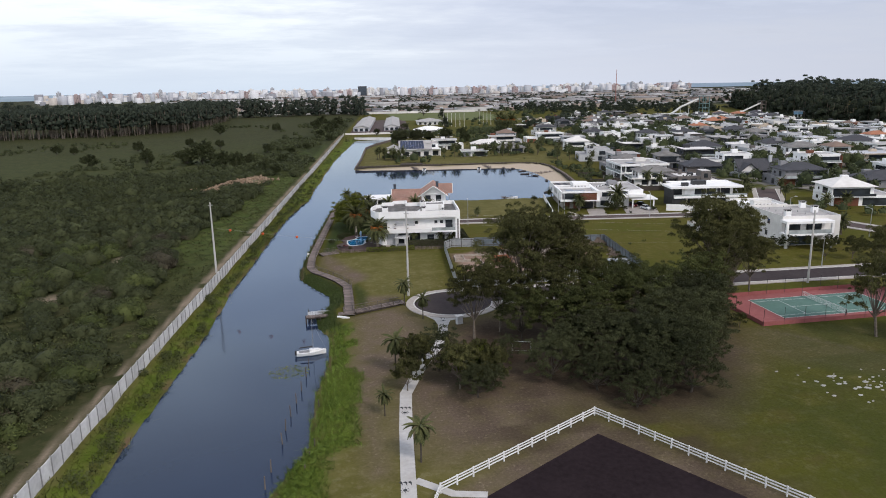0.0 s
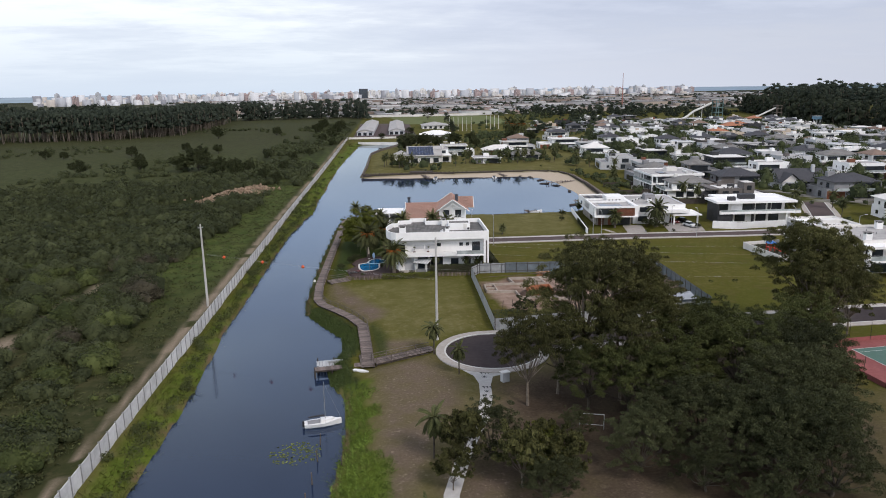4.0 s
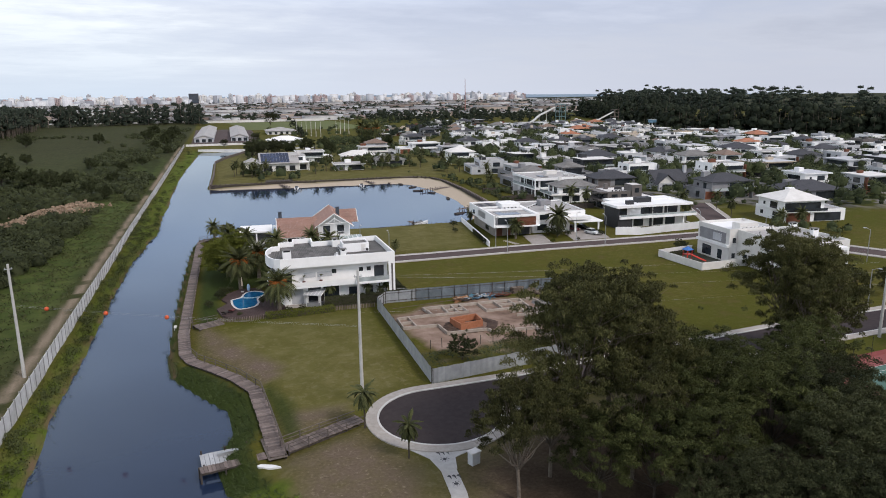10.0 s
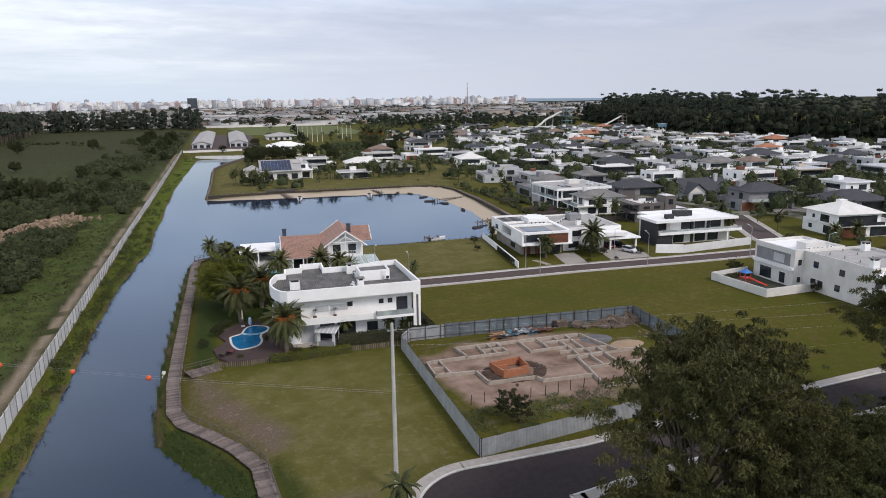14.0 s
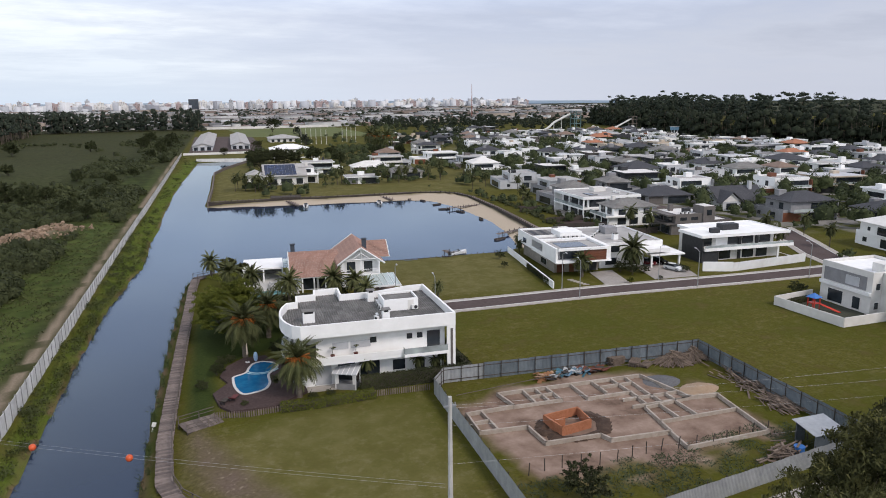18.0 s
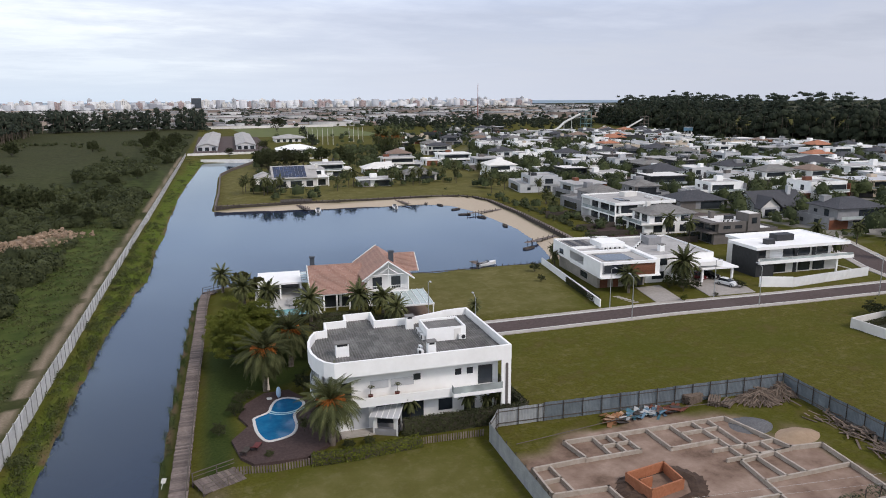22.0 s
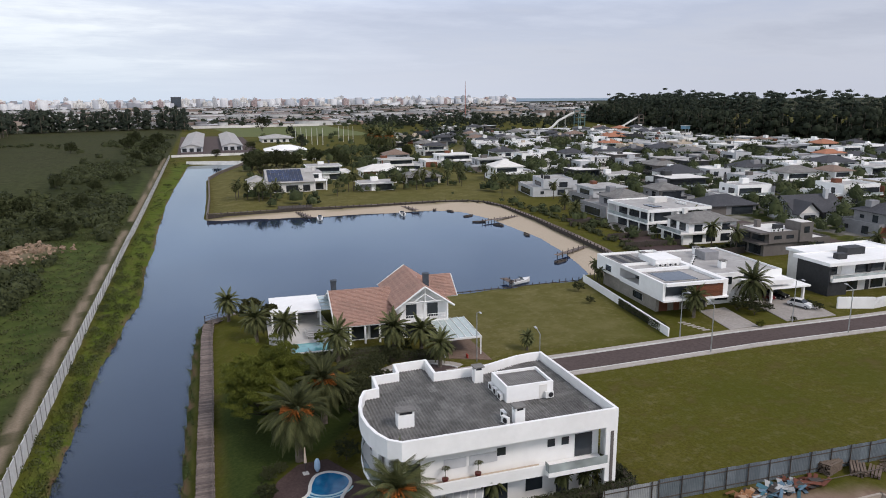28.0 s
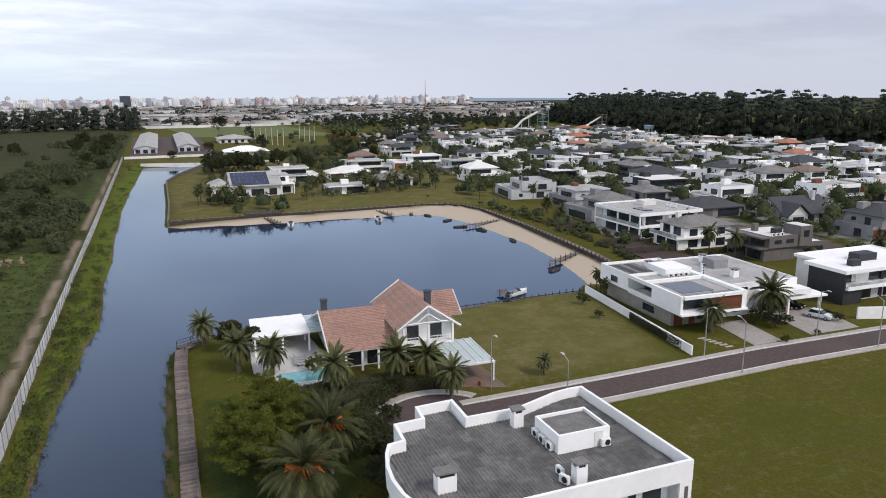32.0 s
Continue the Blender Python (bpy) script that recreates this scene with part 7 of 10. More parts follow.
def car(x, y, yaw, paint, label, z=0.1):
    c = thing("car", label, "car", pose(x, y, z, 0, 0, yaw), "parked cars")
    bm = bmesh.new()
    prof = [(-2.15, 0.35), (-2.2, 0.8), (-1.9, 0.95), (-1.2, 1.0), (1.1, 1.0), (1.9, 0.88), (2.15, 0.65), (2.15, 0.35)]
    a_ = [bm.verts.new((u, -0.86, w_)) for u, w_ in prof]
    b2 = [bm.verts.new((u, 0.86, w_)) for u, w_ in prof]
    bm.faces.new(a_)
    bm.faces.new(b2[::-1])
    for i in range(len(prof)):
        j = (i + 1) % len(prof)
        bm.faces.new((a_[j], a_[i], b2[i], b2[j]))
    bmesh.ops.recalc_face_normals(bm, faces=bm.faces)
    part("body", bm, paint, c)
    bm = bmesh.new()
    lo = [(-1.75, -0.8), (0.95, -0.8), (0.95, 0.8), (-1.75, 0.8)]
    hi = [(-1.3, -0.62), (0.25, -0.62), (0.25, 0.62), (-1.3, 0.62)]
    l_ = [bm.verts.new((u, v, 0.98)) for u, v in lo]
    h_ = [bm.verts.new((u, v, 1.5)) for u, v in hi]
    for i in range(4):
        bm.faces.new((l_[i], l_[(i + 1) % 4], h_[(i + 1) % 4], h_[i]))
    bm.faces.new(h_)
    part("windows", bm, GLASS, c)
    bm = bmesh.new()
    prism(bm, [(-1.32, -0.64), (0.27, -0.64), (0.27, 0.64), (-1.32, 0.64)], 1.5, 1.55)
    part("roof", bm, paint, c)
    for u in (-1.35, 1.35):
        for v in (-0.82, 0.82):
            bm = bmesh.new()
            tube(bm, (u, v - 0.1, 0.32), (u, v + 0.1, 0.32), 0.32, n=14)
            w_ = part("wheel", bm, DARKMETAL, c)
            bm = bmesh.new()
            tube(bm, (u, v - 0.11, 0.32), (u, v + 0.11, 0.32), 0.19, n=10)
            part("rim", bm, STEEL, w_)
    for v in (-0.62, 0.62):
        bm = bmesh.new()
        box(bm, 2.1, v - 0.18, 0.62, 2.17, v + 0.18, 0.78)
        part("headlight", bm, PLASTICW, c)


CARW = plain("white_car_paint", (0.72, 0.73, 0.74), 0.25)
car(112.8, 202.8, -78, CARW, "white hatchback parked on the paved driveway")
car(111.0, 209.6, -80, plain("dark_red_car_paint", (0.10, 0.012, 0.014), 0.25), "dark red car parked under the white carport")
car(114.2, 209.2, -80, plain("black_car_paint", (0.012, 0.012, 0.014), 0.2), "black car parked under the white carport")

# ---- charcoal and white house ----
md = pose(124.3, 212.0, 0, 0, 0, -8.5) @ Matrix.Diagonal((1.0, 0.74, 0.74, 1))
hd = flat_house("house", "modern house with charcoal end wall and wide white roofs", md, (
    ("end_wall", CHAR, 0.3, -9.0, 0, 0.7, 2.0, 8.4), ("ground_floor_wall", WHITE2, 0.7, -6.6, -0.2, 24.0, 2.0, 4.2), ("upper_floor_wall", WHITE2, 0.7, -6.4, 4.2, 22.0, 2.0, 8.4), ("end_wall", CHAR, 0.7, -9.0, 0, 5.0, -6.6, 3.9),
    ("balcony_slab", WHITE, 0.7, -9.8, 3.9, 26.0, -6.4, 4.9), ("roof", WHITE, -0.6, -10.2, 8.4, 24.4, 2.6, 9.0), ("roof_deck", WHITE, 0, -9.6, 9.0, 23.8, 2.0, 9.06), ("parapet", WHITE, -0.6, -10.2, 9.0, 24.4, 2.6, 9.3),
    ("water_tank_housing", CHAR, 9.0, -3.0, 9.05, 13.6, 0.4, 11.0), ("chimney", CHAR, 4.2, -6.4, 9.05, 6.4, -4.6, 10.6), ("column", CHAR, 11.6, -6.9, 0, 12.4, -6.4, 8.4), ("column", CHAR, 16.6, -6.9, 4.9, 17.4, -6.4, 8.4), ("column", WHITE, 21.6, -9.4, 0, 22.0, -9.0, 3.9),
    ("upper_panel", WHITE, 5.2, -6.6, 4.9, 8.6, -6.4, 8.3), ("rear_wall", WHITE2, 3.5, 2.0, -0.2, 24.0, 10.0, 8.4), ("roof", WHITE, 3.0, 2.61, 8.4, 24.8, 10.6, 8.9), ("parapet", WHITE, 3.0, 2.61, 8.9, 24.8, 10.6, 9.2)))
for x in (2.6, 10.0, 14.4, 19.4):
    window(hd, x, -6.4, 5.0, 3.2, 2.9, 0, mull=2, frame=DARKMETAL)
for x in (8.0, 14.6, 18.6):
    window(hd, x, -6.6, 0.3, 3.2, 2.9, 0, mull=2, frame=DARKMETAL)
bm = bmesh.new()
box(bm, 0.8, -9.75, 4.9, 25.8, -9.7, 5.6)
part("balustrade", bm, GLASS_L, hd)
bm = bmesh.new()
box(bm, 26.0, -9.8, -0.1, 26.2, -2, 0.2)
part("edge", bm, WHITE, hd)
wd = thing("wall_front", "white slatted front wall of the charcoal house", "wall", pose(124.2, 196.3, 0, 0, 0, -0.5), kind="structure")
bm = bmesh.new()
prism(bm, [(-6.0, 2.9), (0.0, -0.12), (0.0, 0.12), (-6.0, 3.14)], -0.2, 2.2)
part("panel", bm, WHITE, wd)
bm = bmesh.new()
box(bm, 0, -0.1, -0.2, 0.14, 0.1, 2.0)
sl = mesh_of("slat", bm, WHITE)
for k in range(92):
    piece("slat", sl, wd, pose(0.1 + k * 0.25, 0, 0))

# ---- white house with play garden ----
me_ = pose(121.0, 161.5, 0, 0, 0, -8)
he = flat_house("house", "large white two-storey house with flat roof and grey upper panel", me_, (
    ("wall", WHITE2, 0, 0, -0.2, 12.5, 11.5, 7.2), ("wall", WHITE2, 2.2, -16.5, -0.2, 17.5, 0, 7.0), ("roof", WHITE, 0.25, 0.25, 7.2, 12.2, 11.2, 7.35), ("roof", ROOFSLAB, 2.5, -16.2, 7.0, 17.2, 0, 7.2), ("parapet", WHITE2, 0, 0, 7.2, 12.5, 11.5, 7.9),
    ("parapet", WHITE2, 2.2, -16.5, 7.0, 17.5, 0, 7.7), ("grey_panel", MGREY, -0.12, 1.2, 4.3, 0, 10.8, 6.8), ("ledge", WHITE, -0.5, 0, 3.5, 0, 11.5, 4.1), ("roof_box", WHITE2, 3.0, 0.6, 7.3, 8.0, 3.2, 9.0), ("balcony_roof", WHITE, 1.6, -19.8, 6.3, 14.0, -16.5, 6.9),
    ("balcony", WHITE, 1.6, -19.8, 3.2, 14.0, -16.5, 3.7), ("column", WHITE, 1.6, -19.8, 0, 2.2, -19.2, 6.3), ("column", WHITE, 13.4, -19.8, 0, 14.0, -19.2, 6.3)))
for y, z, w_, h_ in ((4.2, 4.6, 3.0, 1.7), (3.0, 0.4, 1.6, 2.2), (7.8, 0.4, 3.4, 2.4)):
    window(he, -0.12 if z > 4 else 0, y, z, w_, h_, -90, pane=LGREY if w_ == 3.0 else GLASS)
for x, z in ((1.0, 4.6), (1.0, 1.0)):
    window(he, x + 0.3, 0, z, 0.9, 1.2, 0)
for y, z in ((-3.0, 1.2), (-4.8, 1.2), (-9.0, 1.4), (-9.8, 4.6), (-3.4, 4.8)):
    window(he, 2.2, y, z, 1.3, 1.3, -90)
window(he, 5.0, -16.5, 3.8, 4.0, 2.3, 0, mull=3, frame=DARKMETAL)
window(he, 10.6, -16.5, 3.8, 4.0, 2.3, 0, mull=3, frame=DARKMETAL)
window(he, 7.6, -16.5, 0.2, 6.0, 2.6, 0, mull=4, frame=DARKMETAL, pane=GLASS_B)
bm = bmesh.new()
box(bm, 1.7, -19.75, 3.7, 13.9, -19.7, 4.7)
part("balustrade", bm, GLASS_L, he)
for x, y in ((4.5, -14.4), (14.5, -9.5), (15.2, -2.4)):
    chimney(x, y, 1.5, 1.1, 2.0, 7.1, me_)
for k in range(6):
    ac_unit(3.4 + k * 1.1, 0.35, 0, 7.36, me_)
for k in range(5):
    ac_unit(9.4, 1.2 + k * 1.2, 90, 7.36, me_)
for k in range(8):
    bm = bmesh.new()
    tube(bm, (0, 0, 0), (0, 0, 0.5), 0.12, 0.1, 6)
    single("roof_vent", bm, MGREY, "small grey vent stub on the flat roof", "roof vent", me_ @ pose(5.5 + (k % 2) * 5, -14 + k * 1.8, 7.2), "roof vents")
ew = thing("wall_garden", "low white garden wall round the play garden", "wall", pose(0, 0, 0), kind="structure")
for a, c in (((111.2, 173.6), (110.6, 158.8)), ((110.6, 158.8), (123.2, 157.8)), ((111.2, 173.6), (121.8, 173.9))):
    bm = bmesh.new()
    ribbon(bm, [a, c], 0.12, -0.2, 1.7)
    part("wall_run", bm, WHITE2, ew)
bm = bmesh.new()
prism(bm, [(111.0, 173.0), (110.8, 159.0), (121.5, 158.2), (121.5, 173)], -0.3, 0.05)
single("pavement_play_garden", bm, surf("dark_play_turf", (0.03, 0.034, 0.022), (0.055, 0.058, 0.035), 2, 0.4, 0.95), "dark paved play garden behind the low wall", "garden", kind="structure")
pg = thing("playground_slide", "red plastic slide with blue-roofed play tower", "play tower", pose(115.4, 168.5, 0.05))
for sx in (-0.7, 0.7):
    for sy in (-0.7, 0.7):
        bm = bmesh.new()
        box(bm, sx - 0.07, sy - 0.07, 0, sx + 0.07, sy + 0.07, 2.3)
        part("post", bm, REDP, pg)
bm = bmesh.new()
box(bm, -0.8, -0.8, 1.1, 0.8, 0.8, 1.25)
part("platform", bm, REDP, pg)
bm = bmesh.new()
hip(bm, -0.8, -0.8, 0.8, 0.8, 2.3, 0.8, 0.2, 0.06)
part("roof", bm, BLUEP, pg, "blue plastic roof")
bm = bmesh.new()
slab(bm, [(0.2, -0.8, 1.2), (0.8, -0.8, 1.2), (2.2, -4.0, 0.15), (1.6, -4.0, 0.15)], 0.1)
part("slide", bm, REDP, pg)


def street_lamp(x, y, yaw, h=7.5):
    s = thing("street_lamp", "slim grey street lamp with curved arm beside the road", "street lamp", pose(x, y, 0.1, 0, 0, yaw), "street lamps")
    bm = bmesh.new()
    tube(bm, (0, 0, -0.3), (0, 0, h), 0.1, 0.06)
    part("pole", bm, STEEL, s)
    bm = bmesh.new()
    tube(bm, (0, 0, h), (0, 1.2, h + 0.5), 0.05, 0.04)
    part("arm", bm, STEEL, s)
    bm = bmesh.new()
    box(bm, -0.12, 1.1, h + 0.42, 0.12, 1.75, h + 0.56)
    part("lamp_head", bm, LGREY, s)


for x, y, yaw in ((80.8, 200.2, 175), (80.2, 193.0, -8), (107.2, 189.4, -8), (103.6, 197.2, 172), (46.2, 206.0, 172), (49.4, 193.9, -8), (134.2, 184.5, -8), (58, 116.2, 0), (116, 123.8, 180), (142, 170, -110), (150, 148, 70)):
    street_lamp(x, y, yaw)


# ---- plants ----
def array_mesh(name, V, quads, material):
    me = bpy.data.meshes.new(name)
    me.vertices.add(len(V))
    me.vertices.foreach_set("co", np.asarray(V, np.float32).ravel())
    q = np.asarray(quads, np.int32)
    me.loops.add(q.size)
    me.loops.foreach_set("vertex_index", q.ravel())
    me.polygons.add(len(q))
    me.polygons.foreach_set("loop_start", np.arange(len(q), dtype=np.int32) * q.shape[1])
    me.polygons.foreach_set("loop_total", np.full(len(q), q.shape[1], np.int32))
    me.update(calc_edges=True)
    me.materials.append(material)
    return me


def leaf_quads(C, N, size, rng, droop=0.0, slim=0.55):
    """Small folded leaf sprays at the points C, facing about the directions N."""
    n = len(C)
    N = N + rng.normal(0, 0.75, (n, 3))
    N[:, 2] += 0.25
    N /= np.linalg.norm(N, axis=1, keepdims=True) + 1e-9
    A = np.cross(N, rng.normal(0, 1, (n, 3)))
    A /= np.linalg.norm(A, axis=1, keepdims=True) + 1e-9
    A[:, 2] -= droop
    B = np.cross(N, A)
    s = (size * rng.uniform(0.6, 1.4, n))[:, None] if np.isscalar(size) else (size * rng.uniform(0.6, 1.4, n))[:, None]
    V = np.stack([C - A * s - B * s * slim, C - A * s * 0.7 + B * s * slim, C + A * s + N * s * 0.15], 1).reshape(-1, 3)
    return V, np.arange(3 * n).reshape(n, 3)


def shells(clumps, per, rng):
    """Points on and near the skins of ellipsoid clumps (x, y, z, rx, ry, rz), with the way out."""
    C, N = [], []
    for (x, y, z, rx, ry, rz) in clumps:
        k = max(4, int(per * (rx * ry * rz) ** 0.6))
        d = rng.normal(0, 1, (k, 3))
        d /= np.linalg.norm(d, axis=1, keepdims=True)
        d[:, 2] = np.where(d[:, 2] < -0.35, -d[:, 2], d[:, 2])
        r = rng.uniform(0.35, 1.08, (k, 1)) ** 0.45
        C.append(np.array([x, y, z]) + d * r * np.array([rx, ry, rz]))
        N.append(d)
    return np.concatenate(C), np.concatenate(N)


def tree_model(name, label, height, radius, seed, leafmat, bark, clumps=14, per=260, size=0.26, trunk=0.28, low=0.35, category="tree", flat=0.6):
    rng, rnd = np.random.default_rng(seed), random.Random(seed)
    t = thing(name, label, category, pose(0, 0, -500))
    bm = bmesh.new()
    fork = height * low
    lean = Vector((rnd.uniform(-0.5, 0.5), rnd.uniform(-0.5, 0.5), 0))
    mid = lean * 0.5 + Vector((0, 0, fork * 0.55))
    top = lean + Vector((0, 0, fork))
    tube(bm, (0, 0, -0.3), mid, trunk * 1.15, trunk * 0.9, 8)
    tube(bm, mid, top, trunk * 0.9, trunk * 0.7, 8)
    cl = []
    for i in range(clumps):
        a = i * 2.399 + rnd.uniform(-0.3, 0.3)
        f = (i + 0.5) / clumps
        rr = radius * (0.25 + 0.62 * math.sqrt(f)) * rnd.uniform(0.75, 1.1)
        zz = fork + (height - fork) * (0.95 - 0.62 * f ** 1.2 * rnd.uniform(0.7, 1.2))
        s = radius * rnd.uniform(0.30, 0.46)
        c = Vector((rr * math.cos(a), rr * math.sin(a), zz - s * flat * 0.6))
        cl.append((c.x, c.y, c.z, s, s, s * flat))
        knee = top.lerp(c, 0.5) + Vector((0, 0, -0.08 * height * rnd.random()))
        tube(bm, top - Vector((0, 0, rnd.uniform(0, 0.25) * fork)), knee, trunk * 0.42, trunk * 0.26, 5)
        tube(bm, knee, c, trunk * 0.26, trunk * 0.08, 5)
        for k in range(3):
            q = c + Vector((rnd.uniform(-s, s), rnd.uniform(-s, s), rnd.uniform(-0.2, 0.5) * s))
            tube(bm, knee.lerp(c, 0.6), q, trunk * 0.1, trunk * 0.04, 4)
    part("trunk", bm, bark, t)
    C, N = [], []
    for (cx, cy, cz, s, _, sz) in cl:
        for k in range(14):
            o = rng.normal(0, 0.55, 3)
            q_ = s * rng.uniform(0.16, 0.38)
            n = max(6, int(per * 1.05 * q_ ** 1.7))
            d = rng.normal(0, 1, (n, 3))
            d /= np.linalg.norm(d, axis=1, keepdims=True) / rng.uniform(0.3, 1.15, (n, 1)) ** 0.6
            d[:, 2] = np.where(d[:, 2] < -0.3, -0.5 * d[:, 2], d[:, 2])
            C.append(np.array([cx + o[0] * s, cy + o[1] * s, cz + (abs(o[2]) * 1.5 - 0.25) * sz * 1.1]) + d * np.array([q_, q_, q_ * 0.8]))
            N.append(d * 0.7)
    V, q = leaf_quads(np.concatenate(C), np.concatenate(N), size, rng, droop=0.5 if leafmat is LEAF_EUC else 0.15, slim=0.30)
    ob = new("crown", array_mesh("crown", V, q, leafmat))
    ob.parent = t
    return t


def palm_model(name, label, height, frond, n_fronds, seed, trunk_r=0.28, thick=True, leaf_w=0.05, dates=False):
    rnd = random.Random(seed)
    t = thing(name, label, "palm tree", pose(0, 0, -500))
    bm = bmesh.new()
    z, k = 0.0, 0
    while z < height:
        s = min(0.35, height - z)
        r = trunk_r * (1.0 - 0.25 * z / height)
        tube(bm, (0, 0, z - 0.1), (0, 0, z + s), r * (0.92 if k % 2 else 1.04), r * (1.06 if k % 2 else 0.95), 9)
        z += s
        k += 1
    if thick:
        tube(bm, (0, 0, height - 0.9), (0, 0, height + 0.3), trunk_r * 1.1, trunk_r * 1.7, 9)
    part("trunk", bm, BARK if thick else BARKD, t)
    V, Q = [], []
    bm = bmesh.new()
    for i in range(n_fronds):
        a = i * 2.39996 + rnd.uniform(-0.15, 0.15)
        el = radians((86 if thick else 74) - (112 if thick else 132) * (i / n_fronds) ** 0.8 + rnd.uniform(-8, 8))
        L = frond * rnd.uniform(0.85, 1.1)
        p = Vector((0, 0, height + 0.2))
        d_h = Vector((math.cos(a), math.sin(a), 0))
        side = Vector((-math.sin(a), math.cos(a), 0))
        prev = p
        for j in range(1, 15):
            e = max(-1.35, el - 0.105 * j * (0.5 + 0.6 * math.cos(el)))
            cur = prev + (d_h * math.cos(e) + Vector((0, 0, math.sin(e)))) * (L / 14)
            tan = (cur - prev).normalized()
            upv = side.cross(tan)
            ll = frond * 0.235 * math.sin(math.pi * min(1, 0.12 + 0.9 * j / 14)) + 0.12
            for s in (-1, 1):
                for h in (0.0, 0.33, 0.67):
                    b0 = prev.lerp(cur, h)
                    tip = b0 + side * s * ll * 0.55 + tan * ll * 0.85 - Vector((0, 0, 0.1 * ll)) + upv * abs(ll) * 0.2
                    w_ = tan * leaf_w
                    n0 = len(V)
                    V += [b0 - w_, b0 + w_, b0.lerp(tip, 0.6) + w_ * 0.9, tip]
                    Q.append((n0, n0 + 1, n0 + 2, n0 + 3))
            n0 = len(V)
            V += [prev - side * 0.03, prev + side * 0.03, cur + side * 0.025, cur - side * 0.025]
            Q.append((n0, n0 + 1, n0 + 2, n0 + 3))
            prev = cur
    ob = new("fronds", array_mesh("fronds", [tuple(v) for v in V], Q, LEAF_PALM))
    ob.parent = t
    if dates:
        bm = bmesh.new()
        for i in range(9):
            a = i * 0.7 + 0.2
            for j in range(14):
                b_ = a + (j - 6.5) * 0.05
                q = 1.45 + 0.3 * (j % 4) / 3
                tube(bm, (0.25 * math.cos(a), 0.25 * math.sin(a), height + 0.6), (q * math.cos(b_), q * math.sin(b_), height + 0.75 - 0.26 * (j % 5)), 0.03, 0.10, 4)
        tagged(part("fruit", bm, DATES, t), "hanging orange dates", kind="stuff")
    return t


def plant(model, spots, z=None):
    """Copies of a model at (x, y, scale, turn); the model itself takes the first place."""
    for i, (x, y, s, r) in enumerate(spots):
        mt = pose(x, y, (ground_z(x, y) if z is None else z) - 0.05, 0, 0, r) @ Matrix.Diagonal((s, s, s, 1))
        if i == 0:
            model.matrix_basis = mt
        else:
            ob = copy_thing(model, Matrix())
            ob.matrix_basis = mt


euc1 = tree_model("tree", "tall eucalyptus with open drooping dark green crown", 20.0, 6.6, 1, LEAF_EUC, BARK, 26, 330, 0.135, 0.32, 0.42, flat=0.62)
euc2 = tree_model("tree", "tall eucalyptus with open drooping dark green crown", 15.0, 5.4, 2, LEAF_EUC, BARK, 20, 340, 0.13, 0.24, 0.30, flat=0.68)
dark1 = tree_model("tree", "dense dark green spreading park tree", 9.5, 5.2, 3, LEAF_DARK, BARKD, 20, 330, 0.13, 0.24, 0.16, flat=0.72)
dark2 = tree_model("tree", "dense dark green spreading park tree", 8.0, 4.6, 4, LEAF_DARK, BARKD, 18, 340, 0.125, 0.22, 0.14, flat=0.78)
mid1 = tree_model("tree", "olive green leafy park tree with rounded crown", 11.5, 5.0, 5, LEAF_MID, BARKD, 20, 340, 0.13, 0.22, 0.22, flat=0.78)
bush1 = tree_model("bush", "low dark green rounded garden bush", 2.6, 1.7, 6, LEAF_DARK, BARKD, 9, 520, 0.14, 0.08, 0.15, category="bush", flat=0.85)
bush2 = tree_model("bush", "fresh green rounded garden bush", 3.4, 2.0, 7, LEAF_BRIGHT, BARKD, 10, 600, 0.16, 0.09, 0.15, category="bush", flat=0.85)
round1 = tree_model("tree", "broad round fresh green tree with dense crown", 8.6, 5.4, 8, LEAF_BRIGHT, BARKD, 54, 620, 0.12, 0.28, 0.10, flat=0.9)
small1 = tree_model("tree", "small green tree with thin trunk", 6.5, 2.8, 9, LEAF_EUC, BARK, 12, 520, 0.19, 0.12, 0.26, flat=0.78)
pine1 = tree_model("tree", "dark conifer with narrow layered crown", 9.0, 2.6, 10, LEAF_PINE, BARKD, 14, 330, 0.2, 0.16, 0.15, flat=0.8)

# wood in the park: (x, y, size, turn)
plant(euc1, [(38.4, 102.6, 1.03, 80), (44.6, 105.5, 0.98, 120), (81.0, 112.4, 0.98, 60), (85.4, 111.8, 0.86, 200), (112, 101, 0.72, 30)])
plant(euc2, [(28.4, 97.8, 0.84, 40), (46.5, 101.5, 0.98, 150), (33.6, 100.4, 0.82, 10), (83.0, 109.2, 0.90, 250), (93.5, 83, 0.92, 100), (118, 96, 0.86, 80), (51.5, 108.0, 0.90, 300), (41.0, 96.5, 0.9, 220), (89.4, 111.6, 0.74, 20), (79.0, 106.0, 1.05, 170)])
plant(mid1, [(40.2, 92.0, 0.85, 10), (36.0, 95.0, 0.8, 50), (50.0, 96.0, 1.0, 0), (56.5, 101.5, 0.96, 70), (60.5, 106.5, 0.80, 140), (57.0, 93.0, 0.98, 30), (46.0, 91.0, 0.9, 250), (80.6, 110.6, 0.7, 45), (63.0, 99.5, 0.9, 15), (72.0, 101.0, 0.95, 40)])
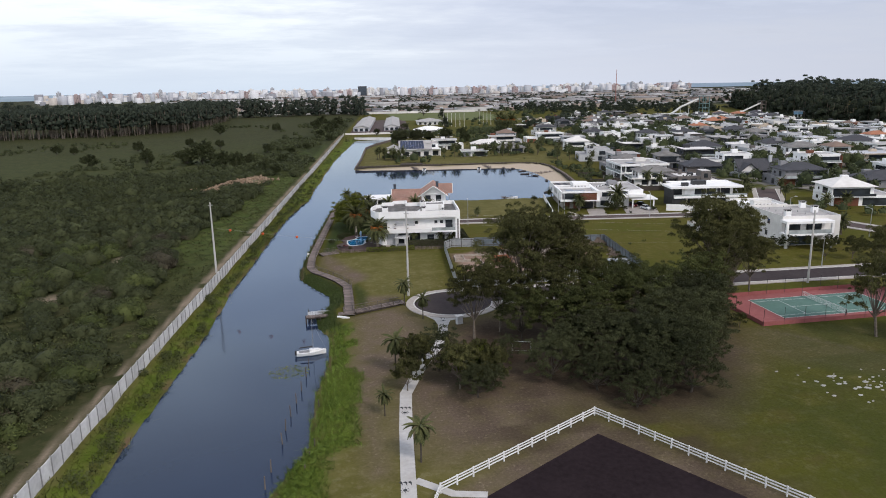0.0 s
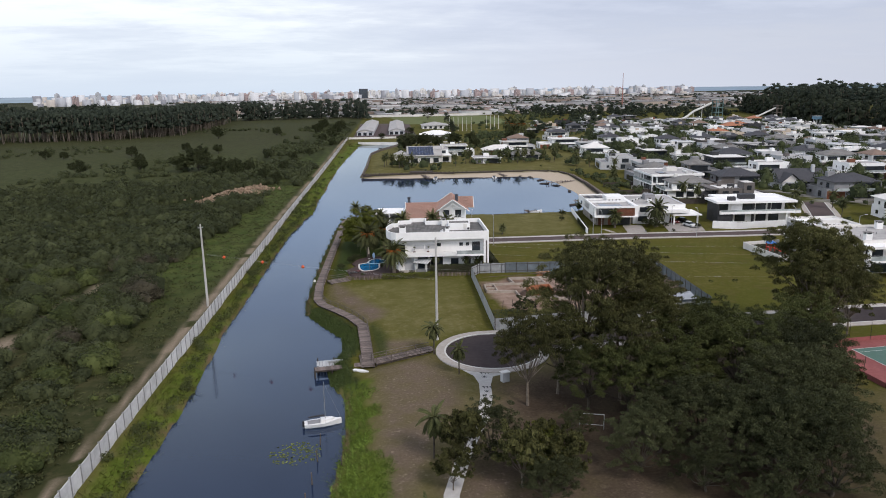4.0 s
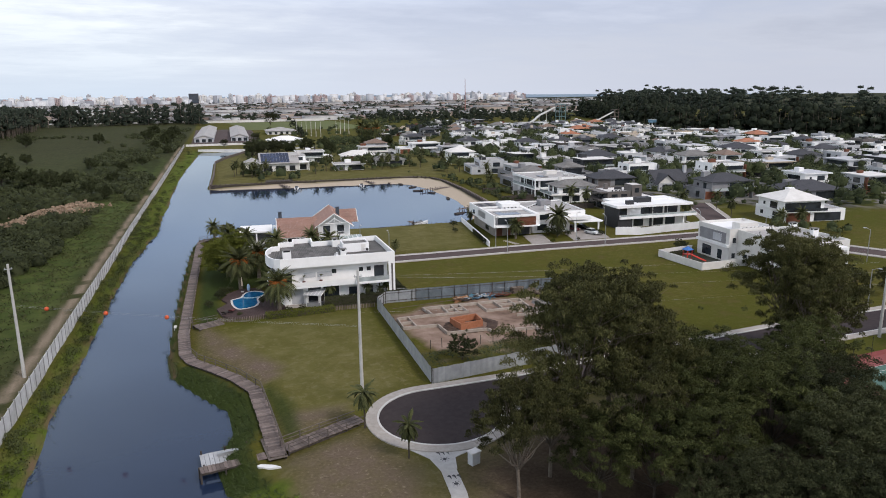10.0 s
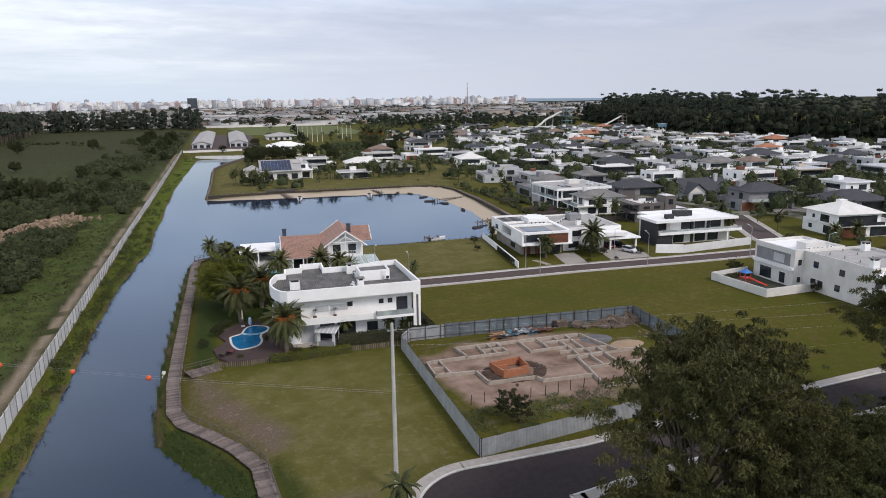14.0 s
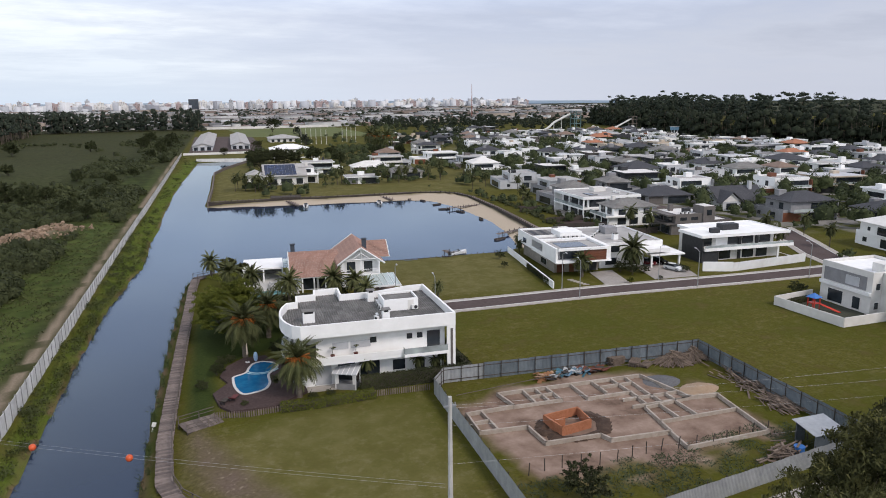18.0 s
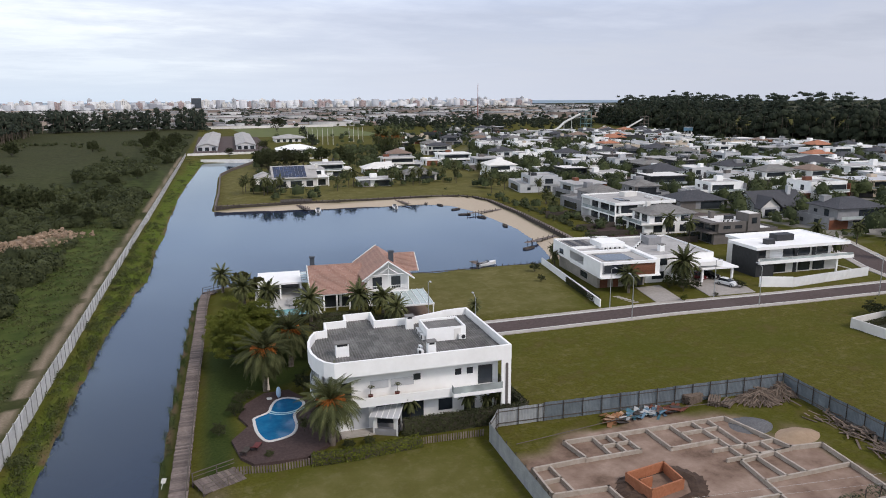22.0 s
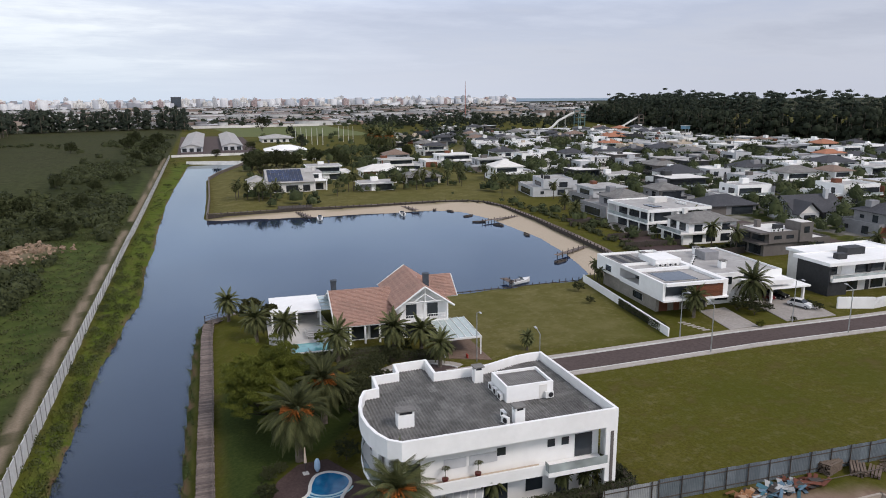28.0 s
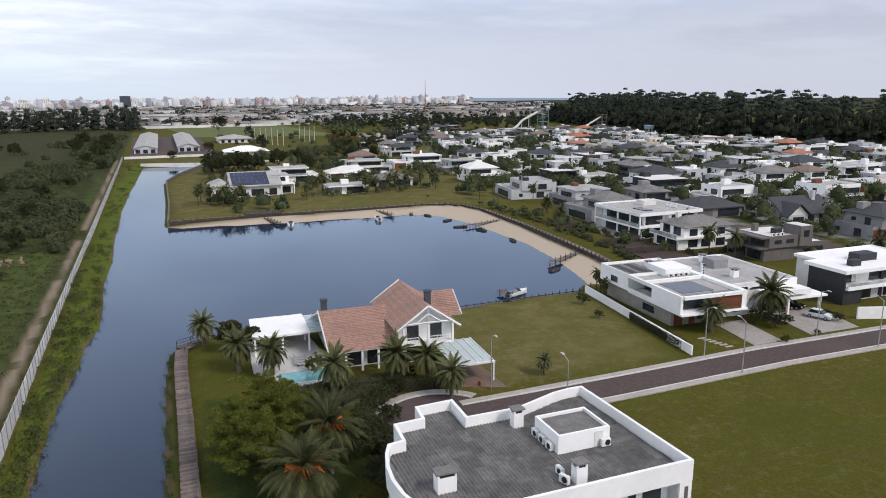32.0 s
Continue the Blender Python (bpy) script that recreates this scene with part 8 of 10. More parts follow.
plant(dark1, [(57.0, 84.0, 1.05, 60), (62.0, 92.0, 1.0, 120), (50.0, 77.0, 1.0, 180), (66.0, 98.0, 0.85, 300), (45.0, 83.0, 0.85, 20), (101, 79, 1.0, 45), (66, 470, 1.25, 0), (77, 474, 1.15, 90), (163, 959, 1.7, 30), (62, 600, 0.6, 10), (92, 640, 0.8, 100), (55.0, 76.0, 0.9, 75), (69.5, 95.0, 0.95, 200), (64.0, 88.0, 0.9, 10)])
plant(dark2, [(23.6, 75.6, 0.60, 200), (26.0, 77.6, 0.5, 20), (45.5, 76.5, 0.92, 0), (47.0, 70.5, 0.85, 80), (52.6, 70.5, 0.90, 140), (59.5, 79.0, 0.9, 200), (35.4, 79.4, 0.80, 30), (39.5, 82.5, 0.8, 100), (40.5, 74.0, 0.7, 250), (31.5, 88.0, 0.45, 60), (66.5, 90.0, 0.85, 60), (20.0, 85.8, 0.80, 60), (43.5, 68.0, 0.55, 10), (41.5, 87.0, 0.8, 45), (70.0, 96.0, 0.6, 100)])
plant(small1, [(18.6, 237.8, 0.75, 40), (21.6, 236.4, 0.6, 0), (16.4, 84.6, 0.95, 0), (25.0, 81.0, 0.9, 90), (14.4, 80.0, 0.7, 30), (21.8, 79.0, 1.0, 220), (26.6, 79.0, 0.85, 10), (74.5, 92.3, 0.4, 0), (135, 127, 0.9, 0), (128, 128.5, 0.8, 100), (121, 129, 0.75, 40)])
plant(bush2, [(27.5, 223.2, 0.7, 0), (96.8, 197.9, 0.35, 0)])
plant(round1, [(14.2, 200.0, 0.92, 0), (17.5, 211.0, 0.55, 140), (24.6, 80.8, 0.50, 60), (26.2, 85.0, 0.36, 10)])

phoenix = palm_model("palm_tree", "large date palm with full feathery crown", 5.2, 4.5, 74, 11, 0.42, True, 0.045, dates=True)
plant(phoenix, [(14.9, 188.8, 1.08, 0), (19.2, 170.2, 1.0, 60), (19.9, 196.4, 1.02, 200), (177, 618, 2.0, 0), (176, 600, 1.9, 50), (179, 586, 2.0, 100)])
canary = palm_model("palm_tree", "date palm with thick trunk and arching fronds", 4.2, 3.5, 50, 12, 0.36, True, 0.050)
plant(canary, [(21.8, 225.4, 0.9, 0), (27.4, 215.2, 1.0, 30), (36.2, 214.4, 1.0, 70), (18.0, 229.5, 0.95, 100), (15.6, 243.0, 0.85, 140), (103.6, 206.0, 1.25, 20), (90.8, 207.3, 0.9, 60), (40.0, 212.6, 0.9, 200), (40.3, 206.4, 0.85, 10), (55.5, 206.6, 0.5, 0),
                 (145, 152.5, 0.9, 0), (152, 213, 0.7, 0), (160, 217, 0.75, 50), (176, 187, 0.8, 90), (170, 189, 0.75, 10), (132, 300, 0.9, 0), (140, 317, 0.9, 60)])
queen = palm_model("palm_tree", "slender palm with loose drooping fronds", 5.6, 2.8, 36, 13, 0.15, False, 0.06)
plant(queen, [(44, 404, 1.1, 30), (42, 398, 1.0, 0), (47, 402, 0.9, 80), (80, 388, 1.0, 10), (106, 392, 1.1, 50), (112, 396, 1.0, 0), (116, 391, 1.2, 20), (134, 398, 1.1, 0), (138, 392, 1.0, 70), (142, 402, 1.1, 10), (150, 420, 1.2, 0), (156, 404, 1.1, 40), (146, 360, 1.0, 0), (143, 372, 1.1, 60), (137, 355, 1.0, 0), (135, 246, 1.1, 0), (137, 240, 1.0, 40), (19.4, 119.2, 0.8, 0), (21.6, 110.2, 0.7, 50), (13.2, 60.6, 0.8, 0), (10.4, 73.0, 0.55, 100), (13.6, 87.0, 0.9, 30), (16.8, 174.0, 0.32, 20), (36.2, 169.6, 0.52, 0), (40.2, 169.9, 0.62, 40), (38.6, 169.2, 0.42, 90), (29.0, 170.6, 0.6, 90),
                (93.2, 235.0, 0.7, 0), (90.6, 234.6, 0.6, 90), (91.5, 236.8, 0.65, 150), (88.6, 231.2, 0.6, 10), (49, 388, 1.1, 0), (51, 391, 1.1, 60), (46, 396, 1.0, 120), (53, 386, 1.0, 10), (56, 390, 1.1, 70), (88, 398, 1.2, 0), (91, 401, 1.2, 80),
                (124, 402, 1.1, 0), (127, 398, 1.0, 40), (121, 396, 1.0, 90), (166, 204, 0.9, 0), (149.8, 206, 1.0, 60), (162, 221, 1.0, 20), (175, 219, 0.9, 0), (150, 268, 1.0, 0), (160, 330, 1.0, 0), (165, 334, 1.0, 60), (151, 340, 1.0, 0)])
plant(pine1, [(76, 505, 0.9, 20), (95, 545, 0.8, 0), (153, 775, 1.4, 0), (133, 655, 1.2, 0), (55, 395, 0.4, 0), (59, 393.6, 0.42, 0), (63, 392.6, 0.4, 50)])
plant(bush1, [(39.2, 133.6, 1.3, 0), (23.4, 190.5, 1.2, 0), (26.0, 192.6, 1.1, 40), (25.0, 188.0, 1.0, 80), (27.6, 196.0, 1.2, 20), (24.0, 197.6, 1.2, 130), (26.4, 200.6, 1.1, 60), (21.0, 202.0, 1.2, 10), (22.6, 206.6, 1.2, 90), (11.0, 186.2, 0.5, 0), (12.4, 187.0, 0.45, 60), (19.6, 186.6, 0.8, 30), (23.0, 209.5, 1.1, 200), (7.4, 178, 0.5, 0), (10.0, 182.5, 0.6, 60), (29, 206.5, 1.0, 0), (31.5, 209, 0.9, 30), (34.5, 211, 0.9, 90), (27.2, 205, 0.9, 10), (30.4, 204.0, 0.8, 70), (37.6, 214.6, 0.8, 0), (24.2, 213.5, 0.8, 0), (20.5, 212, 0.9, 60), 
               (93.2, 211.2, 0.8, 0), (101.6, 203.4, 0.9, 0), (100.8, 206.4, 0.9, 50), (105.2, 203.8, 0.6, 10), (106.0, 208.4, 0.8, 80), (104.8, 197.9, 0.3, 0), (114, 200.2, 0.55, 0), (114.5, 202.4, 0.5, 0), (119.8, 175.6, 1.0, 0), (122, 157, 0.7, 0), (118, 143, 1.0, 40), (121, 141.5, 1.2, 80), (126, 140, 1.1, 10), (131, 139, 1.2, 60),
               (41.5, 170.6, 0.5, 0), (27.6, 168.2, 0.4, 0), (23.0, 168.2, 0.4, 30), (20.6, 168.4, 0.4, 60), (12, 170.2, 0.3, 0), (79.5, 222.5, 0.5, 0), (82.6, 230.5, 0.7, 0)])


ICO = [(0, 0, 1)] + [(0.894 * math.cos(k * 1.2566), 0.894 * math.sin(k * 1.2566), 0.447) for k in range(5)] + [(0.894 * math.cos(k * 1.2566 + 0.628), 0.894 * math.sin(k * 1.2566 + 0.628), -0.447) for k in range(5)]
ICO_F = [(0, 1 + k, 1 + (k + 1) % 5) for k in range(5)] + [(1 + k, 6 + k, 1 + (k + 1) % 5) for k in range(5)] + [(6 + k, 6 + (k + 1) % 5, 1 + (k + 1) % 5) for k in range(5)]


def cores(clumps, scale, rng):
    """A lumpy inner mass of twigs and leaves for each clump, open below."""
    K = np.asarray(clumps)
    n = len(K)
    P = np.array(ICO)[None] * rng.uniform(0.75, 1.1, (n, 11, 1)) * scale
    V = K[:, None, :3] + P * K[:, None, 3:]
    F = (np.array(ICO_F)[None] + 11 * np.arange(n)[:, None, None]).reshape(-1, 3)
    return V.reshape(-1, 3), F


def stuff_leaves(name, label, category, clumps, per, size, material, seed, slim=0.55, core=0.0):
    rng = np.random.default_rng(seed)
    C, N = shells(clumps, per, rng)
    V, q = leaf_quads(C, N, size, rng, slim=slim)
    if core:
        V2, q2 = cores(clumps, core, rng)
        V, q = np.concatenate([V, V2]), np.concatenate([q, q2 + len(V)])
    return tagged(new(name, array_mesh(name, V, q, material)), label, category, kind="stuff")


def hedge(name, line, half, h, label, mat_=None, seed=1):
    rng = np.random.default_rng(seed)
    C, N = [], []
    for a, c in zip(line, line[1:]):
        L = math.hypot(c[0] - a[0], c[1] - a[1])
        d = np.array([(c[0] - a[0]) / L, (c[1] - a[1]) / L])
        n = np.array([-d[1], d[0]])
        k = int(L * (2 * h + 2 * half) * 75)
        u, w_ = rng.uniform(0, L, k), rng.uniform(-half - h, half + h, k)
        off = np.clip(w_, -half, half)
        z = h - np.maximum(0, np.abs(w_) - half) + rng.normal(0, 0.05, k)
        C.append(np.stack([a[0] + d[0] * u + n[0] * off, a[1] + d[1] * u + n[1] * off, z], 1))
        side = (np.abs(w_) > half)[:, None]
        N.append(np.where(side, np.stack([n[0] * np.sign(w_), n[1] * np.sign(w_), np.zeros(k)], 1), np.array([0, 0, 1.0])))
    V, q = leaf_quads(np.concatenate(C), np.concatenate(N), 0.12, rng)
    h_ = thing(name, label, "hedge", pose(0, 0, 0))
    ob = new("foliage", array_mesh("foliage", V, q, mat_ or LEAF_DARK))
    ob.parent = h_
    bm = bmesh.new()
    ribbon(bm, line, half - 0.1, -0.1, h - 0.12)
    part("core", bm, BARKD, h_)


hedge("hedge", [(27.5, 168.9), (43.0, 166.9)], 0.65, 1.9, "clipped dark green hedge in front of the white house")
hedge("hedge", [(43.4, 167.8), (44.6, 182)], 0.5, 1.6, "clipped dark green hedge beside the white house", seed=2)
hedge("hedge", [(16.0, 166.9), (21.0, 166.2), (28.5, 166.0)], 0.75, 1.0, "low loose green hedge along the garden fence", LEAF_BRIGHT, 3)
hedge("hedge", [(22.5, 216.6), (26.0, 216.4), (36.4, 214.6)], 0.9, 1.2, "low dark hedge in front of the lake house", seed=4)
hedge("hedge", [(26.6, 211.4), (30.2, 212.6), (36.0, 211.9), (41.6, 210.2)], 1.0, 1.1, "loose dark green shrub border round the turning circle", seed=7)
hedge("hedge", [(25.6, 190.8), (27.2, 197.0), (26.2, 203.6)], 1.3, 2.0, "tall dark shrub border behind the white house", seed=8)
hedge("hedge", [(80.6, 204), (84.0, 219)], 0.5, 1.3, "dark green hedge behind the low white wall", seed=5)
hedge("hedge", [(112.0, 172.4), (121, 172.6)], 0.4, 1.0, "dark clipped hedge in the play garden", seed=6)

# scrubland left of the wall
rng = np.random.default_rng(21)
near_b, fresh_b, dull_b, mid_b, far_b, low_ = [], [], [], [], [], []


def shrub(x, y, r, tall):
    z = ground_z(x, y)
    v = noise.noise((x * 0.05, y * 0.05, 3.0)) + rng.uniform(-0.35, 0.35)
    to = (fresh_b if v > 0.25 else (dull_b if v < -0.38 else near_b)) if y < 200 and wall_x(y) - x < 95 else (mid_b if y < 360 else far_b)
    to.append((x, y, z + r * 0.35, r * 1.15, r * 1.15, r * tall))
    if r > 1.3:
        for k in range(2):
            a = rng.uniform(0, 6.28)
            to.append((x + 0.8 * r * math.cos(a), y + 0.8 * r * math.sin(a), z + r * (0.2 + 0.5 * rng.random()), r * 0.6, r * 0.6, r * 0.55))


def cleared(x, y):
    on_heap = 284 < y < 342 and abs((x + 28) - 0.62 * (y - 313)) < 11
    trail = [(-54, 134), (-50.2, 148), (-48.7, 158.5), (-46, 177)]
    return on_heap or edge_distance(np.array([x]), np.array([y]), trail + trail[::-1])[0] < 3.8


for i in range(10400):
    y = 34 + 310 * rng.random()
    gap = 6 + 160 * rng.random() ** 1.25
    x = wall_x(y) - gap
    v = noise.noise((x * 0.035, y * 0.035, 9.0))
    strip_ = 6.5 + 10.5 * min(1.0, max(0.0, (y - 105) / 45))
    if gap < strip_ + 0.53 * strip_ * v + 4 * rng.random() or cleared(x, y) or x < -0.62 * (y + 40) - 20:
        continue
    v2 = noise.noise((x * 0.022, y * 0.022, 5.0)) + 0.5 * noise.noise((x * 0.07, y * 0.07, 2.0))
    if rng.random() > 0.62 + 0.9 * v2:
        low_.append((x, y, ground_z(x, y) + 0.2, 1.2, 1.2, 0.6))
        continue
    shrub(x, y, (0.7 + 2.3 * rng.random() ** 1.9) * (1.3 if v2 > 0.25 else 1.0), rng.uniform(0.75, 1.25))
for i in range(3000):
    y = 34 + 330 * rng.random()
    x = wall_x(y) - 4.5 - 20 * rng.random()
    r = 0.35 + 0.7 * rng.random() ** 2
    if rng.random() < 0.16 and y < 120:
        shrub(x, y, r * 1.5, 0.9)
    else:
        low_.append((x, y, ground_z(x, y) + 0.05, r * 1.3, r * 1.3, r * 0.55))
for i in range(2300):
    y = 330 + 580 * rng.random() ** 1.2
    gap = 6 + 60 * rng.random() ** 1.3
    x = wall_x(y) - gap
    if noise.noise((x * 0.03, y * 0.012, 8.0)) + 0.42 - 0.010 * gap > rng.random() * 0.45:
        shrub(x, y, rng.uniform(0.9, 2.5), 1.0)
for i in range(2600):
    y = 335 + 600 * rng.random()
    x = wall_x(y) - 20 - 330 * rng.random()
    if noise.noise((x * 0.012, y * 0.008, 4.0)) > 0.02 + 0.35 * rng.random() + (0.15 if y > 480 else -0.12):
        shrub(x, y, rng.uniform(0.7, 2.2), 0.8)
LEAF_UNDER = leaf("undergrowth_leaves", (0.034, 0.041, 0.012), (0.078, 0.084, 0.025))
stuff_leaves("scrub", "dense dark olive green wild scrub beside the perimeter wall", "scrub", near_b, 72, 0.19, LEAF_MARSH, 22, core=0.86)
stuff_leaves("scrub", "fresher green bushes among the dark scrub", "scrub", fresh_b, 72, 0.19, leaf("fresh_scrub_leaves", (0.026, 0.036, 0.009), (0.070, 0.084, 0.020), 0.1), 26, core=0.86)
stuff_leaves("scrub", "dull brownish bushes among the dark scrub", "scrub", dull_b, 72, 0.19, leaf("dull_scrub_leaves", (0.030, 0.027, 0.013), (0.074, 0.066, 0.032), 0.1), 27, core=0.82)
stuff_leaves("scrub", "dark olive green wild scrub in the marsh", "scrub", mid_b, 26, 0.33, LEAF_MARSH, 24, core=0.88)
stuff_leaves("scrub", "far dark bushes on the open meadow", "scrub", far_b, 13, 0.46, LEAF_MARSH, 25, core=0.9)
stuff_leaves("undergrowth", "low brighter green undergrowth between the bushes", "undergrowth", low_, 24, 0.20, LEAF_UNDER, 23)
plant(dark2.children[0].parent and tree_model("tree", "lone dark green tree on the scrubland", 9.0, 5.5, 31, LEAF_MARSH, BARKD, 14, 90, 0.6, 0.25, 0.15, flat=0.75),
      [(-57.6, 412, 1.25, 0), (-66, 408, 0.9, 60), (-91, 427, 0.7, 30), (-117, 407, 0.75, 90), (-114, 511, 0.7, 0), (-167, 511, 0.6, 50), (-155, 508, 0.5, 10), (-27, 700, 0.8, 0), (-77, 672, 0.9, 60), (-84, 540, 0.6, 10), (-60, 520, 0.6, 130), (-100, 470, 0.5, 40),
       (68, 506, 1.0, 0), (84, 520, 0.9, 60), (92, 508, 0.8, 120), (74, 532, 0.7, 30), (108, 524, 0.9, 200), (124, 540, 0.8, 10), (118, 500, 0.7, 80), (150, 520, 0.9, 0), (170, 535, 0.8, 40), (-20, 355, 0.6, 0), (-14, 345, 0.5, 80), (-36, 380, 0.8, 20), (-30, 395, 0.6, 100), (-45, 395, 0.8, 50), (-12, 400, 0.5, 0), (-8, 450, 0.5, 60), (2, 480, 0.5, 30), (-24, 470, 0.5, 10), (20, 560, 0.5, 0), (14, 600, 0.6, 70), (22, 650, 0.8, 20), (28, 700, 0.9, 30), (12, 720, 0.9, 80), (36, 760, 1.0, 0), (20, 800, 1.0, 40)])
bm = bmesh.new()
rnd = random.Random(77)
for i in range(420):
    f = rnd.random()
    x, y = -40 + 23 * f + rnd.gauss(0, 3.0), 294 + 34 * f + rnd.gauss(0, 3.2)
    s = rnd.uniform(0.2, 0.75)
    mt = pose(x, y, ground_z(x, y) + s * 0.2, rnd.uniform(0, 360), rnd.uniform(0, 360), rnd.uniform(0, 360))
    vs = [bm.verts.new(mt @ (Vector(p) * s * rnd.uniform(0.7, 1.2))) for p in ((-1, -0.7, -0.5), (1, -0.8, -0.5), (1, 0.8, -0.5), (-1, 0.7, -0.5), (-0.7, -0.5, 0.5), (0.8, -0.5, 0.5), (0.7, 0.6, 0.5), (-0.8, 0.5, 0.5))]
    for f_ in ((3, 2, 1, 0), (4, 5, 6, 7), (0, 1, 5, 4), (1, 2, 6, 5), (2, 3, 7, 6), (3, 0, 4, 7)):
        bm.faces.new([vs[k] for k in f_])
single("rubble_heap", bm, RUBBLE, "long heap of pale rubble and broken stone in the scrub", "rubble", kind="stuff")


def blades(name, label, spots, h, w_, material, seed):
    """Upright grass blades at spots (x, y, z)."""
    rng = np.random.default_rng(seed)
    P = np.asarray(spots)
    n = len(P)
    a = rng.uniform(0, 2 * math.pi, n)
    d = np.stack([np.cos(a), np.sin(a), 0 * a], 1)
    hh = (h * rng.uniform(0.5, 1.3, n))[:, None]
    lean = np.stack([rng.normal(0, 1.0, n), rng.normal(0, 1.0, n), 0.55 + 0.3 * rng.random(n)], 1)
    V = np.stack([P - d * w_, P + d * w_, P + lean * hh * 0.65 + d * w_ * 0.8, P + lean * hh + d * 0.2 * hh], 1).reshape(-1, 3)
    return tagged(new(name, array_mesh(name, V, np.arange(4 * n).reshape(n, 4), material)), label, "grass", kind="stuff")


west = (gx > wall_x(gy) + 0.4) & (gx < wall_x(gy) + 14) & (dw > -0.3) & (gy > 45) & (gy < 600)
cand = np.argwhere(west)
spots = []
for k in range(46000):
    i, j = cand[rng.integers(len(cand))]
    if gy[i, j] > 330 and rng.random() < 0.3:
        continue
    cl_ = noise.noise((gx[i, j] * 0.16, gy[i, j] * 0.10, 1.0))
    if rng.random() < 0.45 + 0.9 * cl_:
        spots.append((gx[i, j] + rng.uniform(-0.5, 0.5), gy[i, j] + rng.uniform(-0.6, 0.6), gz[i, j] - 0.05))
blades("reed_bank", "overgrown bank with bright and straw-coloured reed grass", spots, 0.55, 0.05, GRASS_B, 41)
bank_b = []
for k in range(1500):
    i, j = cand[rng.integers(len(cand))]
    cl_ = noise.noise((gx[i, j] * 0.16, gy[i, j] * 0.10, 1.0))
    if (cl_ < -0.02 or dw[i, j] < 1.6) and dw[i, j] > 0.7:
        r = rng.uniform(0.5, 1.2)
        bank_b.append((gx[i, j], gy[i, j], gz[i, j] + 0.2, r, r, r * 0.7))
stuff_leaves("bank_shrubs", "low olive shrubs on the canal bank", "shrubs", bank_b, 75, 0.13, leaf("bank_shrub_leaves", (0.036, 0.046, 0.012), (0.075, 0.086, 0.024)), 42)
eastb = (gx > -9) & (gx < 12) & (gy > 42) & (gy < 108) & (lush > 0.25) & (dw > -0.4)
cand = np.argwhere(eastb)
spots = [(gx[i, j] + rng.uniform(-0.5, 0.5), gy[i, j] + rng.uniform(-0.5, 0.5), gz[i, j] - 0.05) for i, j in cand[rng.integers(len(cand), size=19000)]]
blades("reed_bank", "tall bright green reeds along the water's edge", spots, 0.46, 0.05, leaf("bright_reeds", (0.072, 0.120, 0.014), (0.150, 0.215, 0.030), 0.1), 43)
bay_ = (gx > -4) & (gx < 13) & (gy > 108) & (gy < 246) & (dw > -0.3) & (dw < np.where(gy < 152, 3.6, 1.6)) & (edge_distance(gx, gy, walk_line + walk_line[::-1]) > 1.5)
cand = np.argwhere(bay_)
spots = [(gx[i, j] + rng.uniform(-0.5, 0.5), gy[i, j] + rng.uniform(-0.5, 0.5), gz[i, j] - 0.05) for i, j in cand[rng.integers(len(cand), size=11000)]]
blades("reed_bank", "dark green reeds below the boardwalk", spots, 0.4, 0.05, leaf("dark_reeds", (0.030, 0.046, 0.012), (0.062, 0.082, 0.022), 0.1), 44)
cand = np.argwhere((gx > 33) & (gx < 72) & (gy > 130) & (gy < 138.5))
spots = [(gx[i, j] + rng.uniform(-0.5, 0.5), gy[i, j] + rng.uniform(-0.5, 0.5), 0.0) for i, j in cand[rng.integers(len(cand), size=9000)] if noise.noise((gx[i, j] * 0.3, gy[i, j] * 0.3, 4.0)) > -0.12]
blades("weeds", "patchy green weeds in front of the foundations", spots, 0.35, 0.06, leaf("weed_leaves", (0.035, 0.055, 0.018), (0.085, 0.105, 0.045)), 45)
lil = []
for k in range(160):
    a, r = rng.uniform(0, 6.28), 3.2 * math.sqrt(rng.random())
    lil.append((-2.4 + r * math.cos(a), 94.5 + 0.9 * r * math.sin(a), WATER_Z + 0.015))
V = np.array([[(x + 0.16 * math.cos(t), y + 0.16 * math.sin(t), z) for t in (0, 1.57, 3.14, 4.71)] for x, y, z in lil]).reshape(-1, 3)
tagged(new("lily_pads", array_mesh("lily_pads", V, np.arange(len(V)).reshape(-1, 4), GRASS_B)), "scattered floating lily pads beside the sailboat", "lily pads", kind="stuff")
stones = bmesh.new()
for k in range(90):
    f = rnd.random()
    x, y, s = 72 + 14 * f + rnd.gauss(0, 2.5), 70 - 9 * f + rnd.gauss(0, 3.0), rnd.uniform(0.12, 0.45)
    prism(stones, [(x + s * math.cos(t + s) * rnd.uniform(0.6, 1.2), y + 0.7 * s * math.sin(t + s)) for t in (0, 1.1, 2.2, 3.3, 4.4, 5.4)], -0.05, 0.06 + 0.1 * s)
single("stone_scatter", stones, surf("pale_flat_stone", (0.30, 0.30, 0.27), (0.46, 0.45, 0.41), 3, 0.5, 0.9), "pale flat stones scattered on the grass", "stones", kind="stuff")


# ---- estate, town and distance ----
taken = [(94, 215, 18), (136, 208, 16), (106, 222, 16), (128, 158, 18)]


def lot_house(x, y, yaw, w, d, seed, wall, roof=None, style="flat", storeys=2, trim=None, label=""):
    taken.append((x, y, max(w, d) * 0.62))
    return modern_house(x, y, yaw, w, d, seed, wall, roof, style, storeys, trim, label)


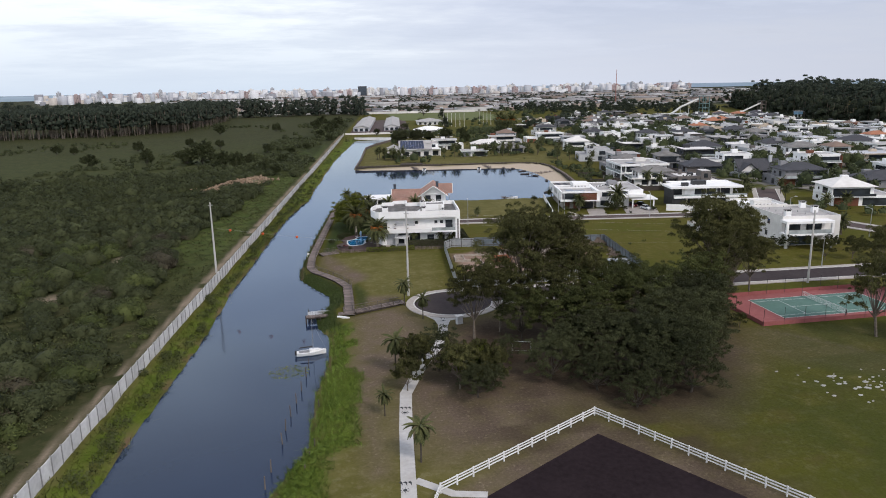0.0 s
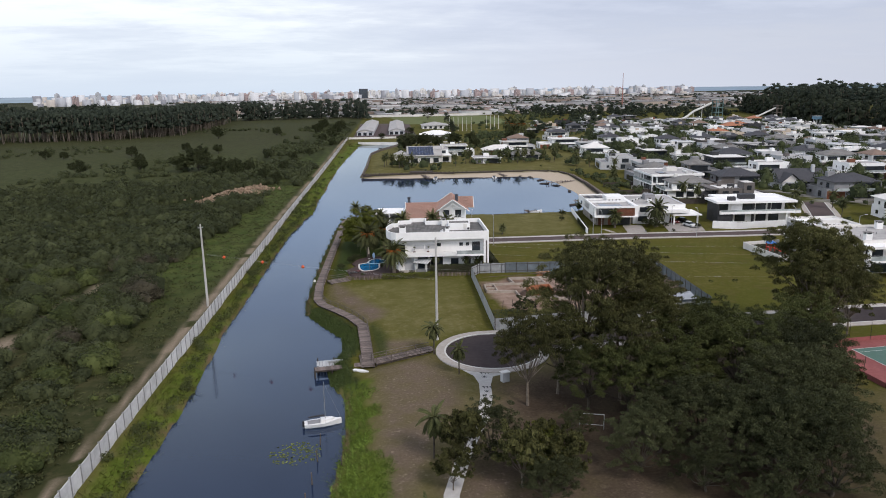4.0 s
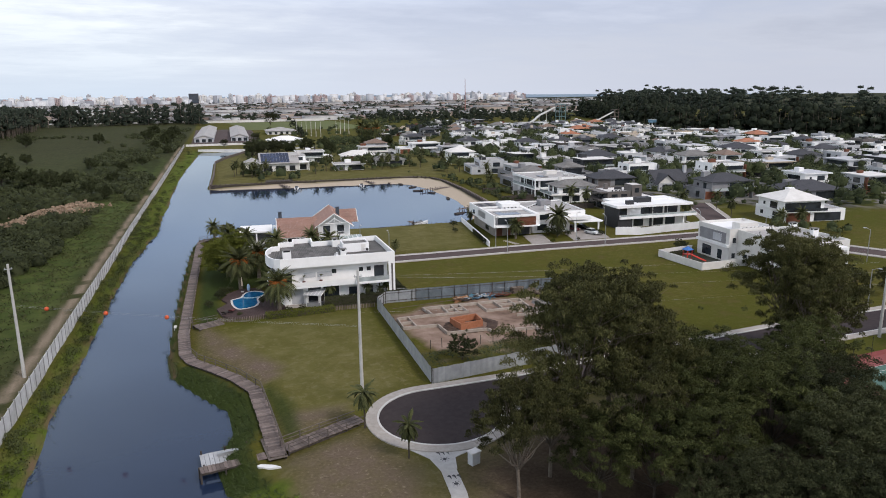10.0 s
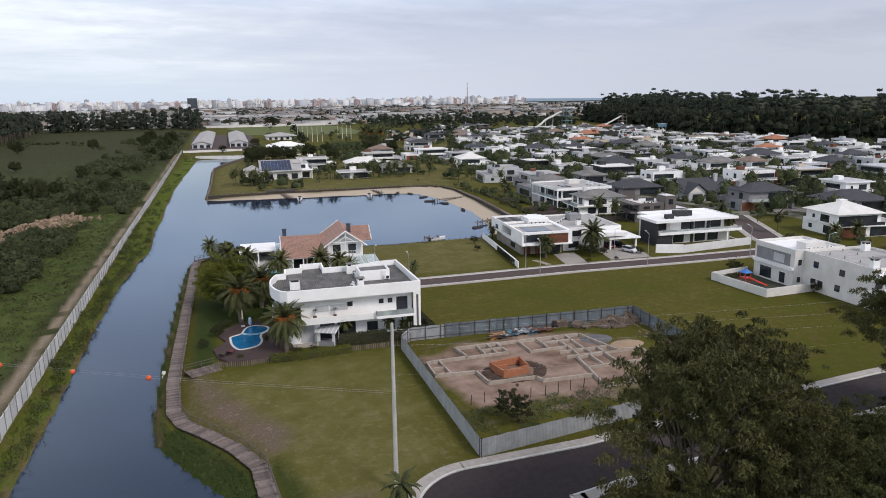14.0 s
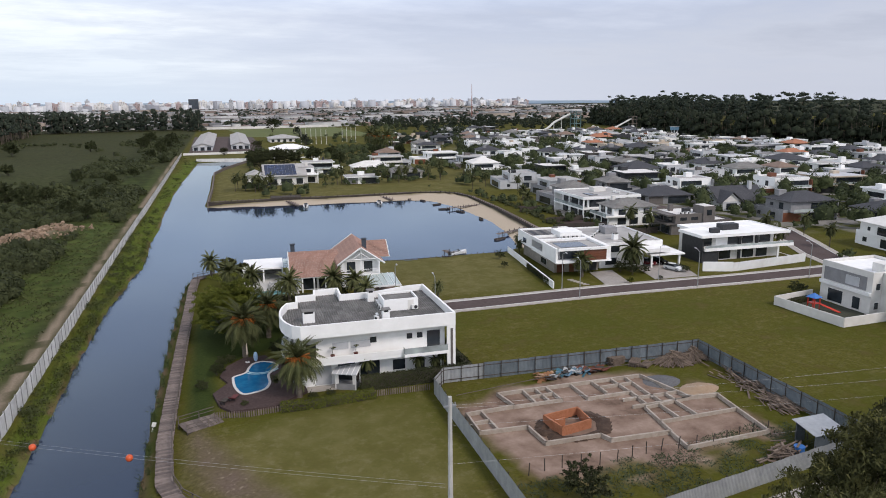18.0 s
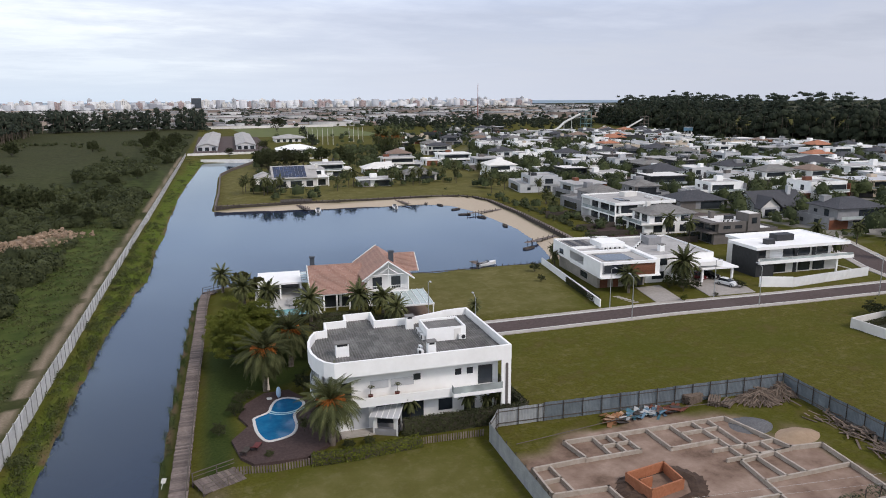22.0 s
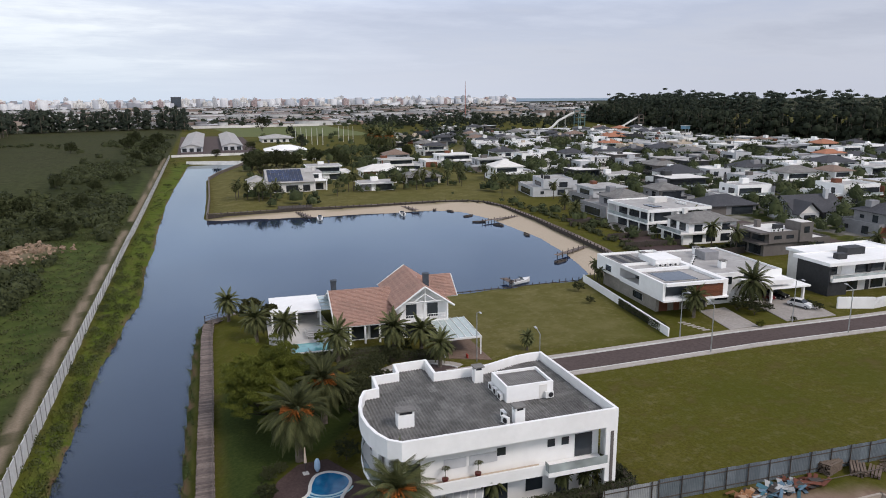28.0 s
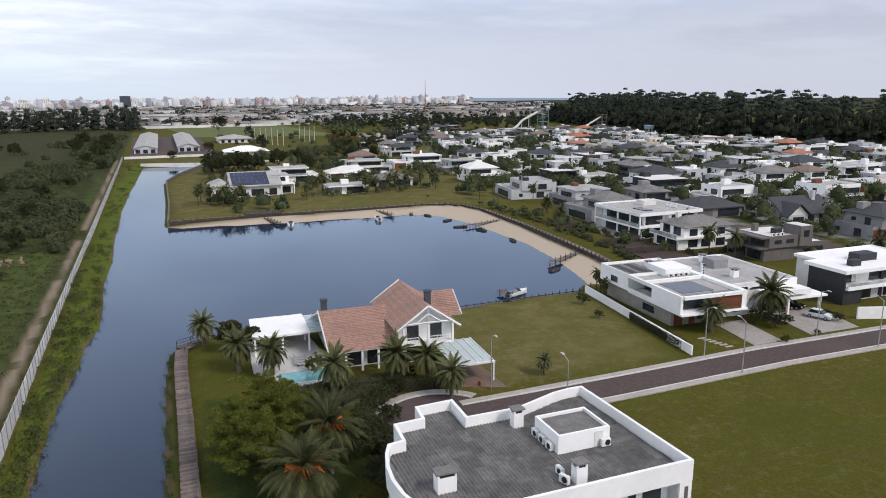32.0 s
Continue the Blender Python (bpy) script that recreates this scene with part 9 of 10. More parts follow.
taken += [(151, 240, 12), (141, 258, 10), (146, 278, 14), (147, 233, 10)]
mw = pose(134.8, 268.9, 0, 0, 0, -7)
hw = flat_house("house", "large white flat-roofed house with deep glazed balconies above the beach", mw, (
    ("ground_floor_wall", WHITE, 1.6, 0.6, -0.3, 20.0, 20.2, 3.1), ("balcony_slab", WHITE, -0.9, -0.6, 3.1, 20.2, 20.6, 3.55), ("upper_floor_wall", WHITE, 1.8, 0.8, 3.55, 20.0, 20.2, 6.5), ("roof_slab", WHITE, -0.9, -0.7, 6.5, 20.5, 20.8, 7.0),
    ("roof", ROOFSLAB, -0.5, -0.3, 7.0, 20.1, 20.4, 7.06), ("parapet", WHITE, -0.9, -0.7, 7.0, 20.5, 20.8, 7.4), ("side_fin", WHITE, -0.8, 20.2, -0.3, 1.6, 20.6, 6.5), ("side_fin", WHITE, 9.0, -0.5, -0.3, 9.5, 0.6, 6.5), ("column", WHITE, -0.6, 9.6, -0.2, -0.2, 10.0, 6.5),
    ("column", WHITE, -0.6, -0.4, -0.2, -0.2, 0.0, 6.5), ("roof_box", WHITE2, 10.0, 12.0, 7.06, 14.5, 15.5, 8.5), ("skylight", GLASS, 4.0, 4.0, 7.06, 7.0, 9.0, 7.3), ("terrace", PAVE, -4.6, -0.4, -0.3, 1.6, 20.4, 0.25)))
for y_ in (4.2, 10.0, 15.6):
    window(hw, 1.8, y_, 3.7, 5.0, 2.6, -90, mull=3, frame=DARKMETAL)
    window(hw, 1.6, y_, 0.3, 5.0, 2.6, -90, mull=3, frame=DARKMETAL)
for x_, w_ in ((5.0, 5.6), (13.0, 4.0), (17.4, 2.4)):
    window(hw, x_, 0.8, 3.8, w_, 2.3, 0, mull=2, frame=DARKMETAL)
window(hw, 5.0, 0.6, 0.3, 5.6, 2.5, 0, mull=3, frame=DARKMETAL)
window(hw, 14.0, 0.6, 0.9, 3.0, 1.5, 0)
bm = bmesh.new()
box(bm, -0.85, -0.5, 3.55, -0.8, 20.1, 4.5)
part("balustrade", bm, GLASS_L, hw)
for k in range(4):
    ac_unit(15.6, 5.0 + k * 1.3, 90, 7.06, mw)

mh = pose(133.6, 254.4, 0, 0, 0, -11)
hh = flat_house("house", "white two-storey house with shallow grey hipped roof above the beach", mh, (
    ("ground_floor_wall", WHITE, 0, 0, -0.3, 16.5, 10.5, 3.0), ("upper_floor_wall", WHITE, 1.6, 0, 3.0, 16.0, 10.2, 5.7), ("balcony_slab", WHITE2, -1.6, -1.2, 2.9, 9.0, 10.4, 3.2), ("eaves_board", WHITE2, 0.8, -0.8, 5.7, 16.8, 11.0, 5.85), ("chimney", WHITE2, 4.2, 6.5, 5.8, 5.4, 7.5, 8.6), ("column", DARKMETAL, -1.4, -1.0, -0.2, -1.2, -0.8, 2.9), ("column", DARKMETAL, -1.4, 9.9, -0.2, -1.2, 10.1, 2.9)))
bm = bmesh.new()
hip(bm, 1.6, 0, 16.0, 10.2, 5.86, 2.1, 0.85)
part("roof", bm, ROOFGREY, hh)
for x_ in (4.4, 8.4, 12.8):
    window(hh, x_, 0, 3.5, 2.4, 1.7, 0, mull=1)
    window(hh, x_, 0, 0.5, 2.8, 2.0, 0, mull=2, frame=DARKMETAL)
for y_ in (2.8, 7.2):
    window(hh, 1.6, y_, 3.4, 3.0, 2.1, -90, mull=2)
    window(hh, 0, y_, 0.3, 3.6, 2.4, -90, mull=2, frame=DARKMETAL)
bm = bmesh.new()
box(bm, -1.55, -1.1, 3.2, -1.5, 10.3, 4.1)
part("balustrade", bm, GLASS_L, hh)

mt2 = pose(141.2, 235.4, 0, 0, 0, -9)
ht = flat_house("house", "dark taupe modern house with stepped flat roofs and pale roof tops", mt2, (
    ("ground_floor_wall", TAUPE, 0, 0, -0.3, 20.0, 12.0, 3.2), ("upper_floor_wall", TAUPE, 0.8, -0.6, 3.2, 13.0, 11.4, 5.6), ("roof", WHITE2, 1.0, -0.3, 5.6, 12.8, 11.2, 5.7), ("parapet", TAUPE, 0.8, -0.6, 5.6, 13.0, 11.4, 6.1), ("tower_wall", TAUPE, 9.6, -1.0, 3.2, 13.4, 4.2, 8.0),
    ("roof", WHITE2, 9.9, -0.7, 8.0, 13.1, 3.9, 8.1), ("roof", WHITE2, 13.2, 0.2, 3.2, 19.8, 11.8, 3.32), ("parapet", TAUPE, 13.4, 0, 3.2, 20.0, 12.0, 3.8), ("garden_wall", TAUPE, 13.0, -6.5, -0.3, 22.0, -6.2, 2.6), ("balcony_slab", TAUPE, -1.8, -0.4, 3.0, 0.8, 11.4, 3.4), ("roof_slab", TAUPE, -1.8, -0.6, 5.6, 0.8, 11.4, 6.0), ("chimney", TAUPE, 4.0, 7.6, 5.7, 5.2, 8.8, 7.6), ("roof_box", CHAR, 6.0, 3.0, 5.7, 8.0, 4.6, 7.0)))
for y_ in (3.0, 8.0):
    window(ht, 0.8, y_, 3.5, 4.2, 2.0, -90, mull=2, frame=DARKMETAL)
    window(ht, 0, y_, 0.3, 4.2, 2.5, -90, mull=2, frame=DARKMETAL)
for x_ in (3.4, 7.0):
    window(ht, x_, -0.6, 4.2, 2.2, 0.9, 0, frame=DARKMETAL)
window(ht, 11.5, -1.0, 5.4, 1.6, 1.6, 0, frame=DARKMETAL)
window(ht, 16.6, 0, 0.6, 3.2, 2.0, 0, mull=2, frame=DARKMETAL)
for k in range(3):
    ac_unit(3.2 + k * 1.3, 1.0, 0, 5.7, mt2)
for k in range(3):
    ac_unit(15.2 + k * 1.3, 9.6, 0, 3.32, mt2)

# dark decks and board fences between these houses and the beach wall
for x0, y0, x1, y1 in ((118.5, 244.5, 130.5, 255.5), (122.0, 257.0, 132.0, 266.5), (126.5, 290.5, 136.0, 300.0)):
    bm = bmesh.new()
    prism(bm, [(x0, y0 + 1.4), (x1, y0), (x1 + 1.6, y1), (x0 + 1.6, y1 + 1.4)], -0.3, 0.32)
    single("pavement_terrace", bm, DECKM, "dark timber garden terrace above the beach", "deck", kind="structure")
for line in ([(113.0, 246.2), (131.0, 241.6), (140.4, 240.2)], [(117.2, 257.6), (133.0, 254.4)], [(120.2, 268.6), (133.4, 267.6)], [(123.4, 290.4), (137.0, 290.0)]):
    bm = bmesh.new()
    ribbon(bm, line, 0.06, -0.2, 1.7)
    single("garden_fence", bm, TIMBERD, "dark timber board fence between the beach gardens", "fence", group="fences of the beach gardens")
lot_house(150, 303, 82, 17, 16, 34, MGREY, ROOFGREY, "hip", 2, None, "mid-grey two-storey house with grey hipped roof")
lot_house(160, 326, 82, 16, 14, 35, MGREY, None, "flat", 2, LGREY, "mid-grey two-storey house with flat roof")
lot_house(158, 356, 75, 20, 17, 36, LGREY, None, "flat", 2, LGREY, "large light grey house with blank side wall")
lot_house(172, 408, -10, 20, 17, 37, WHITE, WHITE2, "hip", 2, None, "white house with pale hipped pagoda roof")
taken.append((198, 268, 12))
hg = flat_house("house", "house with steep black slate gable roofs and pale chimney", pose(198, 268, 0, 0, 0, -12), (
    ("wall", LGREY, -9, -6, -0.3, 9, 6, 3.2), ("wing_wall", LGREY, -9.5, -9, -0.3, -2.5, -6, 3.2), ("chimney", LGREY, 5.0, -2.2, 3.2, 6.2, -1.0, 9.2)))
for y0 in (-7.4, 7.4):
    bm = bmesh.new()
    slab(bm, [(-9.8, y0, 2.9), (9.8, y0, 2.9), (9.8, 0, 7.6), (-9.8, 0, 7.6)], 0.2)
    part("roof", bm, ROOFDARK, hg)
for x0 in (-10.6, -1.4):
    bm = bmesh.new()
    slab(bm, [(x0, -9.8, 2.9), (-6, -9.8, 6.6), (-6, -0.8, 6.6), (x0, -6.8 if x0 > -5 else -6.9, 2.9)], 0.2)
    part("roof", bm, ROOFDARK, hg)
for x_ in (-9.0, 8.8):
    bm = bmesh.new()
    prism(bm, [(-6, 3.2), (6, 3.2), (0, 7.3)], 0, 0.2)
    bmesh.ops.transform(bm, matrix=Matrix(((0, 0, 1, x_), (1, 0, 0, 0), (0, 1, 0, 0), (0, 0, 0, 1))), verts=bm.verts)
    part("gable", bm, LGREY, hg)
bm = bmesh.new()
prism(bm, [(-9.5, 3.2), (-2.5, 3.2), (-6, 6.2)], 0, 0.2)
bmesh.ops.transform(bm, matrix=Matrix(((1, 0, 0, 0), (0, 0, 1, -9.0), (0, 1, 0, 0), (0, 0, 0, 1))), verts=bm.verts)
part("gable", bm, WHITE2, hg)
for x_, y_, w_ in ((-6, -9, 4.0), (1.0, -6, 3.4), (6.0, -6, 2.6)):
    window(hg, x_, y_, 0.4, w_, 2.2, 0, mull=2, frame=DARKMETAL)
lot_house(197, 242, -10, 18, 14, 39, MGREY, ROOFDARK, "hip", 2, None, "dark grey house with brown-black hipped roof")
lot_house(184, 289, -12, 17, 13, 61, MGREY, ROOFDARK, "hip", 1, None, "low grey house with dark slate hipped roof")
lot_house(179, 309, -12, 14, 12, 62, MGREY, ROOFGREY, "hip", 2, None, "mid-grey two-storey house with dark grey hipped roof")
lot_house(206, 304, -12, 20, 13, 63, WHITE, None, "flat", 2, WHITE, "white flat-roofed house with timber accent wall")
lot_house(203, 332, -12, 20, 14, 64, CHAR, None, "flat", 2, CHAR, "charcoal modern house with stepped flat roofs")
lot_house(240, 287, -12, 20, 15, 65, WHITE, None, "flat", 2, WHITE, "white modern house with stepped blocks and brown accent")
lot_house(270, 283, -12, 24, 16, 40, BEIGE, None, "flat", 2, BEIGE, "beige house with long curved balconies")
lot_house(186, 196, -14, 20, 15, 41, WHITE, WHITE2, "hip", 2, None, "large white house with pale hipped roof")
lot_house(225, 226, -14, 20, 14, 42, MGREY, ROOFDARK, "hip", 1, None, "grey house with dark pitched roof")
lot_house(262, 226, -14, 18, 14, 43, LGREY, None, "flat", 2, LGREY, "pale blue-grey house with flat roof")
taken.append((66, 414, 17))
ms = pose(66.0, 418.0, 0, 0, 0, -7)
hs = flat_house("house", "white house with pale roofs and a large solar array", ms, (
    ("main_wall", WHITE2, -8, -8.6, -0.3, 11, 10, 4.4), ("side_wing_wall", WHITE2, -15.5, -6.0, -0.3, -8, 7.5, 4.2), ("upper_block_wall", WHITE, 8.5, -3.0, 4.4, 15.5, 8.0, 7.2), ("ground_wing_wall", WHITE2, 11, -5.0, -0.3, 16.5, 9.0, 4.4), ("roof", ROOFSLAB, 8.3, -3.2, 7.2, 15.7, 8.2, 7.5),
    ("porch_roof", WHITE, 11, -8.0, 4.0, 17, -5.0, 4.4), ("column", WHITE, 16.4, -7.8, -0.2, 16.8, -7.4, 4.0), ("column", WHITE, 11.4, -7.8, -0.2, 11.8, -7.4, 4.0), ("chimney", WHITE2, 12.0, 2.0, 7.5, 13.2, 3.2, 9.4)))
for y0, y1 in ((-9.8, 1.5), (11.6, 1.5)):
    bm = bmesh.new()
    slab(bm, [(-8.6, y0, 4.3), (11.6, y0, 4.3), (11.6, y1, 9.0), (-8.6, y1, 9.0)], 0.2)
    part("roof", bm, ROOFSLAB, hs)
for x_ in (-8.0, 10.8):
    bm = bmesh.new()
    v_ = [bm.verts.new(p) for p in ((x_, -8.6, 4.4), (x_, 10.0, 4.4), (x_, 1.5, 8.75), (x_ + 0.2, -8.6, 4.4), (x_ + 0.2, 10.0, 4.4), (x_ + 0.2, 1.5, 8.75))]
    for f in ((2, 1, 0), (3, 4, 5), (0, 1, 4, 3), (1, 2, 5, 4), (2, 0, 3, 5)):
        bm.faces.new([v_[i] for i in f])
    part("gable", bm, WHITE2, hs)
bm = bmesh.new()
hip(bm, -15.5, -6.0, -8, 7.5, 4.3, 2.3, 0.7)
part("side_wing_roof", bm, ROOFSLAB, hs)
for x_, y_, w_ in ((-11.8, -6.0, 4.0), (-4.5, -8.6, 4.0), (2.0, -8.6, 5.0), (8.0, -8.6, 3.0), (13.8, -5.0, 3.6)):
    window(hs, x_, y_, 0.3, w_, 2.6, 0, mull=2, frame=DARKMETAL)
window(hs, 12.0, -3.0, 4.9, 4.0, 1.7, 0, mull=2, frame=DARKMETAL)
lot_house(101, 402, -8, 15, 10, 45, WHITE, None, "flat", 1, WHITE, "low white flat-roofed house on the peninsula")
lot_house(95, 452, -8, 20, 14, 46, WHITE, None, "flat", 2, WHITE, "white modern house behind the solar-roofed house")
lot_house(128, 415, -8, 16, 13, 47, WHITE2, ROOFGREY, "hip", 1, None, "low pale house with grey hipped roof among palms")
lot_house(140, 470, -8, 22, 14, 48, LGREY, None, "flat", 2, WHITE2, "pale grey modern house beside the channel")
lot_house(172, 482, -8, 26, 15, 49, WHITE, None, "flat", 2, WHITE, "large bright white modern house")
lot_house(121, 449, -8, 20, 13, 50, WHITE, WHITE2, "hip", 1, None, "low white house with pale hipped roof beside the marina")
lot_house(146, 500, -8, 18, 12, 52, LGREY, ROOFBROWN, "hip", 2, None, "grey house with brown hipped roof near the marina")
lot_house(178, 446, -8, 18, 14, 53, LGREY, None, "flat", 2, LGREY, "light grey modern house with flat roof beside the estate road")
tilt = math.degrees(math.atan2(4.7, 11.3))
solar = thing("solar_array", "dark blue solar panels laid on the pale pitched roof", "solar panels", ms @ pose(-7.6, -9.2, 4.66, tilt, 0, 0))
bm = bmesh.new()
slab(bm, [(0, 0, 0), (1.52, 0, 0), (1.52, 1.66, 0), (0, 1.66, 0)], 0.05)
pm = mesh_of("panel", bm, glass("solar_blue", (0.02, 0.035, 0.085), 0.15))
for i in range(9):
    for j in range(6):
        piece("panel", pm, solar, pose(i * 1.6, 0.3 + j * 1.74, 0))

# tall net poles of the sports ground behind the peninsula
bm = bmesh.new()
tube(bm, (0, 0, -0.3), (0, 0, 13.5), 0.2, 0.13)
box(bm, -0.3, -0.3, -0.3, 0.3, 0.3, 0.25)
pm = mesh_of("net_pole", bm, WHITE2)
for i in range(6):
    tagged(new("net_pole", pm), "tall pale pole of a sports ground net", "pole", group="net poles").matrix_basis = pose(143 + i * 3.4, 714 - i * 4.6, 0)
for i in range(4):
    tagged(new("net_pole", pm), "tall pale pole of a sports ground net", "pole", group="net poles").matrix_basis = pose(184 + i * 3.6, 724 - i * 2.4, 0)

rnd = random.Random(4)
walls = [WHITE] * 9 + [WHITE2] * 3 + [LGREY] * 2 + [MGREY] * 3 + [TAUPE, TAUPE, CHAR, CHAR, BEIGE]
labels = {WHITE.name: "white modern two-storey house with flat roofs", WHITE2.name: "off-white modern house with flat roofs", LGREY.name: "light grey modern two-storey house", MGREY.name: "mid-grey modern two-storey house", TAUPE.name: "taupe modern house with flat roof", CHAR.name: "charcoal modern house with flat roof", BEIGE.name: "beige two-storey house of the estate"}
n_h = 0
for r in range(20):
    for c in range(20):
        y = 215 + r * 27 + rnd.uniform(-3, 3)
        x = 165 + c * 24 + rnd.uniform(-2, 2) + (r % 2) * 6
        if not inside(np.array([x]), np.array([y]), ESTATE)[0] or any(math.hypot(x - a, y - b_) < q + 9 for a, b_, q in taken):
            continue
        if rnd.random() < 0.06:
            continue
        wl = rnd.choice(walls)
        st = "hip" if rnd.random() < 0.28 else "flat"
        rf = rnd.choice((ROOFDARK, ROOFGREY, ROOFBROWN, ROOFDARK, ROOFGREY, ROOFDARK, ROOFDARK) if n_h % 9 else (ROOFORANGE,)) if st == "hip" else None
        lab = labels[wl.name] if st == "flat" else labels[wl.name].replace(" with flat roofs", "").replace(" with flat roof", "").replace("modern ", "") + " with " + {ROOFDARK.name: "dark slate", ROOFGREY.name: "grey", ROOFBROWN.name: "brown tiled", ROOFORANGE.name: "orange tiled"}[rf.name] + " hipped roof"
        modern_house(x, y, rnd.choice((-10, 80, 170, -100)) + rnd.uniform(-3, 3), rnd.uniform(14, 19), rnd.uniform(12, 16), 100 + n_h, wl, rf, st, 2 if rnd.random() < 0.88 else 1, rnd.choice((wl, wl, WHITE, LGREY)), lab)
        n_h += 1
for line in ([(172, 236), (176, 330), (184, 440), (206, 520), (250, 600)], [(205, 240), (330, 214), (430, 292)], [(180, 305), (300, 285), (400, 300)], [(182, 380), (300, 360), (480, 370)], [(190, 450), (330, 430), (540, 450)], [(225, 540), (360, 510), (530, 540)]):
    strip("road", line, 3.2, 0.04, ASPHALT, "grey asphalt estate road between the houses")

for k, (x, y) in enumerate(((206, 585), (222, 622), (248, 640), (232, 668), (262, 676), (284, 700), (262, 716), (300, 742), (330, 756), (282, 758), (316, 784), (352, 790), (205, 640), (246, 742), (196, 552), (380, 800), (350, 830))):
    wl = walls[(k * 7) % len(walls)]
    st = "hip" if k % 3 else "flat"
    rf = (ROOFBROWN, ROOFGREY, ROOFDARK)[k % 3]
    modern_house(x, y, -8 + 5 * (k % 4), 12 + k % 4 * 2, 11 + k % 3, 700 + k, wl, rf if st == "hip" else None, st, 1 + (k % 4 > 1), wl, "house with flat roofs beside the marina gardens" if st == "flat" else "low house with hipped tiled roof beside the marina gardens")

rb = np.random.default_rng(61)
green = []
for line, n in (([(114, 249), (121, 262), (125, 284), (129, 312), (131, 336)], 130), ([(131, 243), (134, 252)], 16), ([(131.5, 266), (132.5, 290)], 34), ([(117.5, 258), (132, 255)], 22), ([(120.5, 269), (132, 268)], 22), ([(123, 291), (136, 291)], 26), ([(161, 236), (163, 262)], 26), ([(157, 266), (160, 290)], 26), ([(138, 246), (150, 249)], 20)):
    seg = list(zip(line, line[1:]))
    for i in range(n):
        (ax, ay), (bx, by) = seg[rb.integers(len(seg))]
        f, r = rb.random(), 0.45 + 0.8 * rb.random() ** 2
        green.append((ax + (bx - ax) * f + rb.normal(0, 1.0), ay + (by - ay) * f + rb.normal(0, 0.8), 0.1 + r * 0.5, r, r, r * 0.9))
stuff_leaves("garden_shrub", "dark green shrubs in the gardens above the beach", "shrub", green, 40, 0.22, LEAF_DARK, 62, core=0.85)

# beach edge: timber retaining wall with lawn behind it
edge_line = [(27.2, 365.5), (60, 362.5), (84, 358.6), (107, 356.6), (120, 352.5), (124.5, 346), (125.2, 334), (121, 305), (115.5, 278), (111.5, 260), (107, 246), (101, 236.8)]
ret = thing("wall_beach", "dark timber retaining wall with walkway above the beach", "wall", pose(0, 0, 0), kind="structure")
bm = bmesh.new()
box(bm, -0.12, -0.12, -2.0, 0.12, 0.12, 0.75)
me = mesh_of("post", bm, TIMBERD)
for p, a in along(edge_line, 2.2):
    piece("post", me, ret, pose(p.x, p.y, 0, 0, 0, a))
for z0, z1 in ((-1.6, -0.1), (0.0, 0.25)):
    bm = bmesh.new()
    ribbon(bm, edge_line, 0.09, z0, z1)
    part("boarding", bm, TIMBERD, ret)
bm = bmesh.new()
ribbon(bm, side_line(edge_line, 0.9), 0.75, 0.05, 0.16)
part("walkway", bm, PLANKS, ret)
west_edge = [(27.0, 365), (33.5, 410), (42.5, 484), (51.5, 512), (67.5, 548), (73.5, 563)]
bm = bmesh.new()
ribbon(bm, west_edge, 0.3, -2.2, 0.12)
single("wall_quay", bm, TIMBER, "dark timber quay edge along the peninsula", "quay", kind="structure")


def jetty(x, y, yaw, L, label="small timber jetty on piles reaching into the lake"):
    j = thing("jetty", label, "jetty", pose(x, y, -0.75, 0, 0, yaw), "jetties on the lake")
    bm = bmesh.new()
    for k in range(int(L / 0.5)):
        box(bm, -0.8, k * 0.5, -0.08, 0.8, k * 0.5 + 0.46, 0)
    part("planks", bm, PLANKS, j)
    bm = bmesh.new()
    tube(bm, (0, 0, -2.0), (0, 0, 0.5), 0.1, n=6)
    me = mesh_of("post", bm, TIMBERD)
    for k in range(int(L / 2.5) + 1):
        for s in (-0.75, 0.75):
            piece("post", me, j, pose(s, k * 2.5, 0))


def motorboat(x, y, yaw, label="small white motorboat moored at the jetty", s=1.0):
    b_ = thing("motorboat", label, "boat", pose(x, y, WATER_Z, 0, 0, yaw) @ Matrix.Diagonal((s, s, s, 1)), "moored boats")
    bm = bmesh.new()
    ring = []
    for px_, w_, lift_ in ((-2.6, 0.95, 0.0), (-0.5, 1.05, 0.02), (1.4, 0.8, 0.12), (2.4, 0.35, 0.22), (2.8, 0.04, 0.28)):
        ring.append([bm.verts.new((px_, q * w_ * f, z)) for q, f, z in ((1, 1, 0.8 + lift_), (1, 0.85, 0.3), (1, 0.2, -0.2), (-1, 0.2, -0.2), (-1, 0.85, 0.3), (-1, 1, 0.8 + lift_))])
    for r0, r1 in zip(ring, ring[1:]):
        for i in range(5):
            bm.faces.new((r0[i], r0[i + 1], r1[i + 1], r1[i]))
        bm.faces.new((r0[5], r0[0], r1[0], r1[5]))
    bm.faces.new(ring[0])
    bmesh.ops.recalc_face_normals(bm, faces=bm.faces)
    part("hull", bm, PLASTICW, b_)
    bm = bmesh.new()
    slab(bm, [(0.5, -0.7, 0.85), (0.5, 0.7, 0.85), (-0.1, 0.6, 1.5), (-0.1, -0.6, 1.5)], 0.05)
    part("windscreen", bm, GLASS_B, b_)
    bm = bmesh.new()
    box(bm, -2.0, -0.6, 0.81, -0.2, 0.6, 1.0)
    part("seats", bm, MGREY, b_)
    bm = bmesh.new()
    box(bm, -3.0, -0.2, 0.2, -2.6, 0.2, 1.2)
    part("outboard_motor", bm, DARKMETAL, b_)


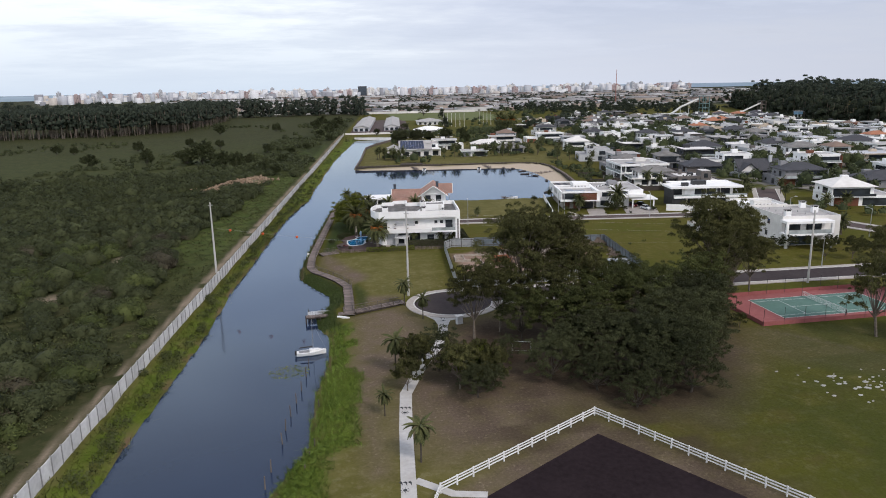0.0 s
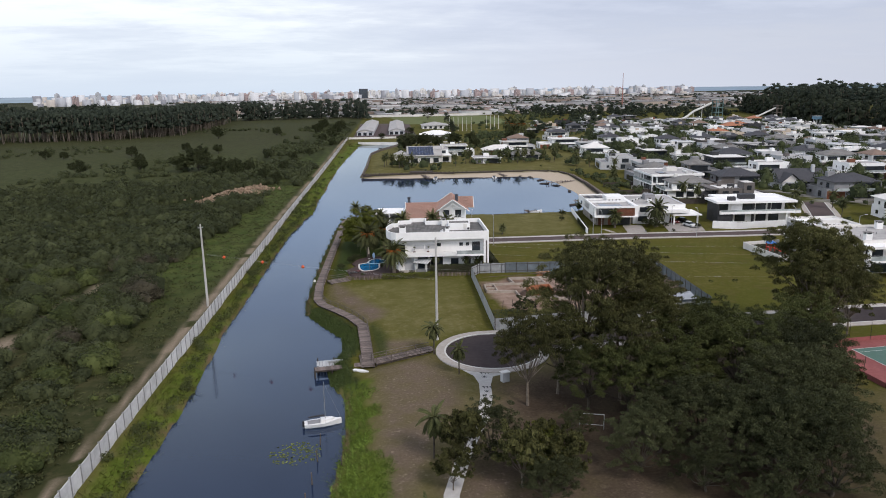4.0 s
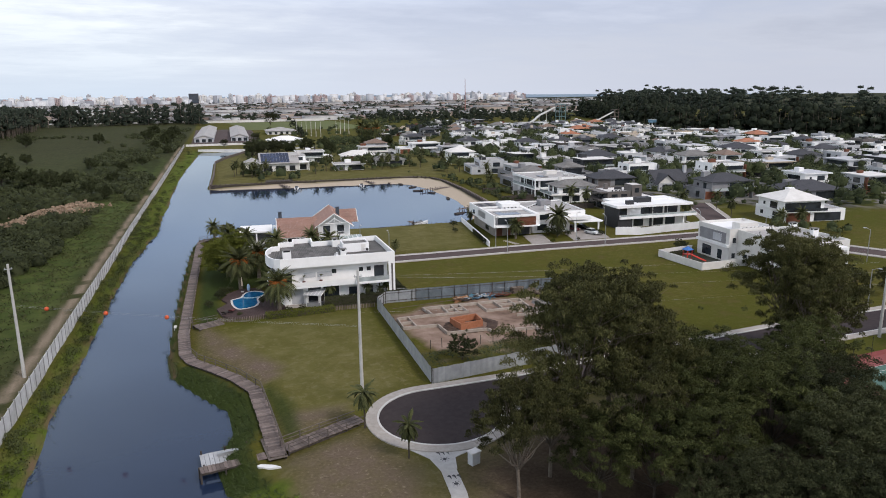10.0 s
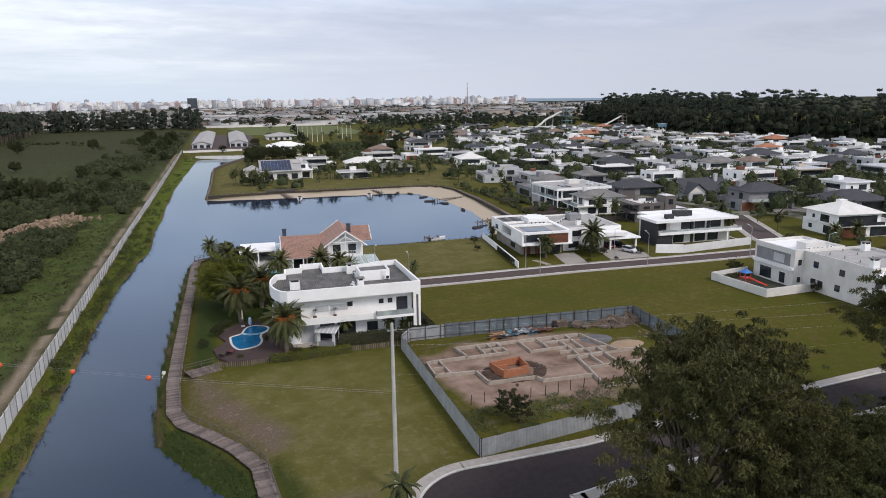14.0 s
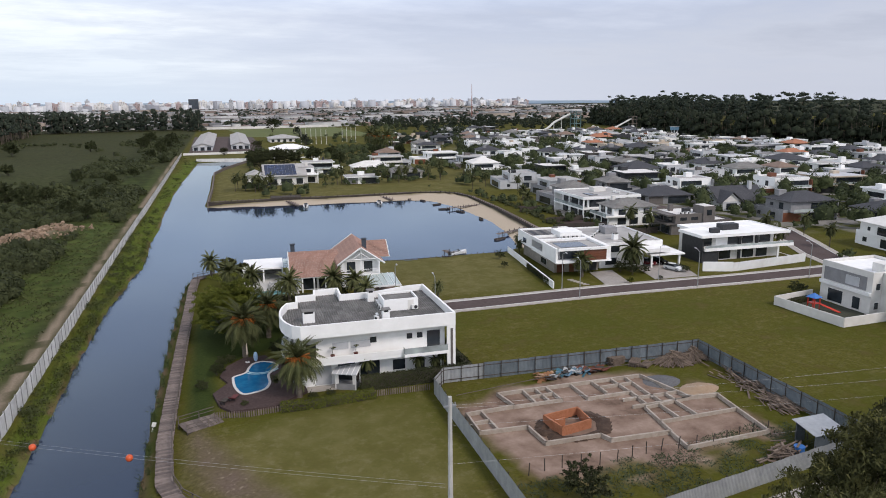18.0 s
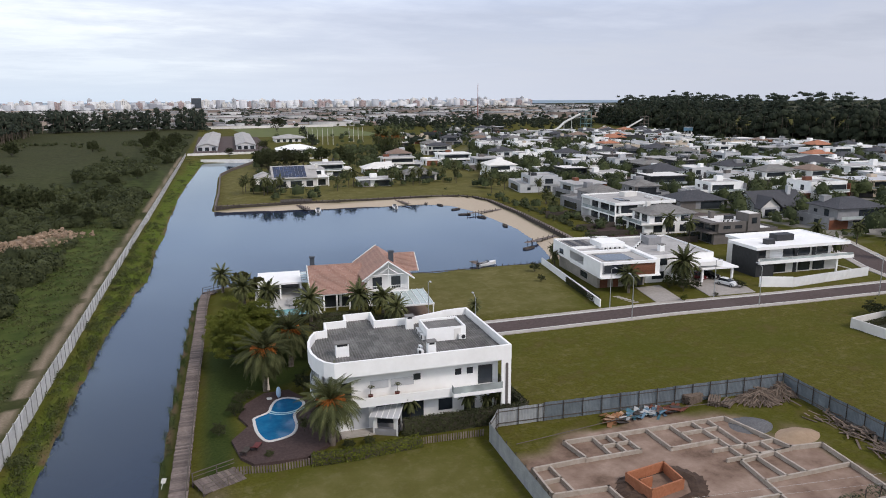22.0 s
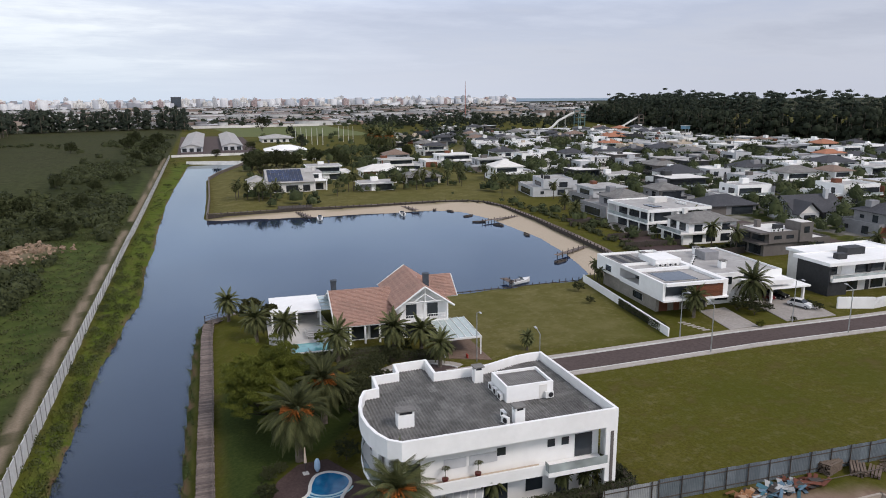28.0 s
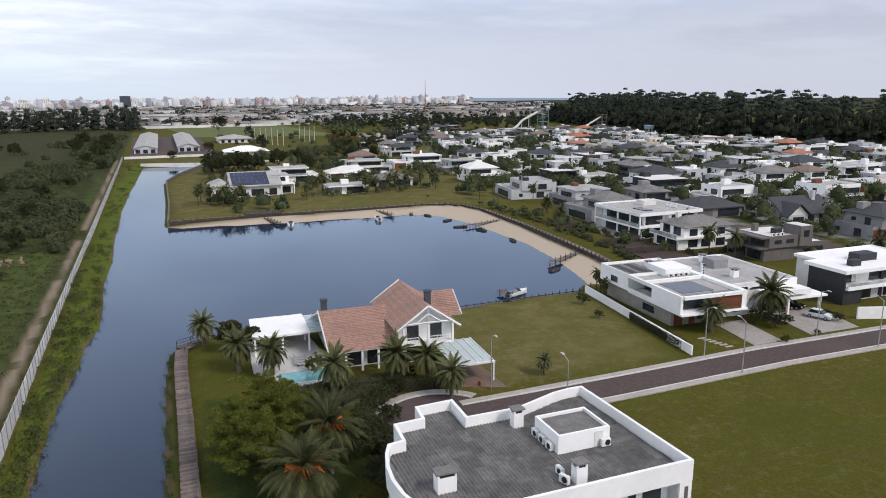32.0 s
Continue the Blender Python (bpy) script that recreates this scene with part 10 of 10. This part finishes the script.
for x, y, yaw, L in ((57, 363, 186, 14), (95, 358, 188, 12), (122, 318, 100, 15), (112.5, 268, 112, 14), (76, 245.2, 0, 4)):
    jetty(x, y, yaw, L)
for x, y, yaw in ((61.5, 347.8, 75), (89.6, 342.8, 80), (78.6, 246.2, 12)):
    motorboat(x, y, yaw)


def dinghy(x, y, yaw, L, label):
    """An open flat boat with a raised rim and two thwarts."""
    d = thing("dinghy", label, "boat", pose(x, y, WATER_Z, 0, 0, yaw), "small craft at the beach")
    plan = [(-L / 2, -0.5), (-L / 4, -0.62), (L / 4, -0.5), (L / 2, 0.0), (L / 4, 0.5), (-L / 4, 0.62), (-L / 2, 0.5)]
    bm = bmesh.new()
    prism(bm, [(u * 0.94, v * 0.8) for u, v in plan], -0.15, 0.12)
    ring(bm, plan, [(u * 0.92, v * 0.84) for u, v in plan], -0.1, 0.42)
    part("hull", bm, TIMBERD, d)
    for u in (-L / 5, L / 7):
        bm = bmesh.new()
        box(bm, u - 0.12, -0.46, 0.3, u + 0.12, 0.46, 0.34)
        part("thwart", bm, TIMBER, d)


for x, y, yaw, L in ((104.4, 347.6, 60, 3.4), (107.6, 341.8, 100, 3.6), (109.0, 329.6, 20, 4.2), (106.6, 317.6, 160, 4.4), (109.2, 309.6, 110, 4.0), (109.0, 292.4, 75, 4.2), (98.4, 259.0, 20, 4.6)):
    dinghy(x, y, yaw, L, "low dark open boat lying at the edge of the beach")
pd = thing("pergola_deck", "dark timber deck with railings above the beach", "deck", pose(57.5, 366, 0, 0, 0, -10))
bm = bmesh.new()
box(bm, -6, -3, 0.0, 6, 3, 0.5)
part("platform", bm, TIMBERD, pd)
bm = bmesh.new()
for k in range(13):
    box(bm, -6 + k * 0.98, -3.0, 0.5, -5.9 + k * 0.98, -2.9, 1.5)
box(bm, -6, -3.0, 1.45, 6, -2.9, 1.55)
part("railing", bm, TIMBERD, pd)
sj = thing("shore_fence", "low dark timber shore fence along the lake bank", "fence", pose(0, 0, 0))
bm = bmesh.new()
box(bm, -0.07, -0.07, -1.2, 0.07, 0.07, 0.7)
me = mesh_of("post", bm, TIMBERD)
sl_ = [(50, 245.4), (62, 242.6), (76, 241.2), (90, 239.6), (94, 240.0)]
for p, a in along(sl_, 1.6):
    piece("post", me, sj, pose(p.x, p.y, ground_z(p.x, p.y) + 0.2, 0, 0, a))
bm = bmesh.new()
ribbon(bm, sl_, 0.05, -0.7, -0.55)
part("rail", bm, TIMBERD, sj)

# end of the canal: low wall, lot, two long sheds
bm = bmesh.new()
ribbon(bm, [(41, 577.5), (72, 564.5), (120, 556)], 0.25, -2.2, 0.7)
single("wall_canal_end", bm, CONC, "low grey concrete wall at the canal's end", "wall", kind="structure")
bm = bmesh.new()
ribbon(bm, [(36, 622), (120, 616)], 0.2, -0.2, 1.6)
single("wall_yard", bm, WHITE2, "white yard wall in front of the long sheds", "wall", kind="structure")
bm = bmesh.new()
prism(bm, [(40, 630), (96, 624), (124, 872), (66, 884)], -0.3, 0.05)
single("road_yard", bm, ASPHALT, "asphalt yard between two long sheds", "yard", kind="structure")
for x0, x1, y0, y1 in ((46, 61, 664, 872), (76, 90.5, 668, 852)):
    w_ = thing("warehouse", "long low shed with pale grey pitched roof", "warehouse", pose((x0 + x1) / 2, y0, 0, 0, 0, -7.2), "long sheds")
    hw, L = (x1 - x0) / 2, y1 - y0
    bm = bmesh.new()
    box(bm, -hw, 0, 0, hw, L, 3.6)
    part("wall", bm, LGREY, w_)
    for q in (-1, 1):
        bm = bmesh.new()
        slab(bm, [(q * (hw + 0.6), -1, 3.5), (0, -1, 5.9), (0, L + 1, 5.9), (q * (hw + 0.6), L + 1, 3.5)], 0.15)
        part("roof", bm, ROOFSLAB, w_)
    bm = bmesh.new()
    face(bm, (-hw, -0.05, 3.6), (hw, -0.05, 3.6), (0, -0.05, 5.8))
    part("gable", bm, WHITE2, w_)
    for k in range(3):
        window(w_, -hw + (k + 0.5) * hw * 0.66, 0, 0.2, 3.0, 2.6, 0, mull=1)
for x, y, yaw, w_, d_, rm in ((110, 609, -8, 27, 20, WHITE), (136, 760, -6, 27, 30, ROOFSLAB)):
    h = thing("club_house", "low club building with wide pale hipped roof", "building", pose(x, y, 0, 0, 0, yaw), "club buildings")
    bm = bmesh.new()
    box(bm, -w_ / 2, -d_ / 2, 0, w_ / 2, d_ / 2, 3.5)
    part("wall", bm, WHITE2, h)
    bm = bmesh.new()
    hip(bm, -w_ / 2, -d_ / 2, w_ / 2, d_ / 2, 3.5, 3.2, 1.2)
    part("roof", bm, rm, h)
    for k in range(5):
        window(h, -w_ / 2 + (k + 0.5) * w_ / 5, -d_ / 2, 0.3, 2.6, 2.4, 0)
# water slides and tower behind the estate
SLIDE = surf("faded_white_fibreglass", (0.46, 0.46, 0.44), (0.58, 0.58, 0.56), 1.0, 0.2, 0.5)
ws = thing("water_slide", "long pale winding water slide with lattice tower", "water slide", pose(0, 0, 0))
bm = bmesh.new()
prev = None
for i in range(40):
    f = i / 39
    p = Vector((342 + 106 * f, 692 + 46 * f + 5 * math.sin(f * 9), 4.0 + 3 * f + 13 * soft(f, 0.5, 1.0) + 0.5 * math.sin(f * 20)))
    if prev is not None:
        tube(bm, prev, p, 1.2, n=8)
    prev = p
part("flume", bm, SLIDE, ws)
for i in range(6):
    f = 0.08 + i * 0.16
    bm = bmesh.new()
    tube(bm, (342 + 106 * f, 692 + 46 * f + 5 * math.sin(f * 9), -0.5), (342 + 106 * f, 692 + 46 * f + 5 * math.sin(f * 9), 4.0 + 3 * f + 13 * soft(f, 0.5, 1.0)), 0.4, n=6)
    part("flume_post", bm, SLIDE, ws)
FADED = surf("faded_green_paint", (0.10, 0.17, 0.17), (0.16, 0.25, 0.25), 1, 0.3, 0.7)
for sx in (453, 461):
    for sy in (738, 746):
        bm = bmesh.new()
        tube(bm, (sx, sy, 0), (sx, sy, 24), 0.45, n=5)
        part("tower_post", bm, FADED, ws)
for z in (5, 10, 15, 20, 23.5):
    bm = bmesh.new()
    box(bm, 452.5, 737.5, z, 461.5, 746.5, z + 0.5)
    part("tower_deck", bm, FADED, ws)
ws2 = thing("water_slide", "straight pale water slide with timber lattice tower", "water slide", pose(0, 0, 0))
bm = bmesh.new()
tube(bm, (452, 680, 2.5), (500, 700, 15.5), 0.9, n=8)
part("flume", bm, SLIDE, ws2)
for sx in (499, 505):
    for sy in (697, 703):
        bm = bmesh.new()
        tube(bm, (sx, sy, 0), (sx, sy, 18), 0.5, n=5)
        part("tower_post", bm, TIMBER, ws2)
for z in (5, 10, 14, 17.5):
    bm = bmesh.new()
    box(bm, 498.5, 696.5, z, 505.5, 703.5, z + 0.5)
    part("tower_deck", bm, TIMBER, ws2)
bt = thing("tower", "pale blue lookout tower between the houses", "tower", pose(482, 613, 0) @ Matrix.Diagonal((0.8, 0.8, 0.74, 1)))
for sx in (-2.5, 2.5):
    for sy in (-2.5, 2.5):
        bm = bmesh.new()
        tube(bm, (sx, sy, 0), (sx, sy, 10), 0.5, n=6)
        part("leg", bm, LGREY, bt)
bm = bmesh.new()
box(bm, -3.6, -3.6, 9.5, 3.6, 3.6, 13.5)
part("cabin", bm, plain("pale_blue_paint", (0.18, 0.34, 0.48), 0.6), bt)
bm = bmesh.new()
box(bm, -4.4, -4.4, 13.5, 4.4, 4.4, 13.9)
part("roof", bm, LGREY, bt)
an = thing("antenna_mast", "tall red and white lattice antenna mast", "antenna", pose(570, 1230, 0))
bm = bmesh.new()
for k in range(9):
    tube(bm, (0, 0, k * 7), (0, 0, k * 7 + 7), 1.1 - 0.08 * k, 1.02 - 0.08 * k, 6)
part("mast", bm, plain("faded_red_paint", (0.35, 0.14, 0.11), 0.7), an)


def forest(name, label, poly, step, h0, h1, seed, mat_, per=26, size=0.9, trunks=True, bare=0.5, wide=0.13, tiers=4, squat=0.10):
    """Many trees over a plan polygon: stacked clumps of small leaves on thin stems."""
    rng = np.random.default_rng(seed)
    x0, x1 = min(p[0] for p in poly), max(p[0] for p in poly)
    y0, y1 = min(p[1] for p in poly), max(p[1] for p in poly)
    n = int((x1 - x0) * (y1 - y0) / step ** 2)
    px_, py_ = rng.uniform(x0, x1, n), rng.uniform(y0, y1, n)
    keep = inside(px_, py_, poly)
    px_, py_ = px_[keep], py_[keep]
    cl, V, Q = [], [], []
    for x, y in zip(px_, py_):
        h = rng.uniform(h0, h1) * (0.9 + 0.16 * noise.noise((x * 0.02, y * 0.02, 1.0)))
        r = h * rng.uniform(0.8, 1.25) * wide
        for k in range(tiers):
            f = bare + (1 - bare) * (k + rng.random()) / tiers
            q = r * (1.15 - 0.45 * k / tiers)
            cl.append((x + rng.normal(0, r * 0.55), y + rng.normal(0, r * 0.55), h * f - h * squat * 0.5, q, q, h * squat))
        n0 = len(V)
        V += [(x - 0.25, y - 0.2, -1), (x + 0.25, y - 0.2, -1), (x + 0.15, y, h * 0.85), (x - 0.15, y, h * 0.85), (x, y - 0.25, -1), (x, y + 0.25, -1), (x, y + 0.15, h * 0.85), (x, y - 0.15, h * 0.85)]
        Q += [(n0, n0 + 1, n0 + 2, n0 + 3), (n0 + 4, n0 + 5, n0 + 6, n0 + 7)]
    C, N = shells(cl, per, rng)
    A, q = leaf_quads(C, N, size, rng, slim=0.5)
    A2, q2 = cores(cl, 0.85, rng)
    A, q = np.concatenate([A, A2]), np.concatenate([q, q2 + len(A)])
    f = thing(name, label, "forest", pose(0, 0, 0), kind="stuff")
    ob = new("crowns", array_mesh("crowns", A, q, mat_))
    ob.parent = f
    tagged(ob, kind="stuff")
    if trunks:
        ob = new("trunks", array_mesh("trunks", np.array(V), Q, BARK))
        ob.parent = f
        tagged(ob, kind="stuff")


LEAF_WOOD = leaf("broadleaf_wood", (0.013, 0.019, 0.009), (0.032, 0.040, 0.018), 0.2)
forest("plantation", "dense plantation of tall dark straight-stemmed trees", [(-560, 690), (-172, 684), (-118, 738), (-104, 860), (-98, 1000), (-150, 1000), (-165, 860), (-200, 770), (-560, 770)], 5.6, 27, 31, 51, LEAF_PINE, 2.2, 0.85, True, 0.38, 0.10, 5, 0.10)
forest("far_woods", "far belt of dark trees behind the scrubland", [(-800, 1030), (-140, 1036), (-33, 1056), (60, 1075), (72, 1000), (84, 1000), (92, 1110), (-33, 1100), (-140, 1086), (-800, 1100)], 9, 21, 30, 52, LEAF_PINE, 2.6, 1.1, True, 0.15, 0.16, 4, 0.13)
forest("plantation", "dense lower wood of dark green trees behind the estate", [(640, 985), (552, 745), (485, 590), (500, 470), (524, 370), (572, 250), (820, 165), (850, 205), (600, 290), (556, 380), (532, 470), (516, 580), (582, 735), (672, 975)], 6.5, 22, 31, 53, LEAF_WOOD, 3.2, 0.85, True, 0.05, 0.17, 4, 0.15)
forest("plantation", "tall old trees with open flat tops above the lower wood", [(672, 975), (582, 735), (530, 590), (545, 470), (570, 380), (612, 295), (850, 210), (880, 250), (650, 330), (600, 420), (585, 500), (575, 570), (640, 740), (735, 955)], 9.0, 37, 47, 55, LEAF_PINE, 4.0, 0.8, True, 0.55, 0.10, 5, 0.045)
forest("far_woods", "strip of dark trees between the town and the estate", [(300, 960), (400, 800), (475, 780), (560, 860), (600, 1000), (330, 1120)], 17, 8, 15, 54, LEAF_WOOD, 3.0, 1.1, False, 0.2, 0.24, 3, 0.2)
forest("far_woods", "loose row of trees behind the marina", [(185, 640), (215, 600), (262, 655), (322, 730), (340, 800), (300, 830), (275, 720)], 17, 7, 13, 56, LEAF_WOOD, 3.0, 0.8, False, 0.2, 0.26, 3, 0.22)
est = []
rng = np.random.default_rng(61)
for k in range(5200):
    x, y = rng.uniform(150, 560), rng.uniform(195, 720)
    if inside(np.array([x]), np.array([y]), ESTATE)[0] and not any(math.hypot(x - a, y - b_) < q * 0.9 for a, b_, q in taken):
        r = 0.9 + 2.9 * rng.random() ** 1.4
        est.append((x, y, r * 1.1, r, r, r * 1.1))
for k in range(240):
    x, y = rng.uniform(95, 400), rng.uniform(640, 1080)
    if not (92 < x < 265 and 800 < y) and not (x < 125 and y < 900):
        r = rng.uniform(1.5, 4.0)
        est.append((x, y, r, r, r, r * 0.9))
for k in range(1300):
    x, y = rng.uniform(36, 190), rng.uniform(368, 620)
    if x < 36 + 0.2 * (y - 364) or any(math.hypot(x - a, y - b_) < q * 0.8 for a, b_, q in taken) or (y < 385 and rng.random() < 0.7):
        continue
    if noise.noise((x * 0.03, y * 0.03, 6.0)) > (0.1 if x < 120 else -0.1):
        r = 0.6 + 3.0 * rng.random() ** 2.0
        est.append((x, y, r * 0.8, r, r, r))
for a, c, k in (((129, 345), (128, 250), 26), ((135, 395), (70, 392), 16), ((48, 396), (60, 393), 8), ((180, 470), (130, 455), 14), ((190, 560), (270, 640), 30), ((150, 232), (190, 222), 14), ((152, 200), (175, 172), 12)):
    for i in range(k):
        f = rng.random()
        r = rng.uniform(0.8, 1.9)
        est.append((a[0] + (c[0] - a[0]) * f + rng.normal(2, 2.5), a[1] + (c[1] - a[1]) * f + rng.normal(1, 2.5), r * 0.9, r, r, r))
stuff_leaves("garden_trees", "green garden trees and shrubs between the houses", "trees", est, 15, 0.42, leaf("garden_leaves", (0.018, 0.026, 0.010), (0.058, 0.070, 0.022)), 62, core=0.85)

# town: small houses with pitched roofs, and its trees
rng = np.random.default_rng(71)
VW, QW, VR, QR = [], [], [], []
trees = []
for k in range(8200):
    y = 1085 + 1600 * rng.random() ** 0.85
    x = rng.uniform(-0.12 * y - 120, 0.72 * y)
    if (330 < x < 560 and 850 < y < 1130) or (x > 430 and y < 1010) or (x > 560 and y < 1200) or (80 < x < 260 and y < 1060) or inside(np.array([x]), np.array([y]), [(-900, 1020), (95, 990), (95, 1115), (-900, 1310)])[0]:
        continue
    w_, d_, h = rng.uniform(4, 7.5), rng.uniform(3.5, 6), rng.choice([3.0, 3.2, 3.4, 6.2])
    big = rng.random() < 0.04
    if big:
        w_, d_, h = rng.uniform(14, 30), rng.uniform(9, 16), rng.uniform(6, 12)
    n0 = len(VW)
    VW += [(x - w_, y - d_, 0), (x + w_, y - d_, 0), (x + w_, y + d_, 0), (x - w_, y + d_, 0), (x - w_, y - d_, h), (x + w_, y - d_, h), (x + w_, y + d_, h), (x - w_, y + d_, h)]
    QW += [(n0, n0 + 1, n0 + 5, n0 + 4), (n0 + 1, n0 + 2, n0 + 6, n0 + 5), (n0 + 2, n0 + 3, n0 + 7, n0 + 6), (n0 + 3, n0, n0 + 4, n0 + 7)]
    n0 = len(VR)
    rz = h + (d_ * 0.35 if rng.random() < 0.7 and not big else 0.3)
    VR += [(x - w_ - 0.5, y - d_ - 0.5, h), (x + w_ + 0.5, y - d_ - 0.5, h), (x + w_ + 0.5, y, rz), (x - w_ - 0.5, y, rz), (x - w_ - 0.5, y + d_ + 0.5, h), (x + w_ + 0.5, y + d_ + 0.5, h)]
    QR += [(n0, n0 + 1, n0 + 2, n0 + 3), (n0 + 3, n0 + 2, n0 + 5, n0 + 4)]
    if rng.random() < 0.75:
        r = rng.uniform(2.4, 5.0)
        trees.append((x + rng.uniform(-20, 20), y + rng.uniform(-18, 18), r * 1.0, r * 1.25, r * 1.25, r * 1.1))


def mixed(name, stops, rough=0.85):
    m, nt, b, pos = start_mat(name)
    g = nt.nodes.new("ShaderNodeNewGeometry")
    r = nt.nodes.new("ShaderNodeValToRGB")
    r.color_ramp.interpolation = 'CONSTANT'
    while len(r.color_ramp.elements) < len(stops):
        r.color_ramp.elements.new(0.5)
    for e, (p, c) in zip(r.color_ramp.elements, stops):
        e.position, e.color = p, (*c, 1)
    nt.links.new(g.outputs["Random Per Island"], r.inputs[0])
    col = mix(nt, ramp(nt, noise_at(nt, pos, 0.3, 4), ((0.4, 0.0), (0.7, 0.35))), r.outputs[0], (0.25, 0.24, 0.22))
    nt.links.new(col, b.inputs["Base Color"])
    b.inputs["Roughness"].default_value = rough
    return m


WALLMIX = mixed("town_walls", ((0.0, (0.62, 0.62, 0.62)), (0.25, (0.46, 0.45, 0.44)), (0.5, (0.34, 0.34, 0.35)), (0.66, (0.40, 0.33, 0.27)), (0.8, (0.56, 0.56, 0.56)), (0.9, (0.22, 0.17, 0.14))))
ROOFMIX = mixed("town_roofs", ((0.0, (0.22, 0.14, 0.11)), (0.16, (0.14, 0.10, 0.085)), (0.34, (0.11, 0.11, 0.115)), (0.54, (0.22, 0.22, 0.225)), (0.72, (0.18, 0.14, 0.12)), (0.86, (0.46, 0.46, 0.47))))
town = thing("town_houses", "far town of small houses with orange and grey roofs", "houses", pose(0, 0, 0), kind="stuff")
for nm, v_, q_, mt_ in (("walls", VW, QW, WALLMIX), ("roofs", VR, QR, ROOFMIX)):
    ob = new(nm, array_mesh(nm, np.array(v_), q_, mt_))
    ob.parent = town
    tagged(ob, kind="stuff")
stuff_leaves("town_trees", "dark green trees between the houses of the town", "trees", trees, 0.5, 1.7, LEAF_WOOD, 72, 0.7, core=0.95)
bm = bmesh.new()
prism(bm, [(118, 850), (250, 800), (268, 1060), (122, 1072)], -0.3, 0.08)
single("ground_sports_field", bm, surf("sports_turf", (0.070, 0.088, 0.014), (0.105, 0.120, 0.022), 0.6, 0.05, 0.95), "flat green sports field before the town", "field", kind="structure")
bm = bmesh.new()
ribbon(bm, [(94, 1082), (176, 1076), (262, 1070)], 0.2, 0, 3.2)
single("wall_field", bm, WHITE2, "long pale wall behind the sports field", "wall", kind="structure")
strip("road", [(262, 800), (205, 905), (170, 1010), (150, 1300), (128, 2000)], 6, 0.06, PAVE, "pale straight road running to the town")

# skyline of apartment towers along the coast
rng = np.random.default_rng(81)


PINKISH = surf("faded_pink_render", (0.36, 0.28, 0.27), (0.45, 0.36, 0.35), 0.7, 0.2, 0.85, relief=0.003)
models = []
for k in range(7):
    w_, d_, h = 6 + 1.8 * (k % 4), 7 + (k % 3), 20 + 4.6 * k
    bm = bmesh.new()
    box(bm, -w_, -d_, 0, w_, d_, h)
    k0 = len(bm.faces)
    for z in np.arange(3, h - 1, 3.0):
        for sx in (-0.72, -0.24, 0.24, 0.72):
            box(bm, w_ * sx - w_ * 0.09, -d_ - 0.12, z, w_ * sx + w_ * 0.09, -d_ + 0.05, z + 1.2)
    k1 = len(bm.faces)
    box(bm, -w_ * 0.4, -d_ * 0.5, h, w_ * 0.3, d_ * 0.5, h + 4)
    bm.faces.ensure_lookup_table()
    for fc in bm.faces[k0:k1]:
        fc.material_index = 1
    models.append(mesh_of("apartment_tower", bm, (LGREY, WHITE2, PINKISH, WHITE2, LGREY, WHITE2, LGREY)[k]))
    models[-1].materials.append(GLASS)
for k in range(305):
    y = rng.uniform(2550, 3350)
    x = rng.uniform(-0.34 * y, 0.58 * y)
    if x / y < -0.31 and rng.random() < 0.6:
        continue
    j = min(4, int(abs(rng.normal(0, 2.2))))
    t = new("apartment_tower", models[j])
    t.matrix_basis = pose(x, y, 0, 0, 0, rng.uniform(-12, 12)) @ Matrix.Diagonal((1, 1, rng.uniform(0.8, 1.1), 1))
    tagged(t, "pale far apartment tower on the coast skyline", "tower block", "skyline towers")
VW, QW = [], []
for k in range(620):
    y = rng.uniform(2500, 3400)
    x, w_, h = rng.uniform(-0.34 * y, 0.58 * y), rng.uniform(6, 14), 10 + 26 * rng.random() ** 1.6
    n0 = len(VW)
    VW += [(x - w_, y - 8, 0), (x + w_, y - 8, 0), (x + w_, y + 8, 0), (x - w_, y + 8, 0), (x - w_, y - 8, h), (x + w_, y - 8, h), (x + w_, y + 8, h), (x - w_, y + 8, h)]
    QW += [(n0, n0 + 1, n0 + 5, n0 + 4), (n0 + 1, n0 + 2, n0 + 6, n0 + 5), (n0 + 2, n0 + 3, n0 + 7, n0 + 6), (n0 + 3, n0, n0 + 4, n0 + 7), (n0 + 4, n0 + 5, n0 + 6, n0 + 7)]
# pale blue-grey wall tones with the distance haze put into the colour
tagged(new("low_blocks", array_mesh("low_blocks", np.array(VW), QW, mixed("hazed_block_walls", ((0.0, (0.62, 0.63, 0.65)), (0.35, (0.50, 0.51, 0.54)), (0.6, (0.40, 0.42, 0.46)), (0.8, (0.48, 0.44, 0.40)), (0.9, (0.24, 0.25, 0.28)))))), "dense pale low apartment blocks between the far towers", "buildings", kind="stuff")
t = thing("apartment_tower", "broad dark grey tower block standing out on the skyline", "tower block", pose(206, 2560, 0))
bm = bmesh.new()
box(bm, -15, -10, 0, 15, 10, 42)
# dark wall lifted towards blue-grey, standing in for distance haze
part("wall", bm, plain("hazed_slate_paint", (0.055, 0.06, 0.072), 0.7), t)
bm = bmesh.new()
for z in np.arange(4, 39, 3.2):
    box(bm, -13, -10.1, z, 13, -9.95, z + 1.4)
part("windows", bm, GLASS_B, t)
